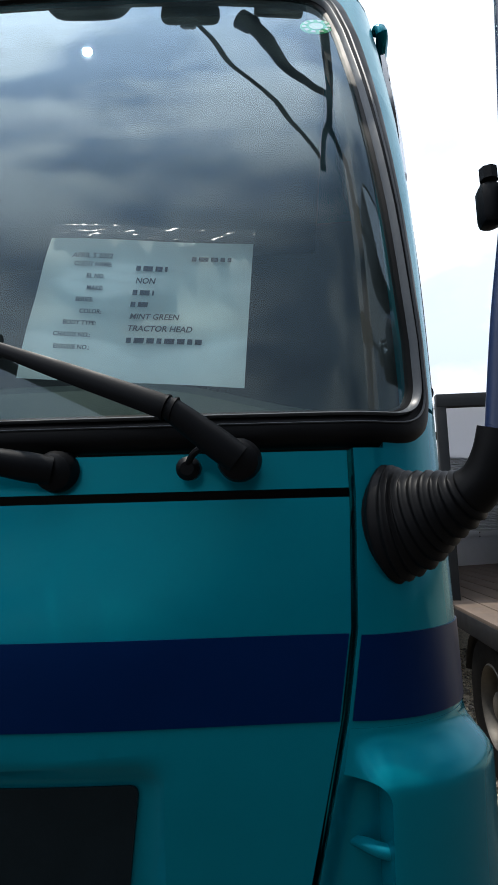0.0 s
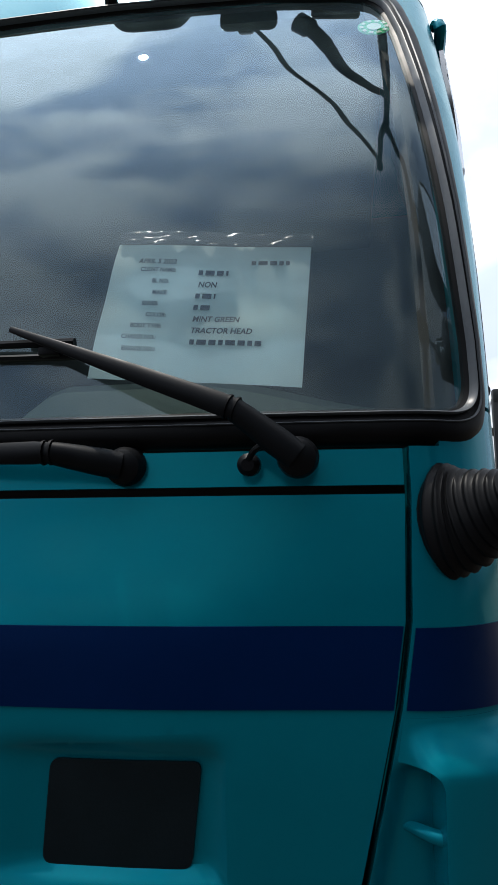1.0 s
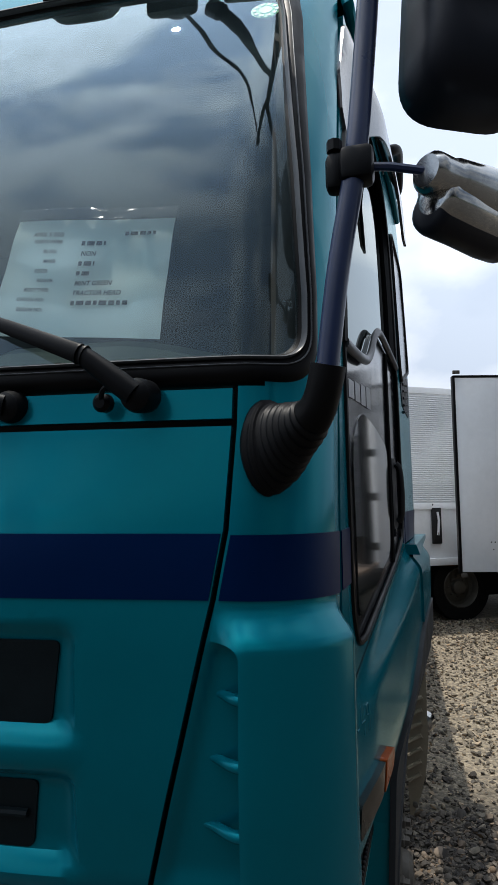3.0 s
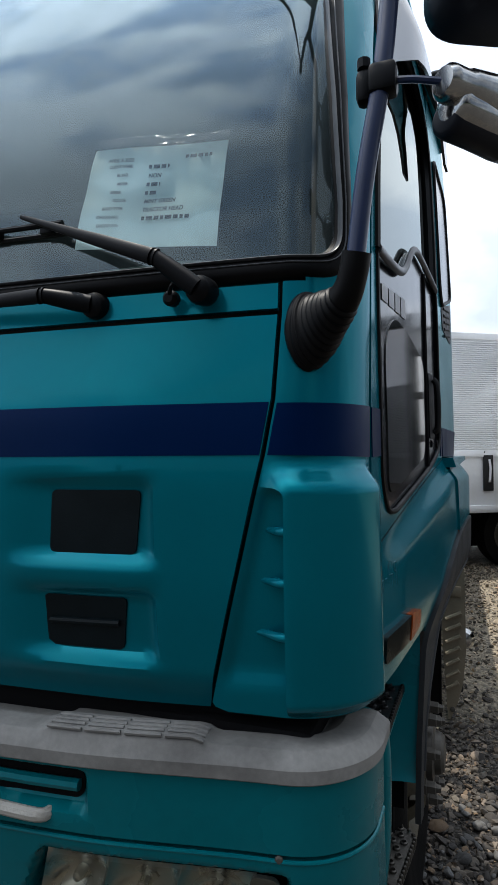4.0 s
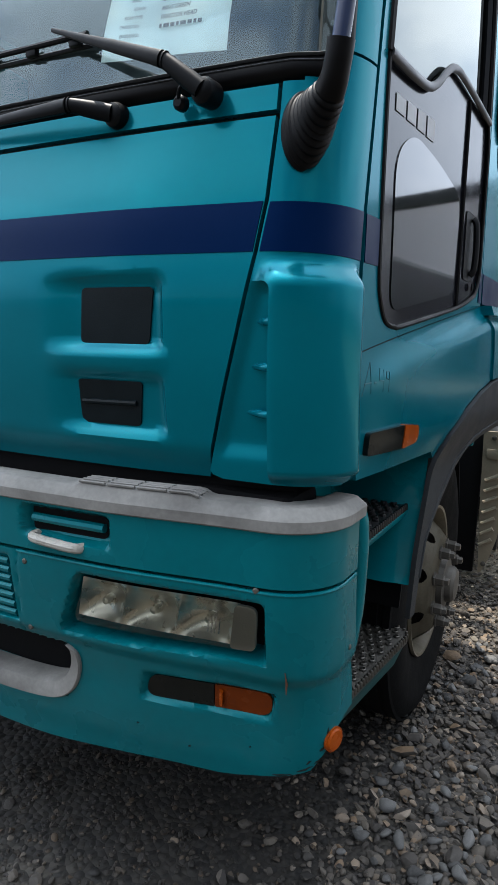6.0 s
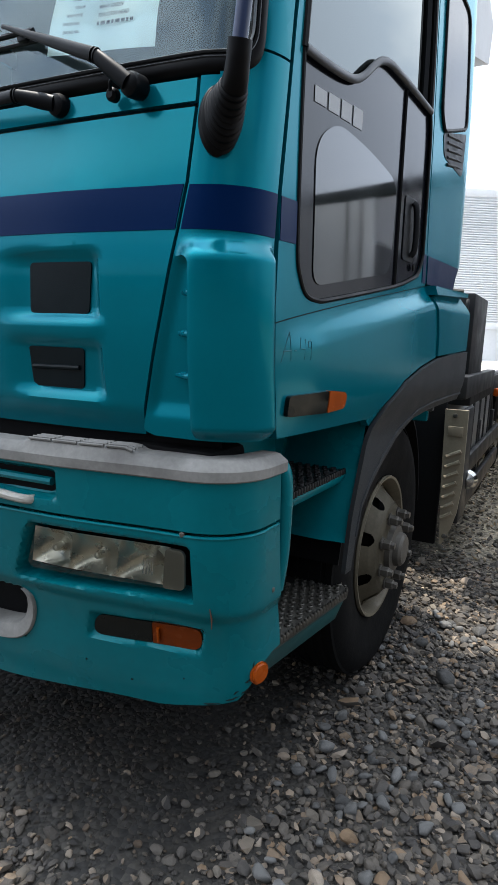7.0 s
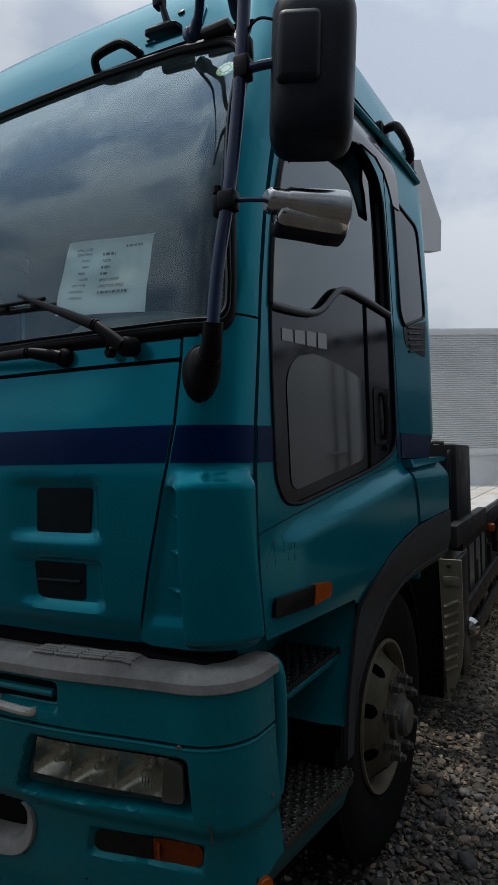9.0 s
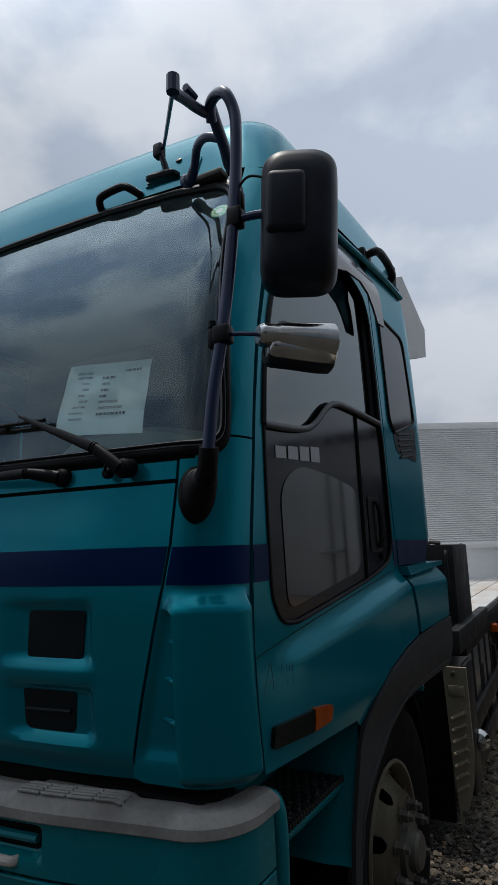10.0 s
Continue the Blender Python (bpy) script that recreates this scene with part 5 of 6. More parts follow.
for yy in (5.35, 6.65):
    wheel("rear_wheel", 0.20, yy)
    w = wheel("rear_wheel", 0.20, yy)
    w.matrix_basis = pose(2 * MID - 0.20, yy, 0.515, 0, 0, 180)


# ---- chassis behind the cab ----
def chassis():
    c = new("chassis")
    c.parent = truck
    for x in (-0.55, -1.35):
        bm = bmesh.new()
        box(bm, x, 4.3, 0.86, 0.09, 6.2, 0.27, 0.008)
        part("frame_rail", bm, FRAME_STEEL, c)
    bm = bmesh.new()
    box(bm, MID, 1.95, 0.52, 1.9, 0.12, 0.14, 0.02)
    part("front_axle", bm, FRAME_STEEL, c)
    # Plain dark blocks in the engine's place, sized to keep daylight from underneath.
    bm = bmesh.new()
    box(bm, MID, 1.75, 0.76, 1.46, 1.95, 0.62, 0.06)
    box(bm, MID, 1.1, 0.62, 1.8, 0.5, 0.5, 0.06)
    part("underbody_blocker", bm, DARK, c)
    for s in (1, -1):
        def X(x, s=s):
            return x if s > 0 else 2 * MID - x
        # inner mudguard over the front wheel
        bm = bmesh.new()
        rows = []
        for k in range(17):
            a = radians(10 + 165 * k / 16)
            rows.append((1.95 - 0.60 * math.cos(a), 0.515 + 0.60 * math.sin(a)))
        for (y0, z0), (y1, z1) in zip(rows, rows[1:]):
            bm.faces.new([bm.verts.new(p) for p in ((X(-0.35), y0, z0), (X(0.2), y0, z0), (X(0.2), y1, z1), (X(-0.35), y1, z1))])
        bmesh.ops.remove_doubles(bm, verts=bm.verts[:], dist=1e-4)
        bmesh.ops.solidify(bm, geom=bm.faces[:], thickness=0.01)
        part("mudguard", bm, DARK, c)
        # mudflap, moulded with ribs and a maker's bar
        flap = new("mudflap")
        flap.parent = c
        bm = bmesh.new()
        pts = [(0.258, 1.01), (0.372, 1.01), (0.374, 0.62), (0.360, 0.47), (0.335, 0.375), (0.30, 0.292), (0.288, 0.29), (0.270, 0.62)]
        vs = [bm.verts.new((X(x), 2.75, z)) for x, z in pts]
        f = bm.faces.new(vs)
        r = bmesh.ops.extrude_face_region(bm, geom=[f])
        bmesh.ops.translate(bm, vec=(0, 0.02, 0), verts=[v for v in r["geom"] if isinstance(v, bmesh.types.BMVert)])
        bmesh.ops.recalc_face_normals(bm, faces=bm.faces[:])
        part("flap_sheet", bm, FLAP, flap, "dusty tan mudflap sheet")
        for k in range(7):
            bm = bmesh.new()
            sweep(bm, [(X(0.285), 2.747, 0.765 - 0.055 * k), (X(0.355 - 0.003 * k), 2.747, 0.80 - 0.055 * k)], 0.011, 8)
            part("flap_rib", bm, FLAP, flap)
        bm = bmesh.new()
        box(bm, X(0.318), 2.746, 0.90, 0.075, 0.01, 0.05, 0.003)
        part("maker_bar", bm, FLAP, flap, "raised bar of the maker's mark")
        for zz in (0.98, 0.34):
            bm = bmesh.new()
            lathe(bm, [(0.012, 0), (0.012, 0.008), (0.006, 0.01)], look((X(0.31), 2.748, zz), (X(0.31), 3.748, zz)), 10, True)
            part("flap_bolt", bm, STEEL, flap)
        bm = bmesh.new()
        box(bm, X(-0.06), 2.80, 0.66, 0.64, 0.03, 0.78, 0.01)
        part("splash_board", bm, DARK, c)
        # bracket behind the flap
        bm = bmesh.new()
        box(bm, X(0.345), 2.95, 0.70, 0.03, 0.24, 0.62, 0.01)
        part("flap_bracket", bm, FRAME_STEEL, c)
        # tank with straps
        tank = new("fuel_tank")
        tank.parent = c
        bm = bmesh.new()
        box(bm, X(0.02), 3.85, 0.80, 0.58, 1.1, 0.52, 0.09, None, 5)
        part("tank_shell", bm, TANK_METAL, tank, "dull metal fuel tank")
        for yy in (3.42, 3.72, 4.02, 4.30):
            bm = bmesh.new()
            box(bm, X(0.02), yy, 0.80, 0.60, 0.05, 0.54, 0.10, None, 5)
            part("tank_strap", bm, FRAME_STEEL, tank)
        bm = bmesh.new()
        lathe(bm, [(0.05, 0), (0.05, 0.03), (0.035, 0.045)], look((X(0.26), 3.55, 1.02), (X(0.26), 3.0, -1)), 20, True)
        part("filler_cap", bm, CHROME, tank)
        # side guard
        guard = new("side_guard")
        guard.parent = c
        for z in (0.46, 0.66):
            bm = bmesh.new()
            box(bm, X(0.335), 3.9, z, 0.035, 1.9, 0.11, 0.01)
            part("guard_rail", bm, FRAME_STEEL, guard)
        for yy in (3.1, 3.8, 4.6):
            bm = bmesh.new()
            box(bm, X(0.305), yy, 0.6, 0.03, 0.06, 0.5, 0.006)
            part("guard_post", bm, FRAME_STEEL, guard)
        bm = bmesh.new()
        lathe(bm, [(0.05, 0.0), (0.055, 0.03), (0.04, 0.06), (0.0, 0.07)], look((X(0.365), 3.05, 0.60), (X(0.365), 4.05, 0.55)), 20)
        part("guard_lamp", bm, SMOKED_CHROME, guard, "small bright lamp on the side guard")
    # upright equipment box behind the cab
    eb = new("equipment_box")
    eb.parent = c
    bm = bmesh.new()
    box(bm, 0.05, 3.42, 1.36, 0.50, 0.55, 0.52, 0.012)
    part("box_body", bm, FRAME_STEEL, eb, "black steel equipment box")
    bm = bmesh.new()
    sweep(bm, curve_points([(0.26, 3.138, 1.58), (0.262, 3.115, 1.56), (0.262, 3.112, 1.47), (0.262, 3.115, 1.38), (0.26, 3.138, 1.36)], 4), 0.01, 8)
    part("box_grip", bm, FRAME_STEEL, eb)
    bm = bmesh.new()
    sweep(bm, [(0.15, 3.16, 1.622), (0.17, 3.16, 1.635), (0.23, 3.16, 1.63)], 0.012, 8)
    part("box_latch", bm, STEEL, eb)
    # deck
    deck = new("load_deck")
    deck.parent = c
    bm = bmesh.new()
    box(bm, MID, 6.0, 1.06, 2.55, 5.7, 0.13, 0.01)
    part("deck_frame", bm, FRAME_STEEL, deck)
    for k in range(12):
        bm = bmesh.new()
        box(bm, MID - 1.155 + 0.21 * k, 6.0, 1.14, 0.2, 5.66, 0.03, 0.004)
        part("deck_plate", bm, DECK, deck, "pale steel deck plate with rust stains" if k == 0 else "")
    bm = bmesh.new()
    box(bm, 0.31, 3.5, 1.115, 0.06, 1.3, 0.12, 0.008)
    box(bm, 0.1, 3.17, 1.115, 0.45, 0.06, 0.12, 0.008)
    part("deck_front_frame", bm, FRAME_STEEL, deck)
    bm = bmesh.new()
    box(bm, 0.345, 4.4, 1.0, 0.05, 0.09, 0.06, 0.015)
    part("deck_marker_lamp", bm, AMBER, deck, "orange marker lamp")


chassis()


# ---- mirrors ----
def mirror_set(sign):
    def P(x, y, z):
        return Vector((x if sign > 0 else 2 * MID - x, y, z))
    arm = new("mirror_arm")
    arm.parent = truck
    # ribbed rubber boot over the arm's foot
    bm = bmesh.new()
    line = [P(0.098, 0.735, 1.752), P(0.108, 0.712, 1.754), P(0.128, 0.694, 1.758), P(0.150, 0.672, 1.768), P(0.172, 0.650, 1.778), P(0.190, 0.632, 1.794), P(0.201, 0.620, 1.820), P(0.207, 0.614, 1.846)]
    pts = curve_points(line, 14)
    rr = []
    for i in range(len(pts)):
        t = i / (len(pts) - 1)
        base = 0.041 - 0.019 * soft(0.12, 0.85, t)
        rr.append(base + (0.0021 * math.cos(i * 2 * math.pi / 5.0) if 0.12 < t < 0.64 else 0.0))
    tall = [1.66 - 0.62 * soft(0.1, 0.72, i / (len(pts) - 1)) for i in range(len(pts))]
    sweep(bm, pts, rr, 28, tall, (0, 0, 1))
    part("rubber_boot", bm, RUBBER, arm, "black ribbed rubber boot", 70)
    bm = bmesh.new()
    sweep(bm, curve_points([P(0.206, 0.614, 1.842), P(0.222, 0.613, 1.965), P(0.245, 0.618, 2.10), P(0.257, 0.630, 2.225), P(0.268, 0.640, 2.365), P(0.277, 0.646, 2.51), P(0.283, 0.643, 2.61), P(0.280, 0.642, 2.675), P(0.262, 0.635, 2.727), P(0.222, 0.66, 2.762), P(0.184, 0.69, 2.768), P(0.170, 0.72, 2.745)], 6), 0.0145, 16)
    part("arm_tube", bm, TUBE_PAINT, arm, "dark blue-black painted tube")
    bm = bmesh.new()   # arched bracket to the roof
    sweep(bm, curve_points([P(0.178, 0.70, 2.775), P(0.165, 0.76, 2.755), P(0.150, 0.82, 2.745), P(0.125, 0.89, 2.74), P(0.105, 0.95, 2.77)], 6), [0.016] * 25, 12)
    sweep(bm, curve_points([P(0.150, 0.79, 2.752), P(0.10, 0.80, 2.78), P(0.045, 0.845, 2.80), P(0.0, 0.90, 2.79), P(-0.045, 0.945, 2.785), P(-0.075, 0.965, 2.80)], 6), [0.013] * 20 + [0.016] * 5 + [0.022] * 6, 12)
    part("roof_bracket", bm, TUBE_PAINT, arm, "arched black mirror bracket")
    bm = bmesh.new()
    box(bm, *P(0.0, 1.0, 2.808), 0.10, 0.05, 0.022, 0.008)
    part("bracket_foot", bm, STEEL, arm, "bare metal bracket foot")
    bm = bmesh.new()   # crooked arm reaching forward
    sweep(bm, curve_points([P(0.180, 0.715, 2.765), P(0.166, 0.70, 2.760), P(0.157, 0.66, 2.753), P(0.158, 0.61, 2.738), P(0.158, 0.57, 2.724), P(0.162, 0.552, 2.716)], 5), 0.0135, 10)
    sweep(bm, [P(0.164, 0.55, 2.708), P(0.166, 0.548, 2.752)], 0.0165, 10)
    sweep(bm, [P(0.162, 0.652, 2.772), P(0.160, 0.610, 2.772)], 0.010, 8)
    part("crooked_arm", bm, TUBE_PAINT, arm)
    bm = bmesh.new()   # thin rod back to the look-down mirror
    sweep(bm, [P(0.160, 0.556, 2.722), P(-0.008, 0.77, 2.848), P(-0.177, 0.985, 2.973)], 0.006, 8)
    part("thin_rod", bm, TUBE_PAINT, arm)
    bm = bmesh.new()
    box(bm, *P(-0.196, 0.985, 2.966), 0.036, 0.034, 0.05, 0.008)
    sweep(bm, [P(-0.186, 0.983, 2.95), P(-0.168, 0.995, 2.872)], [0.010, 0.013], 8)
    m = Matrix.Translation(P(-0.182, 0.985, 2.868)) @ pose(0, 0, 0, 10, 6 * sign, 0)
    plate = rounded([(-0.062, -0.024, 0.02), (0.062, -0.024, 0.02), (0.062, 0.024, 0.02), (-0.062, 0.024, 0.02)], 5)
    rows = [[bm.verts.new(m @ Vector((p.x * s, p.y * s, h))) for p in plate] for h, s in ((-0.012, 0.9), (-0.008, 1.0), (0.003, 1.0), (0.012, 0.7))]
    for lower, upper in zip(rows, rows[1:]):
        for k in range(len(plate)):
            bm.faces.new((lower[k], lower[(k + 1) % len(plate)], upper[(k + 1) % len(plate)], upper[k]))
    bm.faces.new(rows[0][::-1])
    bm.faces.new(rows[-1])
    part("kerb_mirror", bm, MIRROR_SHELL, arm, "small look-down mirror")
    for z0, c in ((2.083, (0.262, 0.587, 2.083)), (2.376, (0.284, 0.612, 2.376))):
        bm = bmesh.new()
        if z0 < 2.2:
            box(bm, *P(0.248, 0.617, 2.098), 0.042, 0.038, 0.044, 0.008)
            box(bm, *P(0.220, 0.624, 2.096), 0.024, 0.03, 0.05, 0.009)
            lathe(bm, [(0.010, 0), (0.010, 0.014), (0.006, 0.016)], Matrix.Translation(P(0.220, 0.617, 2.122)), 8, True)
        else:
            box(bm, *P(0.276, 0.642, 2.390), 0.036, 0.034, 0.05, 0.006)
            box(bm, *P(0.285, 0.65, 2.434), 0.018, 0.02, 0.05, 0.004)
        part("clamp", bm, PLASTIC, arm)
    bm = bmesh.new()
    sweep(bm, [P(0.278, 0.642, 2.388), P(0.32, 0.645, 2.386), P(0.390, 0.660, 2.384)], 0.010, 10)
    part("mirror_stay", bm, TUBE_PAINT, arm)
    bm = bmesh.new()
    sweep(bm, [P(0.252, 0.62, 2.10), P(0.29, 0.622, 2.095), P(0.338, 0.634, 2.088)], 0.0055, 8)
    part("stay_rod", bm, TUBE_PAINT, arm)
    bm = bmesh.new()
    sweep(bm, curve_points([P(0.284, 0.645, 2.44), P(0.290, 0.645, 2.475), P(0.32, 0.645, 2.488), P(0.375, 0.655, 2.462)], 6), 0.003, 6)
    part("heater_cable", bm, RUBBER, arm)
    # main mirror shell
    main = new("main_mirror")
    main.parent = arm
    turn = 22 * sign
    at = Matrix.Translation(P(0.412, 0.70, 2.372)) @ pose(0, 0, 0, 3, 3 * sign, turn) @ Matrix.Scale(0.925, 4)
    bm = bmesh.new()
    rings = []
    for dy, s in ((0.055, 0.95), (0.05, 1.0), (0.02, 1.0), (-0.02, 0.97), (-0.045, 0.90), (-0.06, 0.78), (-0.066, 0.55)):
        ring_pts = rounded([(-0.098 * s, -0.182 * s, 0.065), (0.098 * s, -0.182 * s, 0.065), (0.098 * s, 0.182 * s, 0.065), (-0.098 * s, 0.182 * s, 0.065)], 8)
        rings.append([bm.verts.new(at @ Vector((p.x, dy, p.y))) for p in ring_pts])
    for a, b in zip(rings, rings[1:]):
        for k in range(len(a)):
            bm.faces.new((a[k], a[(k + 1) % len(a)], b[(k + 1) % len(a)], b[k]))
    bm.faces.new(rings[-1])
    part("mirror_shell", bm, MIRROR_SHELL, main, "large dark mirror shell", 60)
    bm = bmesh.new()
    box(bm, -0.03 * sign, -0.055, 0.018, 0.10, 0.05, 0.16, 0.018, at, 3)
    part("shell_hump", bm, MIRROR_SHELL, main)
    bm = bmesh.new()
    vs = rounded([(-0.092, -0.174, 0.045), (0.092, -0.174, 0.045), (0.092, 0.174, 0.045), (-0.092, 0.174, 0.045)], 6)
    bm.faces.new([bm.verts.new(at @ Vector((p.x, 0.050, p.y))) for p in vs])
    part("mirror_glass", bm, CHROME, main, "mirror glass")
    # chrome secondary mirror
    second = new("wide_angle_mirror")
    second.parent = arm
    bm = bmesh.new()
    a, b = P(0.331, 0.626, 2.086), P(0.453, 0.766, 2.086)
    line = [a.lerp(b, t) for t in (0, 0.04, 0.08, 0.22, 0.26, 0.5, 0.8, 0.97, 1.0)]
    sweep(bm, line, [0.020, 0.026, 0.027, 0.027, 0.030, 0.036, 0.042, 0.044, 0.036], 20, 1.0, (0, 0, 1))
    part("chrome_body", bm, SMOKED_CHROME, second, "chromed mirror housing", 50)
    at2 = Matrix.Translation(P(0.398, 0.711, 2.060)) @ pose(0, 0, 0, 0, 0, 49 * sign)
    along = (-0.084, -0.080, -0.070, -0.02, 0.04, 0.074, 0.082)
    bm = bmesh.new()
    sweep(bm, [at2 @ Vector((x * sign, 0.006, 0.002)) for x in along], [0.020, 0.028, 0.032, 0.034, 0.037, 0.036, 0.026], 20, 1.0, (0, 0, 1))
    part("chrome_lower", bm, SMOKED_CHROME, second, "", 50)
    bm = bmesh.new()
    sweep(bm, [at2 @ Vector((x * sign, 0.014, -0.010)) for x in along], [0.020, 0.027, 0.030, 0.031, 0.034, 0.033, 0.024], 20, 1.0, (0, 0, 1))
    part("black_underside", bm, MIRROR_SHELL, second, "black underside of the housing", 50)
    bm = bmesh.new()
    box(bm, 0.024 * sign, 0.034, 0.034, 0.160, 0.058, 0.092, 0.028, at2, 5)
    part("mirror_hood", bm, HOOD_GREY, second, "dull grey hood behind the barrel")


mirror_set(1)
mirror_set(-1)


# ---- wipers ----
def wiper(points, tip, name="wiper"):
    w = new(name)
    w.parent = truck
    (x0, y0, z0), (x1, y1, z1), (x2, y2, z2) = points
    bm = bmesh.new()
    lathe(bm, [(0.024, -0.03), (0.025, 0.0), (0.022, 0.010), (0.014, 0.016), (0.0, 0.017)], look((x0, y0 + 0.012, z0), (x0, y0 + 1, z0 + 0.12)), 24)
    part("pivot_cap", bm, PLASTIC, w)
    bm = bmesh.new()
    a, b, c = Vector(points[0]), Vector(points[1]), Vector(points[2])
    sweep(bm, [a, a.lerp(b, 0.3), a.lerp(b, 0.8), b], [0.017, 0.0175, 0.015, 0.0135], 12, 0.75, (0, -1, 0))
    part("arm_head", bm, PLASTIC, w)
    bm = bmesh.new()
    sweep(bm, [b, b.lerp(c, 0.05), b.lerp(c, 0.4), b.lerp(c, 0.8), c], [0.013, 0.0145, 0.012, 0.007, 0.0045], 10, 0.6, (0, -1, 0))
    part("wiper_arm", bm, PLASTIC, w)
    for s in (-0.004, 0.006):
        bm = bmesh.new()
        d = (c - b).normalized()
        sweep(bm, [b + d * s - Vector((0, 0, 0)), b + d * (s + 0.003)], 0.0155, 12, 0.74, (0, -1, 0))
        part("arm_joint", bm, RUBBER, w)
    bm = bmesh.new()
    t0, t1 = Vector(tip[0]), Vector(tip[1])
    sweep(bm, [t0, t0.lerp(t1, 0.5), t1], 0.006, 8, 1.0)
    part("blade_bow", bm, PLASTIC, w)
    bm = bmesh.new()
    dz = Vector((0, 0.012, -0.016))
    sweep(bm, [t0 + dz, t0.lerp(t1, 0.5) + dz, t1 + dz], 0.005, 6)
    part("blade_rubber", bm, RUBBER, w)
    for k in range(5):
        bm = bmesh.new()
        p = t0.lerp(t1, 0.06 + 0.2 * k)
        box(bm, p.x, p.y + 0.005, p.z - 0.007, 0.03, 0.014, 0.02, 0.003)
        part("blade_clip", bm, PLASTIC, w)
    return w


wiper([(-0.066, 0.640, 1.828), (-0.137, 0.626, 1.884), (-0.448, 0.662, 2.012)], [(-0.36, 0.672, 1.992), (-0.98, 0.668, 2.006)])
wiper([(-0.285, 0.655, 1.824), (-0.36, 0.618, 1.838), (-0.78, 0.632, 1.842)], [(-0.70, 0.664, 1.935), (-1.32, 0.672, 1.960)])
bm = bmesh.new()
lathe(bm, [(0.014, -0.01), (0.014, 0.004), (0.008, 0.010)], look((-0.126, 0.664, 1.822), (-0.126, 1.6, 1.9)), 16, True)
sweep(bm, curve_points([(-0.126, 0.658, 1.826), (-0.115, 0.645, 1.838), (-0.095, 0.637, 1.846), (-0.085, 0.632, 1.848)], 5), 0.004, 8)
part("washer_hose", bm, PLASTIC, truck, "washer nozzle and hose")

# ---- roof fittings ----
bm = bmesh.new()
sweep(bm, curve_points([(-0.474, 1.020, 2.848), (-0.474, 1.012, 2.852), (-0.468, 0.995, 2.872), (-0.450, 0.989, 2.884), (-0.400, 0.990, 2.892), (-0.360, 0.992, 2.893), (-0.335, 0.996, 2.882), (-0.308, 1.015, 2.862), (-0.302, 1.025, 2.855)], 5), 0.014, 10)
part("roof_grab_handle", bm, PLASTIC, truck, "black grab handle above the windshield")
bm = bmesh.new()
sweep(bm, curve_points([(-1.426, 1.020, 2.848), (-1.426, 1.012, 2.852), (-1.432, 0.995, 2.872), (-1.450, 0.989, 2.884), (-1.500, 0.990, 2.892), (-1.540, 0.992, 2.893), (-1.565, 0.996, 2.882), (-1.592, 1.015, 2.862), (-1.598, 1.025, 2.855)], 5), 0.014, 10)
part("roof_grab_handle", bm, PLASTIC, truck, "black grab handle above the windshield")
bm = bmesh.new()
sweep(bm, curve_points([(0.262, 1.80, 2.825), (0.292, 1.81, 2.838), (0.312, 1.85, 2.855), (0.316, 1.95, 2.862), (0.316, 2.04, 2.852), (0.308, 2.09, 2.835), (0.270, 2.11, 2.815)], 5), 0.018, 12)
box(bm, 0.262, 1.82, 2.822, 0.03, 0.11, 0.07, 0.012)
box(bm, 0.268, 2.09, 2.812, 0.03, 0.09, 0.06, 0.012)
part("side_grab_handle", bm, PLASTIC, truck, "black grab handle on the roof side")


def roof_at(x, z):
    """The front slope of the roof."""
    zs = [r[0] for r in ROOF]
    return float(np.interp(z, zs, [r[1] for r in ROOF])) + KC * (x - MID) ** 2


def slope(u, z, off=0.0):
    return Vector((u, roof_at(u, z) - 0.75 * off, z + 0.6 * off))


sun_plate = rounded([(-0.30, 2.885, 0.02), (-0.085, 2.885, 0.02), (-0.085, 2.985, 0.03), (-0.17, 2.995, 0.05), (-0.27, 2.95, 0.06)])
shell("roof_badge_plate", slope, sun_plate, TEAL, truck, 0.006, 0.006, 0.03, "raised teal cover plate on the roof front", 0.002)
for u, z in ((-0.275, 2.90), (-0.262, 2.945), (-0.18, 2.982), (-0.11, 2.97)):
    bm = bmesh.new()
    c = slope(u, z, 0.006)
    lathe(bm, [(0.012, 0), (0.012, 0.004), (0.006, 0.006)], look(c, c + Vector((0, 0.75, -0.6))), 12, True)
    part("plate_bolt", bm, STEEL, truck)
# fairing at the back of the roof
bm = bmesh.new()
prof = [(2.22, 2.90), (2.55, 3.05), (3.10, 2.93), (3.06, 2.74), (2.60, 2.60), (2.25, 2.60)]
outer = [bm.verts.new((0.26, y, z)) for y, z in prof]
inner = [bm.verts.new((0.19, y, z)) for y, z in prof]
bm.faces.new(outer)
bm.faces.new(inner[::-1])
for k in range(len(prof)):
    bm.faces.new((outer[k], outer[(k + 1) % len(prof)], inner[(k + 1) % len(prof)], inner[k]))
bmesh.ops.recalc_face_normals(bm, faces=bm.faces[:])
part("side_fairing", bm, FAIRING, truck, "pale grey side fairing behind the cab")

# ---- inside the cab ----
bm = bmesh.new()
rows = []
for k in range(12):
    y = 0.72 + 0.055 * k
    z = 1.895 - 0.02 * soft(0.72, 0.85, y) + 0.05 * soft(0.9, 1.1, y) - 0.30 * soft(1.18, 1.33, y)
    rows.append((y, z))
prev = None
for y, z in rows:
    now = [bm.verts.new((x, y + 0.06 * abs((x - MID) / 1.1) ** 3, z)) for x in np.linspace(MID - 1.03, MID + 1.03, 20)]
    if prev:
        for k in range(19):
            bm.faces.new((prev[k], prev[k + 1], now[k + 1], now[k]))
    prev = now
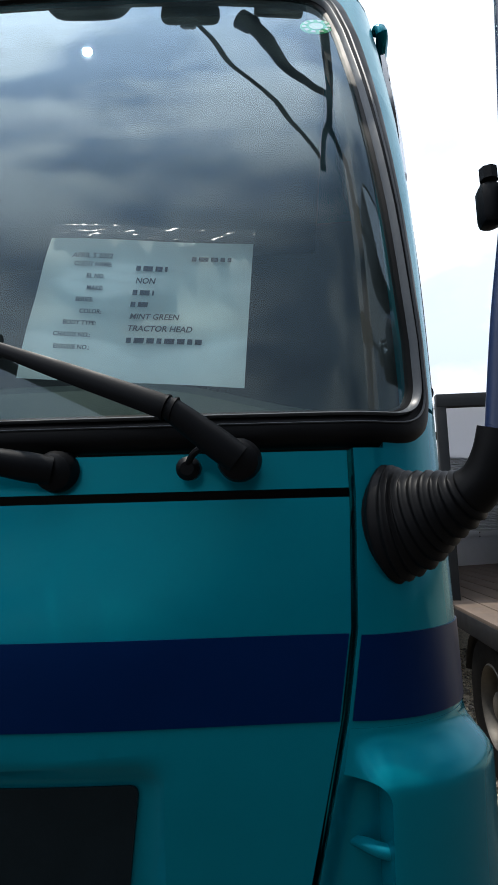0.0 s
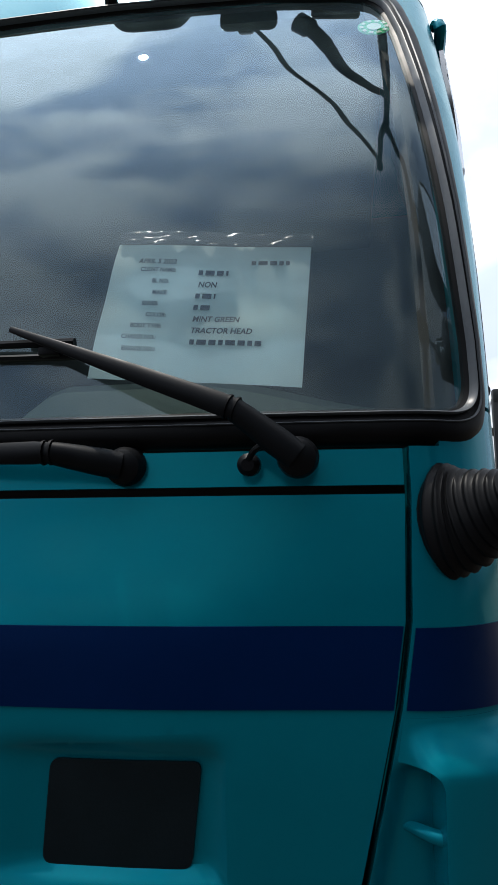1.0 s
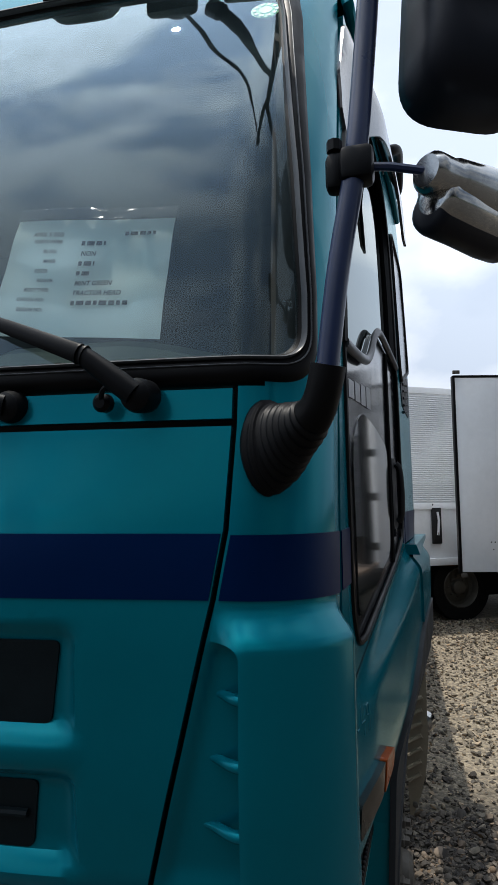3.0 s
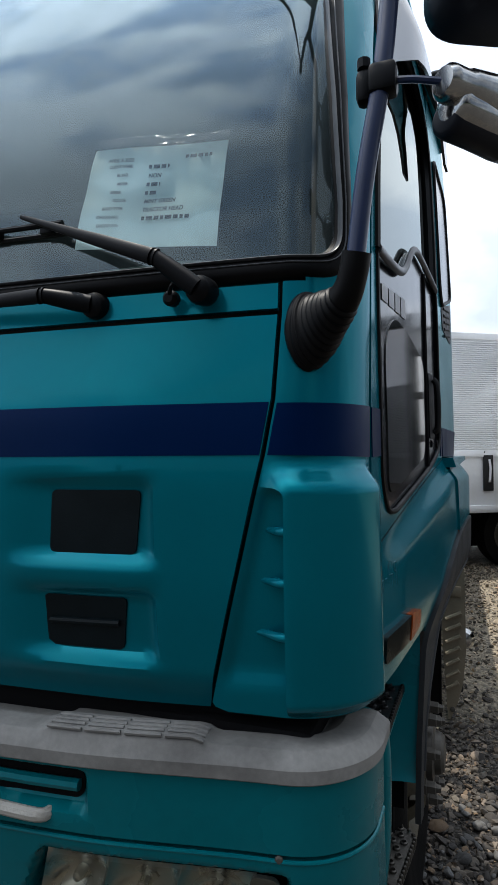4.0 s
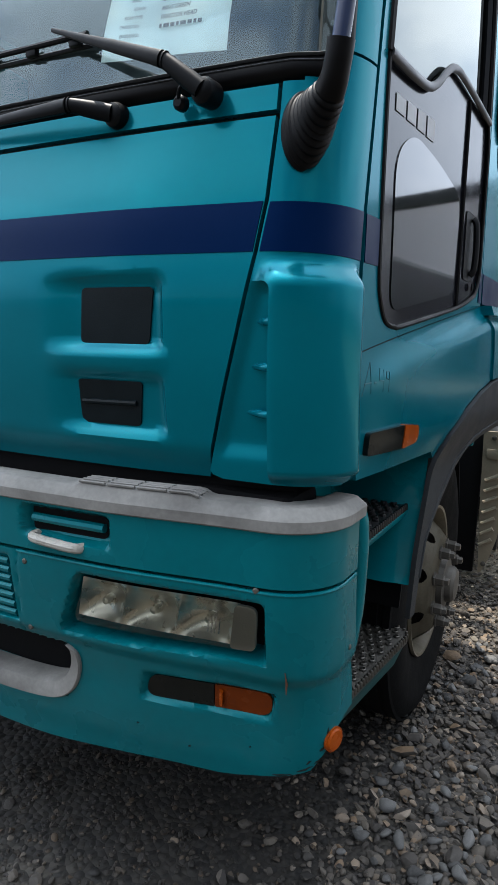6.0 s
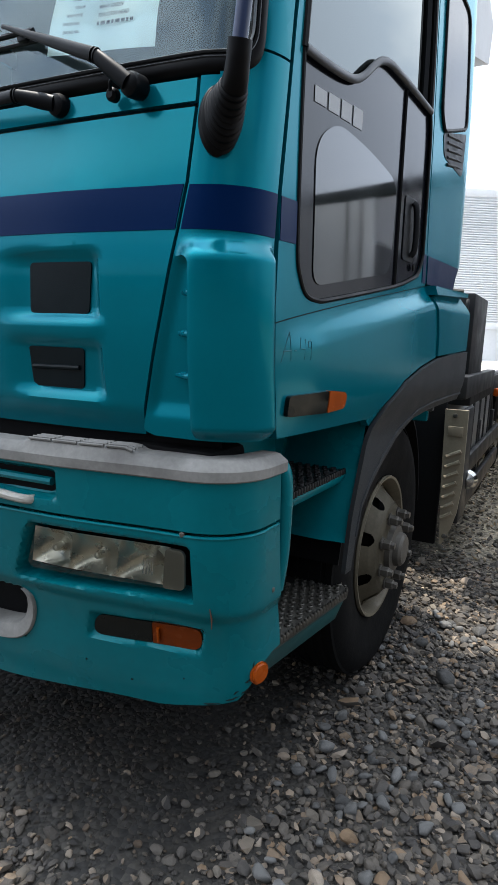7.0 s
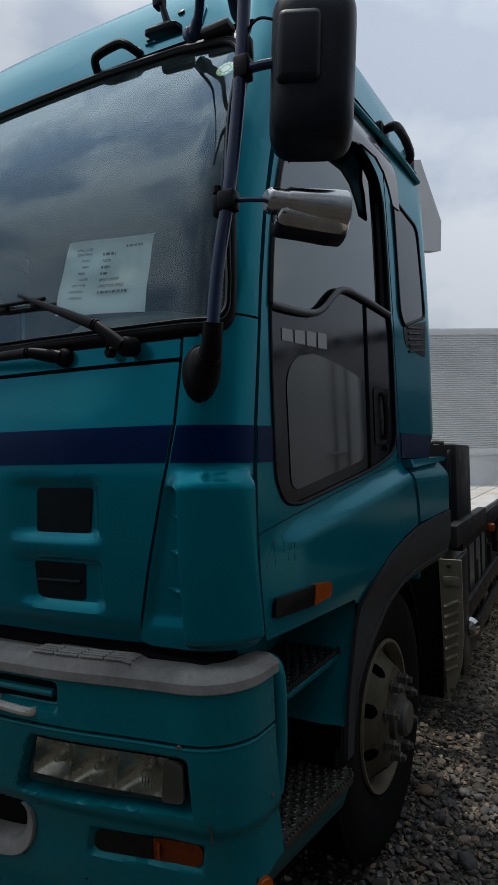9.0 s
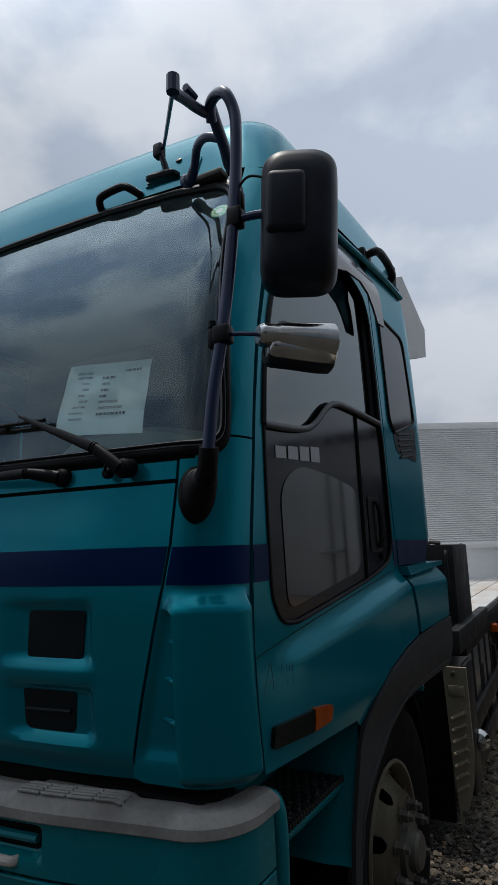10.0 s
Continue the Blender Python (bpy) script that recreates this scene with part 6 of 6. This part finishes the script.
bmesh.ops.solidify(bm, geom=bm.faces[:], thickness=0.03)
dash = part("dashboard", bm, DASH, truck, "grey-green dashboard top")
for k in range(16):
    bm = bmesh.new()
    x = -0.95 + 0.042 * k
    sweep(bm, [(x, 0.745, 1.897), (x + 0.02, 0.80, 1.893)], 0.006, 6)
    part("defroster_slot", bm, DARK, dash)
bm = bmesh.new()
prev = None
for k in range(25):
    x = -0.72 + 0.035 * k
    top = 1.93 + 0.10 * soft(0, 5, k) * (1 - 0.75 * soft(12, 24, k))
    now = [bm.verts.new((x, y, z)) for y, z in ((0.98, 1.90), (1.0, top - 0.025), (1.03, top - 0.006), (1.07, top), (1.24, top - 0.004), (1.27, top - 0.03), (1.28, 1.80))]
    if prev:
        for a, b, c, d in zip(prev, prev[1:], now, now[1:]):
            bm.faces.new((a, b, d, c))
    else:
        bm.faces.new(now[::-1])
    prev = now
bm.faces.new(prev)
part("dash_binnacle", bm, DASH, dash)


def seat(x):
    s = new("cab_seat")
    s.parent = truck
    bm = bmesh.new()
    box(bm, x, 1.65, 1.52, 0.5, 0.5, 0.14, 0.05, None, 4)
    part("seat_cushion", bm, SEAT, s)
    bm = bmesh.new()
    box(bm, x, 1.92, 1.86, 0.48, 0.13, 0.62, 0.05, pose(0, 0, 0, 0, 0, 0), 4)
    part("seat_back", bm, SEAT, s)
    bm = bmesh.new()
    box(bm, x, 1.93, 2.25, 0.28, 0.09, 0.17, 0.04, None, 4)
    part("head_rest", bm, SEAT, s)


for x in (-0.40, -1.50):
    seat(x)
bm = bmesh.new()
ringm = Matrix.Translation((-1.5, 1.22, 1.95)) @ pose(0, 0, 0, 35, 0, 0)
lathe(bm, [(0.225 + 0.014 * math.cos(a), 0.014 * math.sin(a)) for a in np.linspace(0, 2 * math.pi, 9)], ringm, 32)
box(bm, 0, 0, -0.01, 0.42, 0.05, 0.02, 0.008, ringm)
part("steering_wheel", bm, PLASTIC, truck)

# ---- notice and sticker on the windshield ----
P_TL, P_TR, P_BR, P_BL = (-0.382, 2.158), (-0.103, 2.136), (-0.118, 1.929), (-0.412, 1.952)


def on_paper(a, b, off=0.0):
    """a: 0 to 1 across; b: 0 to 1 down."""
    u = (1 - b) * ((1 - a) * P_TL[0] + a * P_TR[0]) + b * ((1 - a) * P_BL[0] + a * P_BR[0])
    z = (1 - b) * ((1 - a) * P_TL[1] + a * P_TR[1]) + b * ((1 - a) * P_BL[1] + a * P_BR[1])
    wave = 0.002 * math.sin(7 * a + 3 * b) + 0.0015 * math.sin(11 * b)
    return cab(u, z, -0.020 + wave + off)


def sheet(name, a0, a1, b0, b1, off, mat, parent, nu=14, nv=10, label=""):
    bm = bmesh.new()
    g = [[bm.verts.new(on_paper(a, b, off)) for b in np.linspace(b0, b1, nv)] for a in np.linspace(a0, a1, nu)]
    for i in range(nu - 1):
        for j in range(nv - 1):
            bm.faces.new((g[i][j + 1], g[i + 1][j + 1], g[i + 1][j], g[i][j]))
    return part(name, bm, mat, parent, label)


notice = thing("paper_notice", "pale paper data sheet in a clear sleeve behind the windshield", "paper")
sheet("paper_sheet", 0, 1, 0, 1, 0.0, PAPER, notice)
sleeve = sheet("clear_sleeve", -0.01, 1.01, -0.11, 1.02, 0.004, SLEEVE, notice, 16, 12, "clear plastic sleeve, wrinkled at the top")
sleeve.visible_shadow = False
bm = bmesh.new()
grid = []
for i in range(61):
    a = -0.005 + 1.01 * i / 60
    grid.append([bm.verts.new(on_paper(a, -0.105 + 0.10 * j / 8, 0.004 + 0.0045 * noise.noise((a * 13 + 2 * j / 8, j * 0.55, 2.0)) + 0.002 * noise.noise((a * 31, j * 1.1, 5.0)))) for j in range(9)])
for i in range(60):
    for j in range(8):
        bm.faces.new((grid[i][j + 1], grid[i + 1][j + 1], grid[i + 1][j], grid[i][j]))
part("sleeve_flap", bm, WRINKLED, notice, "wrinkled open end of the sleeve", 180)


def write(body, a, b, size, slant=0.0, wide=1.0):
    bm = words(body, size)
    for v in bm.verts:
        v.co = on_paper(a + (v.co.x * wide + slant * v.co.y) / 0.285, b - v.co.y / 0.21, 0.002)
    part("written_line", bm, INK, notice)


def bar(a0, a1, b, h=0.018):
    """Illegible or private writing, as broken bars."""
    x, k = a0, 0
    while x < a1:
        w = min(0.022 + 0.012 * ((k * 5) % 3), a1 - x)
        sheet("ink_bar", x, x + w, b - h, b + h, 0.002, INK, notice, 3, 2)
        x += w + 0.012
        k += 1


write("APRIL 5 2022", 0.135, 0.155, 0.0105, 0.1, 0.95)
bar(0.71, 0.90, 0.135, 0.016)
LABELS = ["CLIENT NAME:", "BL NO.", "MAKE:", "SERIES:", "COLOR:", "BODY TYPE:", "CHASSIS NO.:", "ENGINE NO.:"]
ENDS = [0.40, 0.345, 0.335, 0.335, 0.345, 0.365, 0.375, 0.365]
for k, body in enumerate(LABELS):
    write(body, ENDS[k] - 0.0235 * len(body) * 0.88, 0.215 + 0.083 * k, 0.0088, 0.0, 0.9)
VALUES = [None, "NON", None, None, "MINT GREEN", "TRACTOR HEAD", None]
SPANS = [(0.45, 0.60), None, (0.45, 0.55), (0.45, 0.54), None, None, (0.46, 0.80)]
for k, body in enumerate(VALUES):
    b = 0.235 + 0.085 * k
    if body:
        write(body, 0.455, b, 0.0118, 0.12, 0.95)
    else:
        bar(SPANS[k][0], SPANS[k][1], b - 0.02)

sticker = thing("round_sticker", "small round green and pale sticker inside the windshield", "sticker")
c = cab(0.008, 2.637, -0.008)
nrm = Vector((0.09, -0.9, 0.42)).normalized()
bm = bmesh.new()
lathe(bm, [(0.0, 0.0005), (0.029, 0.0), (0.029, -0.001)], look(c, c - nrm), 36)
part("sticker_disc", bm, STICKER_GREEN, sticker)
for k in range(10):
    bm = bmesh.new()
    a = 2 * math.pi * k / 10
    m = look(c, c - nrm) @ pose(0, 0, 0, 0, 0, 36 * k)
    bm.faces.new([bm.verts.new(m @ Vector(p)) for p in ((0.0185, -0.0035, 0.0012), (0.0255, -0.0045, 0.0012), (0.0255, 0.0045, 0.0012), (0.0185, 0.0035, 0.0012))])
    part("sticker_dot", bm, STICKER_PALE, sticker)
bm = bmesh.new()
lathe(bm, [(0.0, 0.0012), (0.013, 0.0012)], look(c, c - nrm), 20)
part("sticker_middle", bm, STICKER_PALE, sticker)


# ---- other vehicles in the yard ----
def plain_wheel(parent, m, r=0.5, w=0.26):
    k = new("wheel")
    k.parent = parent
    k.matrix_basis = m
    out = pose(0, 0, 0, 0, 90, 0)
    bm = bmesh.new()
    lathe(bm, [(0.28, -w), (0.44, -w), (r - 0.02, -w + 0.03), (r, -w / 2), (r - 0.02, -0.03), (0.46, 0.0), (0.34, 0.0), (0.29, -0.015), (0.28, -0.03)], out, 56)
    part("tyre", bm, TYRE, k, "dusty black tyre")
    bm = bmesh.new()
    lathe(bm, [(0.285, -0.02), (0.275, -0.012), (0.262, -0.03), (0.255, -0.12), (0.22, -0.14), (0.17, -0.12), (0.12, -0.11), (0.0, -0.11)], out, 48)
    part("rim", bm, STEEL, k, "worn metal rim")
    bm = bmesh.new()
    lathe(bm, [(0.11, -0.11), (0.10, -0.05), (0.07, -0.03), (0.0, -0.03)], out, 24)
    part("hub", bm, STEEL, k)
    for j in range(8):
        bm = bmesh.new()
        a = 2 * math.pi * j / 8
        lathe(bm, [(0.018, 0), (0.018, 0.03), (0.0, 0.032)], out @ Matrix.Translation((0.142 * math.cos(a), 0.142 * math.sin(a), -0.115)), 6)
        part("wheel_nut", bm, STEEL, k)
    return k


# ribbed box truck seen side-on beyond; local x runs along its side, which faces -y
van = thing("ribbed_box_truck", "white box truck with ribbed aluminium side, parked across", "truck")
van.matrix_basis = Matrix.Translation((1.1, 8.75, 0)) @ pose(0, 0, 0, 0, 0, 31)
bm = bmesh.new()
box(bm, -1.6, 1.25, 2.02, 8.4, 2.4, 2.5, 0.03)
body = part("box_body", bm, VAN_WHITE, van, "white box body")
RIB_TOP, RIB_LOW = 3.17, 1.66
n_rib = 52
for k in range(n_rib):
    z = RIB_LOW + (RIB_TOP - RIB_LOW) * (k + 0.5) / n_rib
    bm = bmesh.new()
    h = (RIB_TOP - RIB_LOW) / n_rib
    vs = [(0.038, z - h * 0.5), (0.012, z - h * 0.22), (0.012, z + h * 0.22), (0.038, z + h * 0.5)]
    a = [bm.verts.new((-5.75, y + 0.01, q)) for y, q in vs]
    b = [bm.verts.new((2.55, y + 0.01, q)) for y, q in vs]
    for i in range(3):
        bm.faces.new((a[i], b[i], b[i + 1], a[i + 1]))
    part("rib", bm, RIB_METAL, body)
bm = bmesh.new()
for z, h in ((3.235, 0.09), (1.60, 0.09), (0.83, 0.10)):
    box(bm, -1.6, 0.035, z, 8.42, 0.05, h, 0.006)
part("rail", bm, VAN_WHITE, body)
for x in np.arange(-5.4, 2.5, 0.62):
    bm = bmesh.new()
    for z in (0.86, 0.80):
        lathe(bm, [(0.012, 0), (0.009, 0.006), (0, 0.007)], look((x, 0.009, z + 0.76), (x, 1, z + 0.76)), 8)
    part("rivet_pair", bm, FRAME_STEEL, body)
bm = bmesh.new()
for x in (-4.5, -3.2, -1.9, -0.9, 0.62):
    box(bm, x, 0.015, 1.18, 0.012, 0.03, 0.72, 0.002)
part("panel_joint", bm, FENDER, body)
latch = new("door_latch")
latch.parent = body
bm = bmesh.new()
box(bm, -0.38, 0.02, 1.33, 0.15, 0.03, 0.5, 0.01)
part("latch_recess", bm, FRAME_STEEL, latch)
bm = bmesh.new()
sweep(bm, [(-0.38, -0.01, 1.52), (-0.37, -0.02, 1.40), (-0.38, -0.01, 1.2)], 0.018, 8)
part("latch_bar", bm, CHROME, latch)
bm = bmesh.new()
box(bm, 0.05, 0.04, 0.785, 0.9, 0.03, 0.03, 0.006)
part("rust_patch", bm, RUST, body, "rusty lower edge")
bm = bmesh.new()
box(bm, -1.6, 1.25, 0.62, 8.0, 0.9, 0.26, 0.02)
part("van_frame", bm, FRAME_STEEL, van)
bm = bmesh.new()
box(bm, -1.6, 1.4, 0.5, 7.6, 1.6, 0.55, 0.05)
part("underbody", bm, DARK, van)
for x in (0.05, -4.4):
    plain_wheel(van, Matrix.Translation((x, 0.10, 0.45)) @ pose(0, 0, 0, 0, 0, -90), 0.47)
bm = bmesh.new()
box(bm, 3.6, 1.25, 1.55, 1.8, 2.2, 2.1, 0.15, None, 4)
part("cab_block", bm, VAN_WHITE, van, "white cab")

# open-ended box truck beside, with its rear door swung out
lorry = thing("open_box_truck", "white box truck with its rear door swung open", "truck")
bm = bmesh.new()
box(bm, 1.285, 8.3, 1.95, 0.05, 6.0, 1.72, 0.01)
part("box_wall", bm, VAN_WHITE, lorry, "white side wall, scuffed")
bm = bmesh.new()
box(bm, 3.55, 8.3, 1.95, 0.05, 6.0, 1.72, 0.01)
part("box_wall", bm, VAN_WHITE, lorry)
bm = bmesh.new()
box(bm, 2.42, 8.3, 2.82, 2.35, 6.05, 0.02, 0.006)
part("box_roof", bm, LIT_ROOF, lorry, "white sheet roof, made translucent to light the box")
bm = bmesh.new()
box(bm, 2.42, 11.2, 1.95, 2.25, 0.06, 1.7, 0.01)
part("box_front", bm, FENDER, lorry, "dark bulkhead")
bm = bmesh.new()
box(bm, 2.05, 11.14, 1.98, 0.85, 0.04, 0.36, 0.01)
box(bm, 1.60, 11.14, 1.62, 0.10, 0.03, 0.09, 0.008)
part("bulkhead_panel", bm, LINING, lorry, "grey panel on the bulkhead")
bm = bmesh.new()
sweep(bm, [(1.40, 11.05, 1.16), (2.0, 11.0, 1.17), (3.3, 11.02, 1.16)], 0.03, 8)
part("floor_bar", bm, STEEL, lorry, "loose bar on the floor")
bm = bmesh.new()
box(bm, 2.4, 7.2, 1.02, 2.4, 8.0, 0.14, 0.01)
part("floor_frame", bm, FRAME_STEEL, lorry)
for k in range(11):
    bm = bmesh.new()
    box(bm, 1.31 + 0.22 * k, 7.2, 1.10, 0.21, 7.98, 0.03, 0.003)
    part("floor_board", bm, OLD_DECK, lorry)
bm = bmesh.new()
for x in (1.285, 3.55):
    box(bm, x, 5.3, 1.95, 0.09, 0.07, 1.78, 0.01)
box(bm, 2.42, 5.3, 2.85, 2.35, 0.08, 0.12, 0.01)
part("rear_portal", bm, FENDER, lorry)
bm = bmesh.new()
box(bm, 1.335, 8.3, 1.94, 0.03, 5.8, 1.6, 0.004)
box(bm, 3.50, 8.3, 1.94, 0.03, 5.8, 1.6, 0.004)
part("inner_lining", bm, LINING, lorry, "scuffed grey inner lining of the box")
hinged = new("rear_door")
hinged.parent = lorry
hinged.matrix_basis = Matrix.Translation((1.20, 5.27, 1.08)) @ pose(0, 0, 0, 0, 0, 14)
bm = bmesh.new()
box(bm, -0.235, 0, 0.825, 0.44, 0.04, 1.64, 0.006)
part("door_panel", bm, VAN_WHITE, hinged, "pale door panel")
bm = bmesh.new()
box(bm, -0.461, 0, 0.825, 0.022, 0.05, 1.67, 0.005)
box(bm, -0.235, 0, 1.655, 0.46, 0.05, 0.02, 0.004)
part("door_gasket", bm, RUBBER, hinged)
bm = bmesh.new()
box(bm, -0.44, -0.03, 1.69, 0.06, 0.02, 0.03, 0.004)
box(bm, -0.44, -0.03, -0.02, 0.05, 0.02, 0.03, 0.004)
part("door_bolt", bm, STEEL, hinged)
for z in (0.2, 0.65, 1.05, 1.45):
    bm = bmesh.new()
    box(bm, -0.005, -0.02, z, 0.05, 0.03, 0.07, 0.006)
    part("door_hinge", bm, STEEL, hinged)
for dx, dz in ((-0.20, 0.25), (-0.17, 0.25), (-0.185, 0.19)):
    bm = bmesh.new()
    lathe(bm, [(0.006, 0), (0.004, 0.003), (0, 0.004)], look((dx, -0.021, dz), (dx, 1, dz)), 8)
    part("door_rivet", bm, FRAME_STEEL, hinged)
shut = new("shut_door")
shut.parent = lorry
bm = bmesh.new()
box(bm, 2.92, 5.29, 1.95, 1.18, 0.05, 1.68, 0.008)
part("door_panel", bm, VAN_WHITE, shut, "shut white door panel")
for x in (2.46, 2.62):
    bm = bmesh.new()
    sweep(bm, [(x, 5.245, 1.13), (x, 5.245, 2.78)], 0.014, 8)
    part("lock_rod", bm, STEEL, shut)
bm = bmesh.new()
sweep(bm, [(2.48, 5.225, 1.62), (2.62, 5.215, 1.62), (2.75, 5.225, 1.61)], 0.016, 8)
part("lock_handle", bm, CHROME, shut)
for yy in (4.4,):
    plain_wheel(lorry, Matrix.Translation((1.26, yy, 0.5)) @ pose(0, 0, 0, 0, 0, 180), 0.5)
bm = bmesh.new()
sweep(bm, [(1.36, 4.4 - 0.58 * math.cos(a), 0.5 + 0.56 * math.sin(a)) for a in np.linspace(0.2, 2.9, 12)], 0.11, 8, 0.12, (0, 0, 1))
part("mudguard", bm, PLASTIC, lorry)
bm = bmesh.new()
box(bm, 2.4, 7.5, 0.75, 1.2, 7, 0.4, 0.02)
part("lorry_frame", bm, DARK, lorry)

# ---- distance: a low dark belt, added all round the yard to darken reflections ----
bm = bmesh.new()
prev = None
rngb = random.Random(3)
n = 140
for k in range(n + 1):
    a = 2 * math.pi * (k % n) / n
    h = 6 + 1.2 * noise.noise((math.cos(a) * 3, math.sin(a) * 3, 0.3)) + 0.8 * noise.noise((math.cos(a) * 14, math.sin(a) * 14, 1.3))
    low, top = bm.verts.new((150 * math.sin(a), 150 * math.cos(a), -1)), bm.verts.new((150 * math.sin(a), 150 * math.cos(a), h))
    if prev:
        bm.faces.new((prev[0], low, top, prev[1]))
    prev = (low, top)
belt = part("backdrop", bm, HORIZON_GREEN)
tagged(belt, "dark green belt added to close the horizon and darken reflections", "backdrop", kind="structure")

# ---- single loose stones near the wheel and bumper ----
rng = np.random.default_rng(11)
base_v, base_f = icos(2)
stone_meshes = []
for k in range(12):
    me = bpy.data.meshes.new("stone")
    me.from_pydata(stone_shape(base_v, rng).tolist(), [], base_f.tolist())
    me.materials.append(STONE)
    for poly in me.polygons:
        poly.use_smooth = True
    stone_meshes.append(me)
for k in range(300):
    s = float(rng.gamma(4, 0.0032)) + 0.009
    ob = new("stone", stone_meshes[k % 12])
    ob.parent = ground
    ob.matrix_basis = Matrix.Translation((rng.uniform(0.1, 1.25), rng.uniform(0.45, 2.6), s * 0.45 + 0.008)) @ Euler((rng.uniform(-0.3, 0.3), rng.uniform(-0.3, 0.3), rng.uniform(0, 6.28))).to_matrix().to_4x4() @ Matrix.Scale(s, 4)
